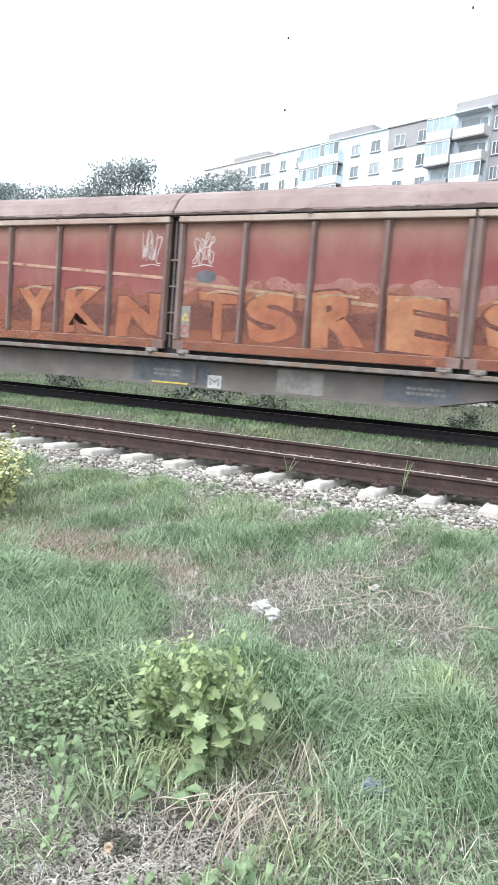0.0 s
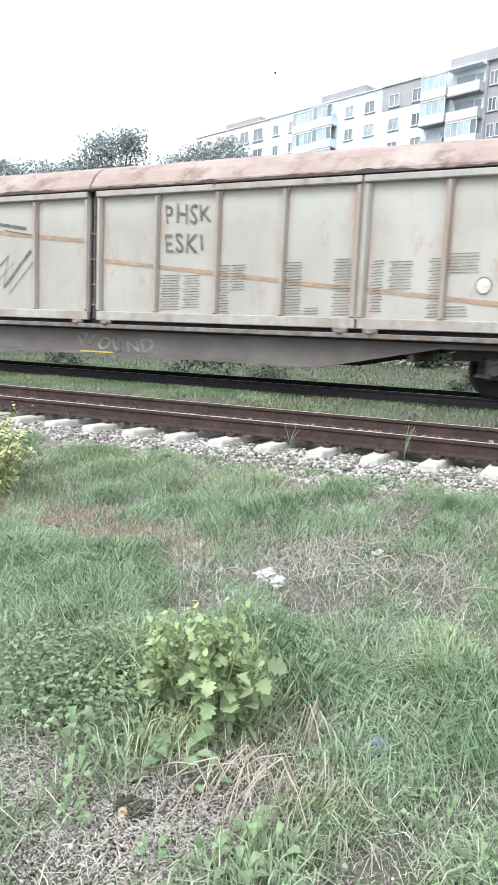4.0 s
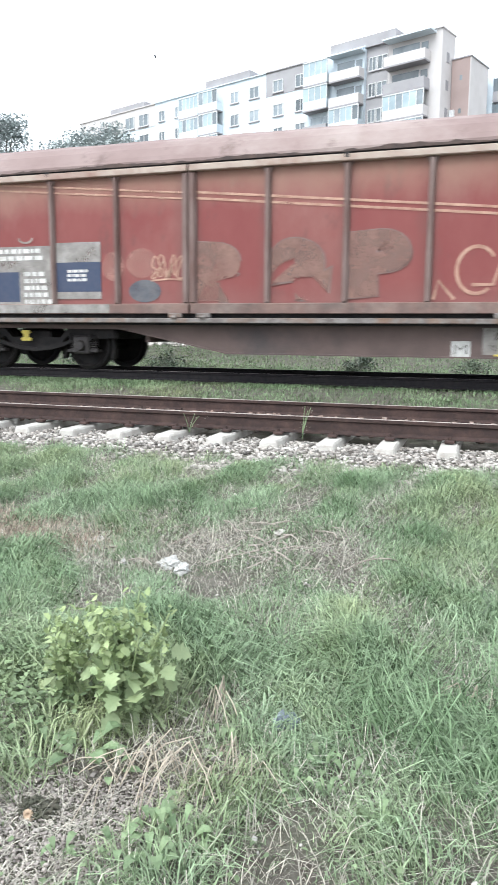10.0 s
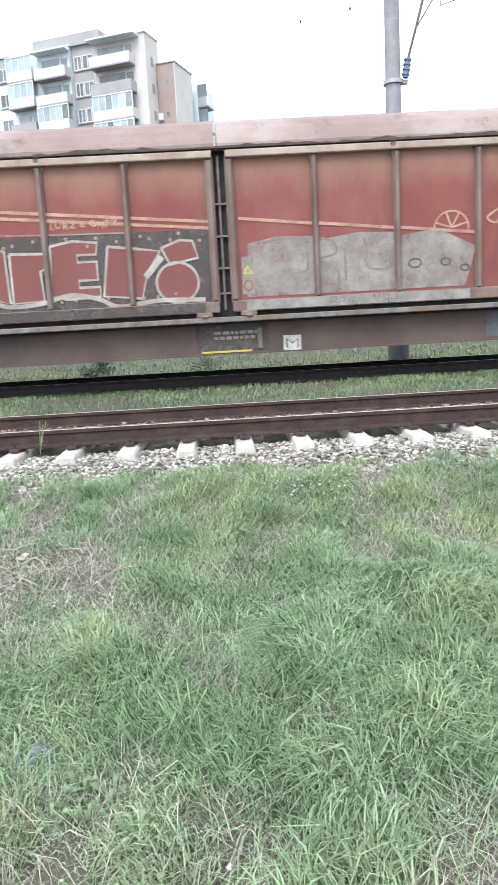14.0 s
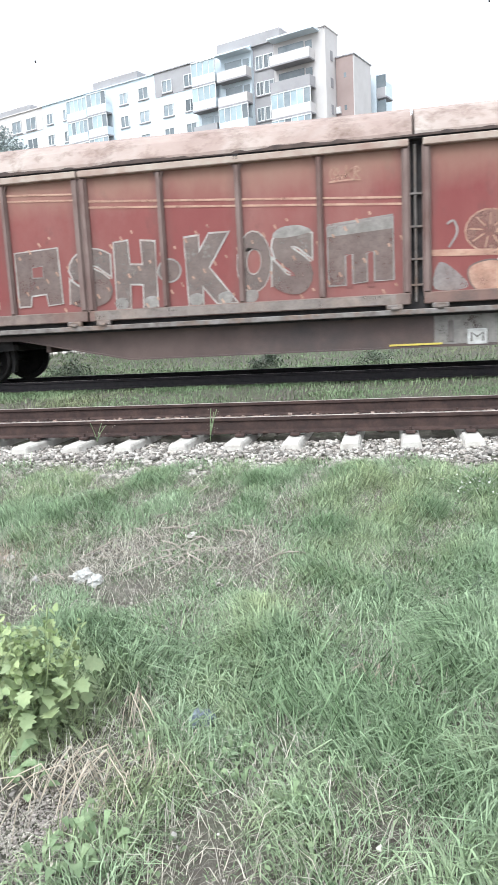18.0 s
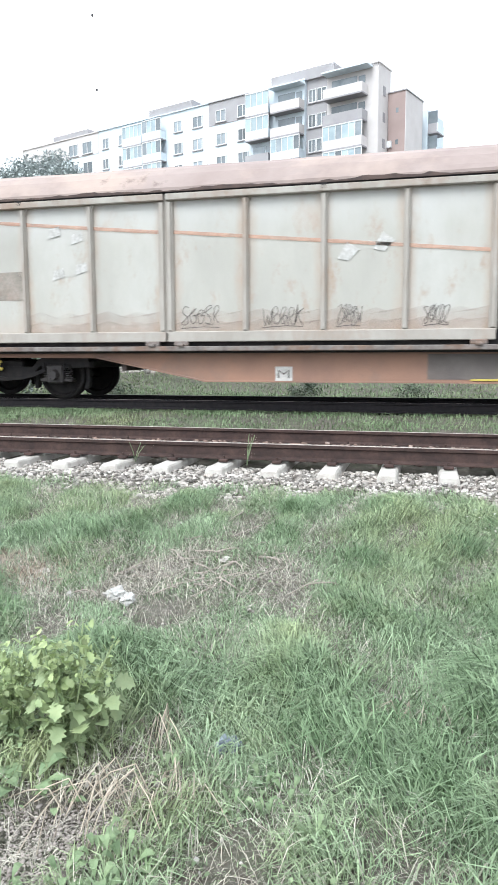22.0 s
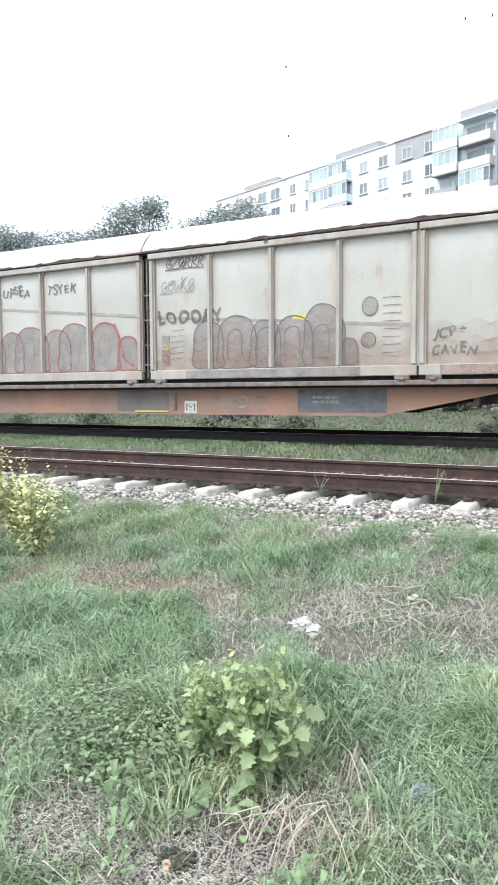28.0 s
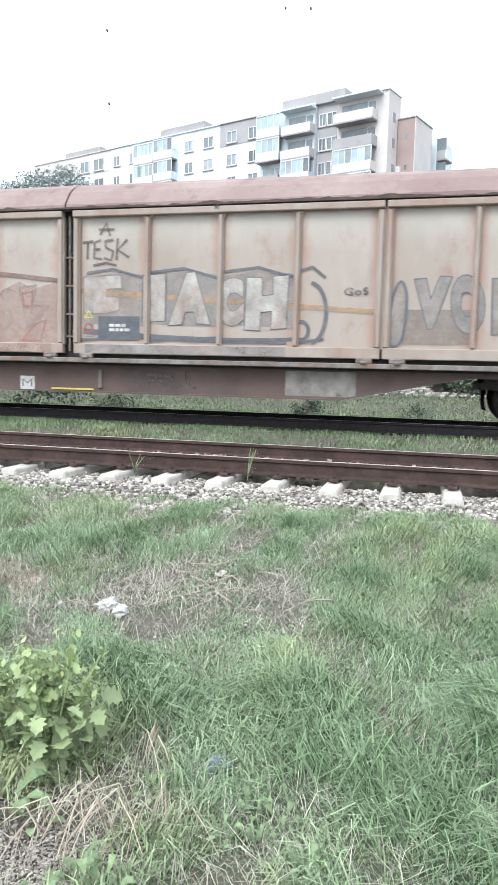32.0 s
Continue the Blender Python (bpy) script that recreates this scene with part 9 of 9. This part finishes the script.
figure(w, [(13.1, 0.02), (13.0, 0.3), (13.25, 0.42), (13.6, 0.48), (13.95, 0.5), (14.5, 0.44), (14.85, 0.4), (14.8, 0.12), (14.55, 0.02)], M["mud"], M["dove"], 0.03, True, 0.0, "brown-grey blocky graffiti figure")
lobes(w, [(13.62, 13.8, 0.58), (13.78, 13.96, 0.62), (14.02, 14.2, 0.6), (14.22, 14.4, 0.56)], M["clay"], M["mud"], 0.02, -0.006)
figure(w, [(13.25, 0.2), (13.35, 0.38), (13.7, 0.42), (13.9, 0.3), (13.7, 0.16), (13.4, 0.12)], M["dove"], M["charcoal"], 0.025, True, 0.004)
figure(w, [(14.25, 0.22), (14.3, 0.38), (14.78, 0.36), (14.74, 0.18)], M["grey_paint"], M["mud"], 0.025, False, 0.004)
line(w, [(13.0, 0.1), (13.15, 0.3), (13.05, 0.36), (13.2, 0.38)], 0.03, M["clay"], 0.005)
pr(w, 15, 0.42, 0.06, 0.98, 0.42, M["mud"], "brown-grey painted square")
for i in range(8, 16):
    for v in (0.08, 0.18, 0.3):
        poly(w, i, ((0.0, 0.0), (0.0, v), (0.2, v + 0.04), (0.4, v - 0.02), (0.65, v + 0.03), (0.85, v - 0.02), (1.0, v + 0.02), (1.0, 0.0)), M["wash"], 0.008 - 0.005 * v)
girder_patch(w, 3.3, 5.0, M["slate"])
girder_marks(w, 3.6, 0.72, 0.5, 2, 0.05, M["grey_paint"])
girder_patch(w, -0.9, 0.4, M["girder_grey"])
girder_text(w, "XEOC", 1.3, 0.5, 0.36, M["grey_paint"])

# rust-stained tan wagon
w = W[8]
pr(w, 0, 0.0, 0.0, 0.6, 0.36, M["pink"], "rusty pink patch", lift=-0.002)
scribble(w, 0, 0.1, 0.8, 1.0, 0.32, 6, M["grey_paint"], 71, 0.03)
scribble(w, 0, 0.1, 0.52, 0.7, 0.5, 5, M["grey_paint"], 72, 0.03)
holder(w, 0, 0.62, 0.02)
pr(w, 1, 0.0, 0.0, 0.98, 0.52, M["beige"], "pale repainted lower panel", lift=-0.002)
pr(w, 1, 0.0, 0.02, 0.36, 0.25, M["slate"], lift=0.002)
bars(w, *G(1, 0.08, 0.48), 0.6, 2, 0.08, M["white"])
bars(w, *G(1, 0.42, 0.38), 0.55, 6, 0.08, M["white"])
tag(w, "Oks", 2, 0.25, 0.4, 0.4, M["charcoal"], 1.1, 0.1, "black sprayed tag", 0.02)
spray(w, [oval(*G(2, 0.45, 0.31), 0.1, 0.12)], 0.03, M["charcoal"])
scribble(w, 2, 0.0, 0.15, 0.4, 0.45, 3, M["redline"], 73, 0.03)
pr(w, 2, 0.05, 0.02, 0.85, 0.08, M["redline"], "red painted bar")
poly(w, 2, ((0.1, 0.09), (0.85, 0.09), (0.7, 0.22), (0.35, 0.2)), M["olive"])
pr(w, 3, 0.05, 0.08, 0.72, 0.3, M["slate"], "dark slate painted rectangle")
stripe(w, 1, 0.95, 3, 0.82, M["grey_paint"], 0.08)
stripe(w, 4, 0.76, 7, 0.5, M["red_post"], 0.08)
stripe(w, 8, 0.42, 11, 0.26, M["amber"], 0.09)
for i in range(4, 8):
    poly(w, i, ((0.02, 0.0), (0.05, 0.42), (0.35, 0.5), (0.6, 0.44), (0.97, 0.5), (0.98, 0.0)), M["blush"], -0.004)
for pts, m in (([(4.1, 0.45), (4.5, 0.48), (4.55, 0.2), (4.12, 0.18)], "redline"), ([(4.36, 0.4), (4.52, 0.41), (4.5, 0.2), (4.38, 0.2)], "rose"), ([(4.78, 0.24), (4.95, 0.26), (4.9, 0.16), (4.8, 0.14)], "rose"), ([(5.22, 0.5), (5.42, 0.42), (5.6, 0.47), (5.66, 0.34), (5.8, 0.26), (5.3, 0.12)], "redline"), ([(5.5, 0.22), (5.76, 0.28), (5.62, 0.14)], "charcoal"), ([(6.06, 0.28), (6.26, 0.4), (6.38, 0.56), (6.46, 0.42), (6.9, 0.46), (6.96, 0.28), (6.6, 0.22)], "mud"), ([(6.3, 0.27), (6.72, 0.3), (6.66, 0.12), (6.52, 0.04)], "charcoal"), ([(7.36, 0.45), (7.64, 0.47), (7.6, 0.32), (7.84, 0.3), (7.5, 0.12), (7.4, 0.26)], "mud"), ([(7.42, 0.4), (7.58, 0.42), (7.56, 0.3), (7.44, 0.3)], "rose"), ([(7.4, 0.02), (7.6, 0.14), (7.8, 0.2), (7.7, 0.02)], "redline")):
    figure(w, pts, M["blush"], M[m], 0.03, False, 0.0, "faded outlined graffiti shape")
for run in ([(4.05, 0.08), (4.5, 0.1), (5.1, 0.06)], [(4.7, 0.44), (4.85, 0.55), (5.05, 0.38), (5.3, 0.4)], [(5.2, 0.1), (5.35, 0.22), (5.45, 0.16)], [(6.0, 0.38), (6.1, 0.36), (6.2, 0.4)], [(7.0, 0.36), (7.15, 0.44), (7.35, 0.4)], [(7.1, 0.2), (7.15, 0.28), (7.25, 0.18), (7.1, 0.1)]):
    line(w, run, 0.025, M["mud"], 0.003)
for run in ([(8.04, 0.8), (8.2, 0.81)], [(8.12, 0.8), (8.11, 0.67)], [(8.32, 0.82), (8.22, 0.8), (8.21, 0.68), (8.33, 0.67)], [(8.22, 0.745), (8.31, 0.75)], [(8.5, 0.82), (8.38, 0.81), (8.39, 0.76), (8.5, 0.73), (8.47, 0.66), (8.36, 0.68)], [(8.57, 0.83), (8.55, 0.66)], [(8.71, 0.82), (8.57, 0.74), (8.74, 0.68)], [(8.2, 0.62), (8.4, 0.64), (8.55, 0.62)]):
    line(w, run, 0.045, M["charcoal"], 0.002, "black sprayed tag", False)
spray(w, [[G(8, 0.3, 0.86), G(8, 0.4, 0.95), G(8, 0.45, 0.85)], [G(8, 0.28, 0.9), G(8, 0.52, 0.9)]], 0.04, M["charcoal"])
for i in (8, 9, 10, 11):
    b = 0.35 if i == 11 else 1.0
    spray(w, [[G(i, 0.0 if i > 8 else 0.1, 0.56), G(i, b * 0.5, 0.59), G(i, b, 0.51)], [G(i, 0.0, 0.03), G(i, b, 0.06)]], 0.05, M["slate"], "", 0.001)
for i, a, b in ((8, 0.04, 1.0), (9, 0.0, 1.0), (10, 0.0, 1.0)):
    poly(w, i, ((a, 0.16), (a, 0.53), (0.5, 0.57), (b, 0.54), (b, 0.14)), M["dove"], -0.005)
figure(w, [(8.06, 0.24), (8.06, 0.53), (8.62, 0.55), (8.63, 0.44), (8.4, 0.43), (8.4, 0.38), (8.6, 0.37), (8.6, 0.27), (8.42, 0.24)], M["chalk"], M["mud"], 0.03, False, 0.0, "pale grey letter with a faint outline")
for ch, p0, v0, p1, v1 in (("I", 8.96, 0.18, 9.24, 0.54), ("A", 9.3, 0.16, 9.9, 0.55), ("C", 9.99, 0.16, 10.3, 0.52), ("H", 10.34, 0.13, 10.9, 0.52)):
    letter(w, ch, p0, v0, p1, v1, M["chalk"], M["slate"], 0.016, 0.085, 0.0, 0.8, "pale grey letter with a slate outline")
line(w, [(8.05, 0.1), (9.0, 0.06), (10.0, 0.04), (10.9, 0.04)], 0.1, M["slate"], 0.0005)
spray(w, [oval(*G(11, 0.15, 0.25), 0.28, 0.5, 14, -1.4, 1.5), oval(*G(11, 0.05, 0.12), 0.12, 0.15)], 0.06, M["slate"], "", 0.002)
pr(w, 8, 0.28, 0.03, 0.9, 0.22, M["slate"], "dark slate painted rectangle", lift=0.004)
bars(w, *G(8, 0.45, 0.16), 0.35, 2, 0.05, M["white"])
placard(w, 8, 0.06, 0.06)
tag(w, "Gos", 11, 0.6, 0.38, 0.2, M["charcoal"], 1.1, 0.1)
poly(w, 12, ((0.05, 0.03), (0.05, 0.28), (0.98, 0.28), (0.98, 0.03)), M["mud"], -0.003)
figure(w, [(12.0, 0.04), (12.02, 0.34), (12.12, 0.48), (12.2, 0.36), (12.16, 0.06)], M["dove"], M["slate"], 0.045, True, 0.0)
for ch, p0, v0, p1, v1 in (("V", 12.28, 0.14, 12.72, 0.5), ("O", 12.74, 0.12, 13.1, 0.52), ("R", 13.2, 0.12, 13.85, 0.5)):
    letter(w, ch, p0, v0, p1, v1, M["dove"], M["slate"], 0.022, 0.07)
girder_patch(w, -3.5, -2.9, M["grey_paint"])
girder_patch(w, 4.0, 5.2, M["grey_paint"])
girder_text(w, "SPELL", 1.2, 0.5, 0.34, M["charcoal"])

for k, x in ((0, 1.0), (2, 1.0), (3, -0.93), (4, 1.1), (5, 0.97), (6, -3.5), (7, 0.95), (8, -0.93)):
    girder_plate(W[k], x)


# ---- motion ----
TRAVEL = [-0.04, 3.32, 6.68, 10.00, 13.31, 16.58, 19.83, 23.07, 26.29, 29.51, 32.74, 36.01, 39.26, 42.47, 45.68, 48.77, 51.81, 54.96, 58.10, 61.26, 64.40, 67.52, 70.62, 73.70, 76.74, 79.70, 82.69, 85.67, 88.66, 91.66, 94.63, 97.56, 100.47, 103.35, 106.18, 109.20, 112.24, 115.14, 118.03, 120.95, 123.84, 126.67, 129.46, 132.36, 135.30, 138.20, 141.11, 144.00, 146.88, 149.73, 152.55, 155.29, 158.03, 160.78, 163.52, 166.24, 168.94, 171.69, 174.43, 177.00, 179.56, 182.26, 184.97, 187.64, 190.30]
CENTRES = [-3.94, 20.63, 44.78, 68.77, 92.70, 116.59, 140.28, 163.94, 187.74]


def advance(t):
    """How far the train has gone, in metres, at t seconds; the list holds a value for each half second."""
    i = min(int(t * 2 + 1e-6), len(TRAVEL) - 2)
    return TRAVEL[i] + (TRAVEL[i + 1] - TRAVEL[i]) * (t * 2 - i)


def motions():
    for i, w in enumerate(WAGONS):
        walk(w, [(t, pose(CENTRES[i] - advance(t), TRACK_Y, RAIL_Z)) for t in np.arange(0, 32.01, 0.5)])
    walk(BIRD, [(t, pose(-11.79 + 4.87 * (t - 8), 20, 8.30 + 1.49 * (t - 8), 0, 0, 180)) for t in (0, 16, 32)])
    turn = [(t, -math.degrees(advance(t) / 0.47)) for t in np.arange(0, 32.01, 0.1)]
    for ws in WHEELS:
        x, z = ws.location.x, ws.location.z
        walk(ws, [(t, pose(x, 0, z, 0, a, 0)) for t, a in turn])


motions()
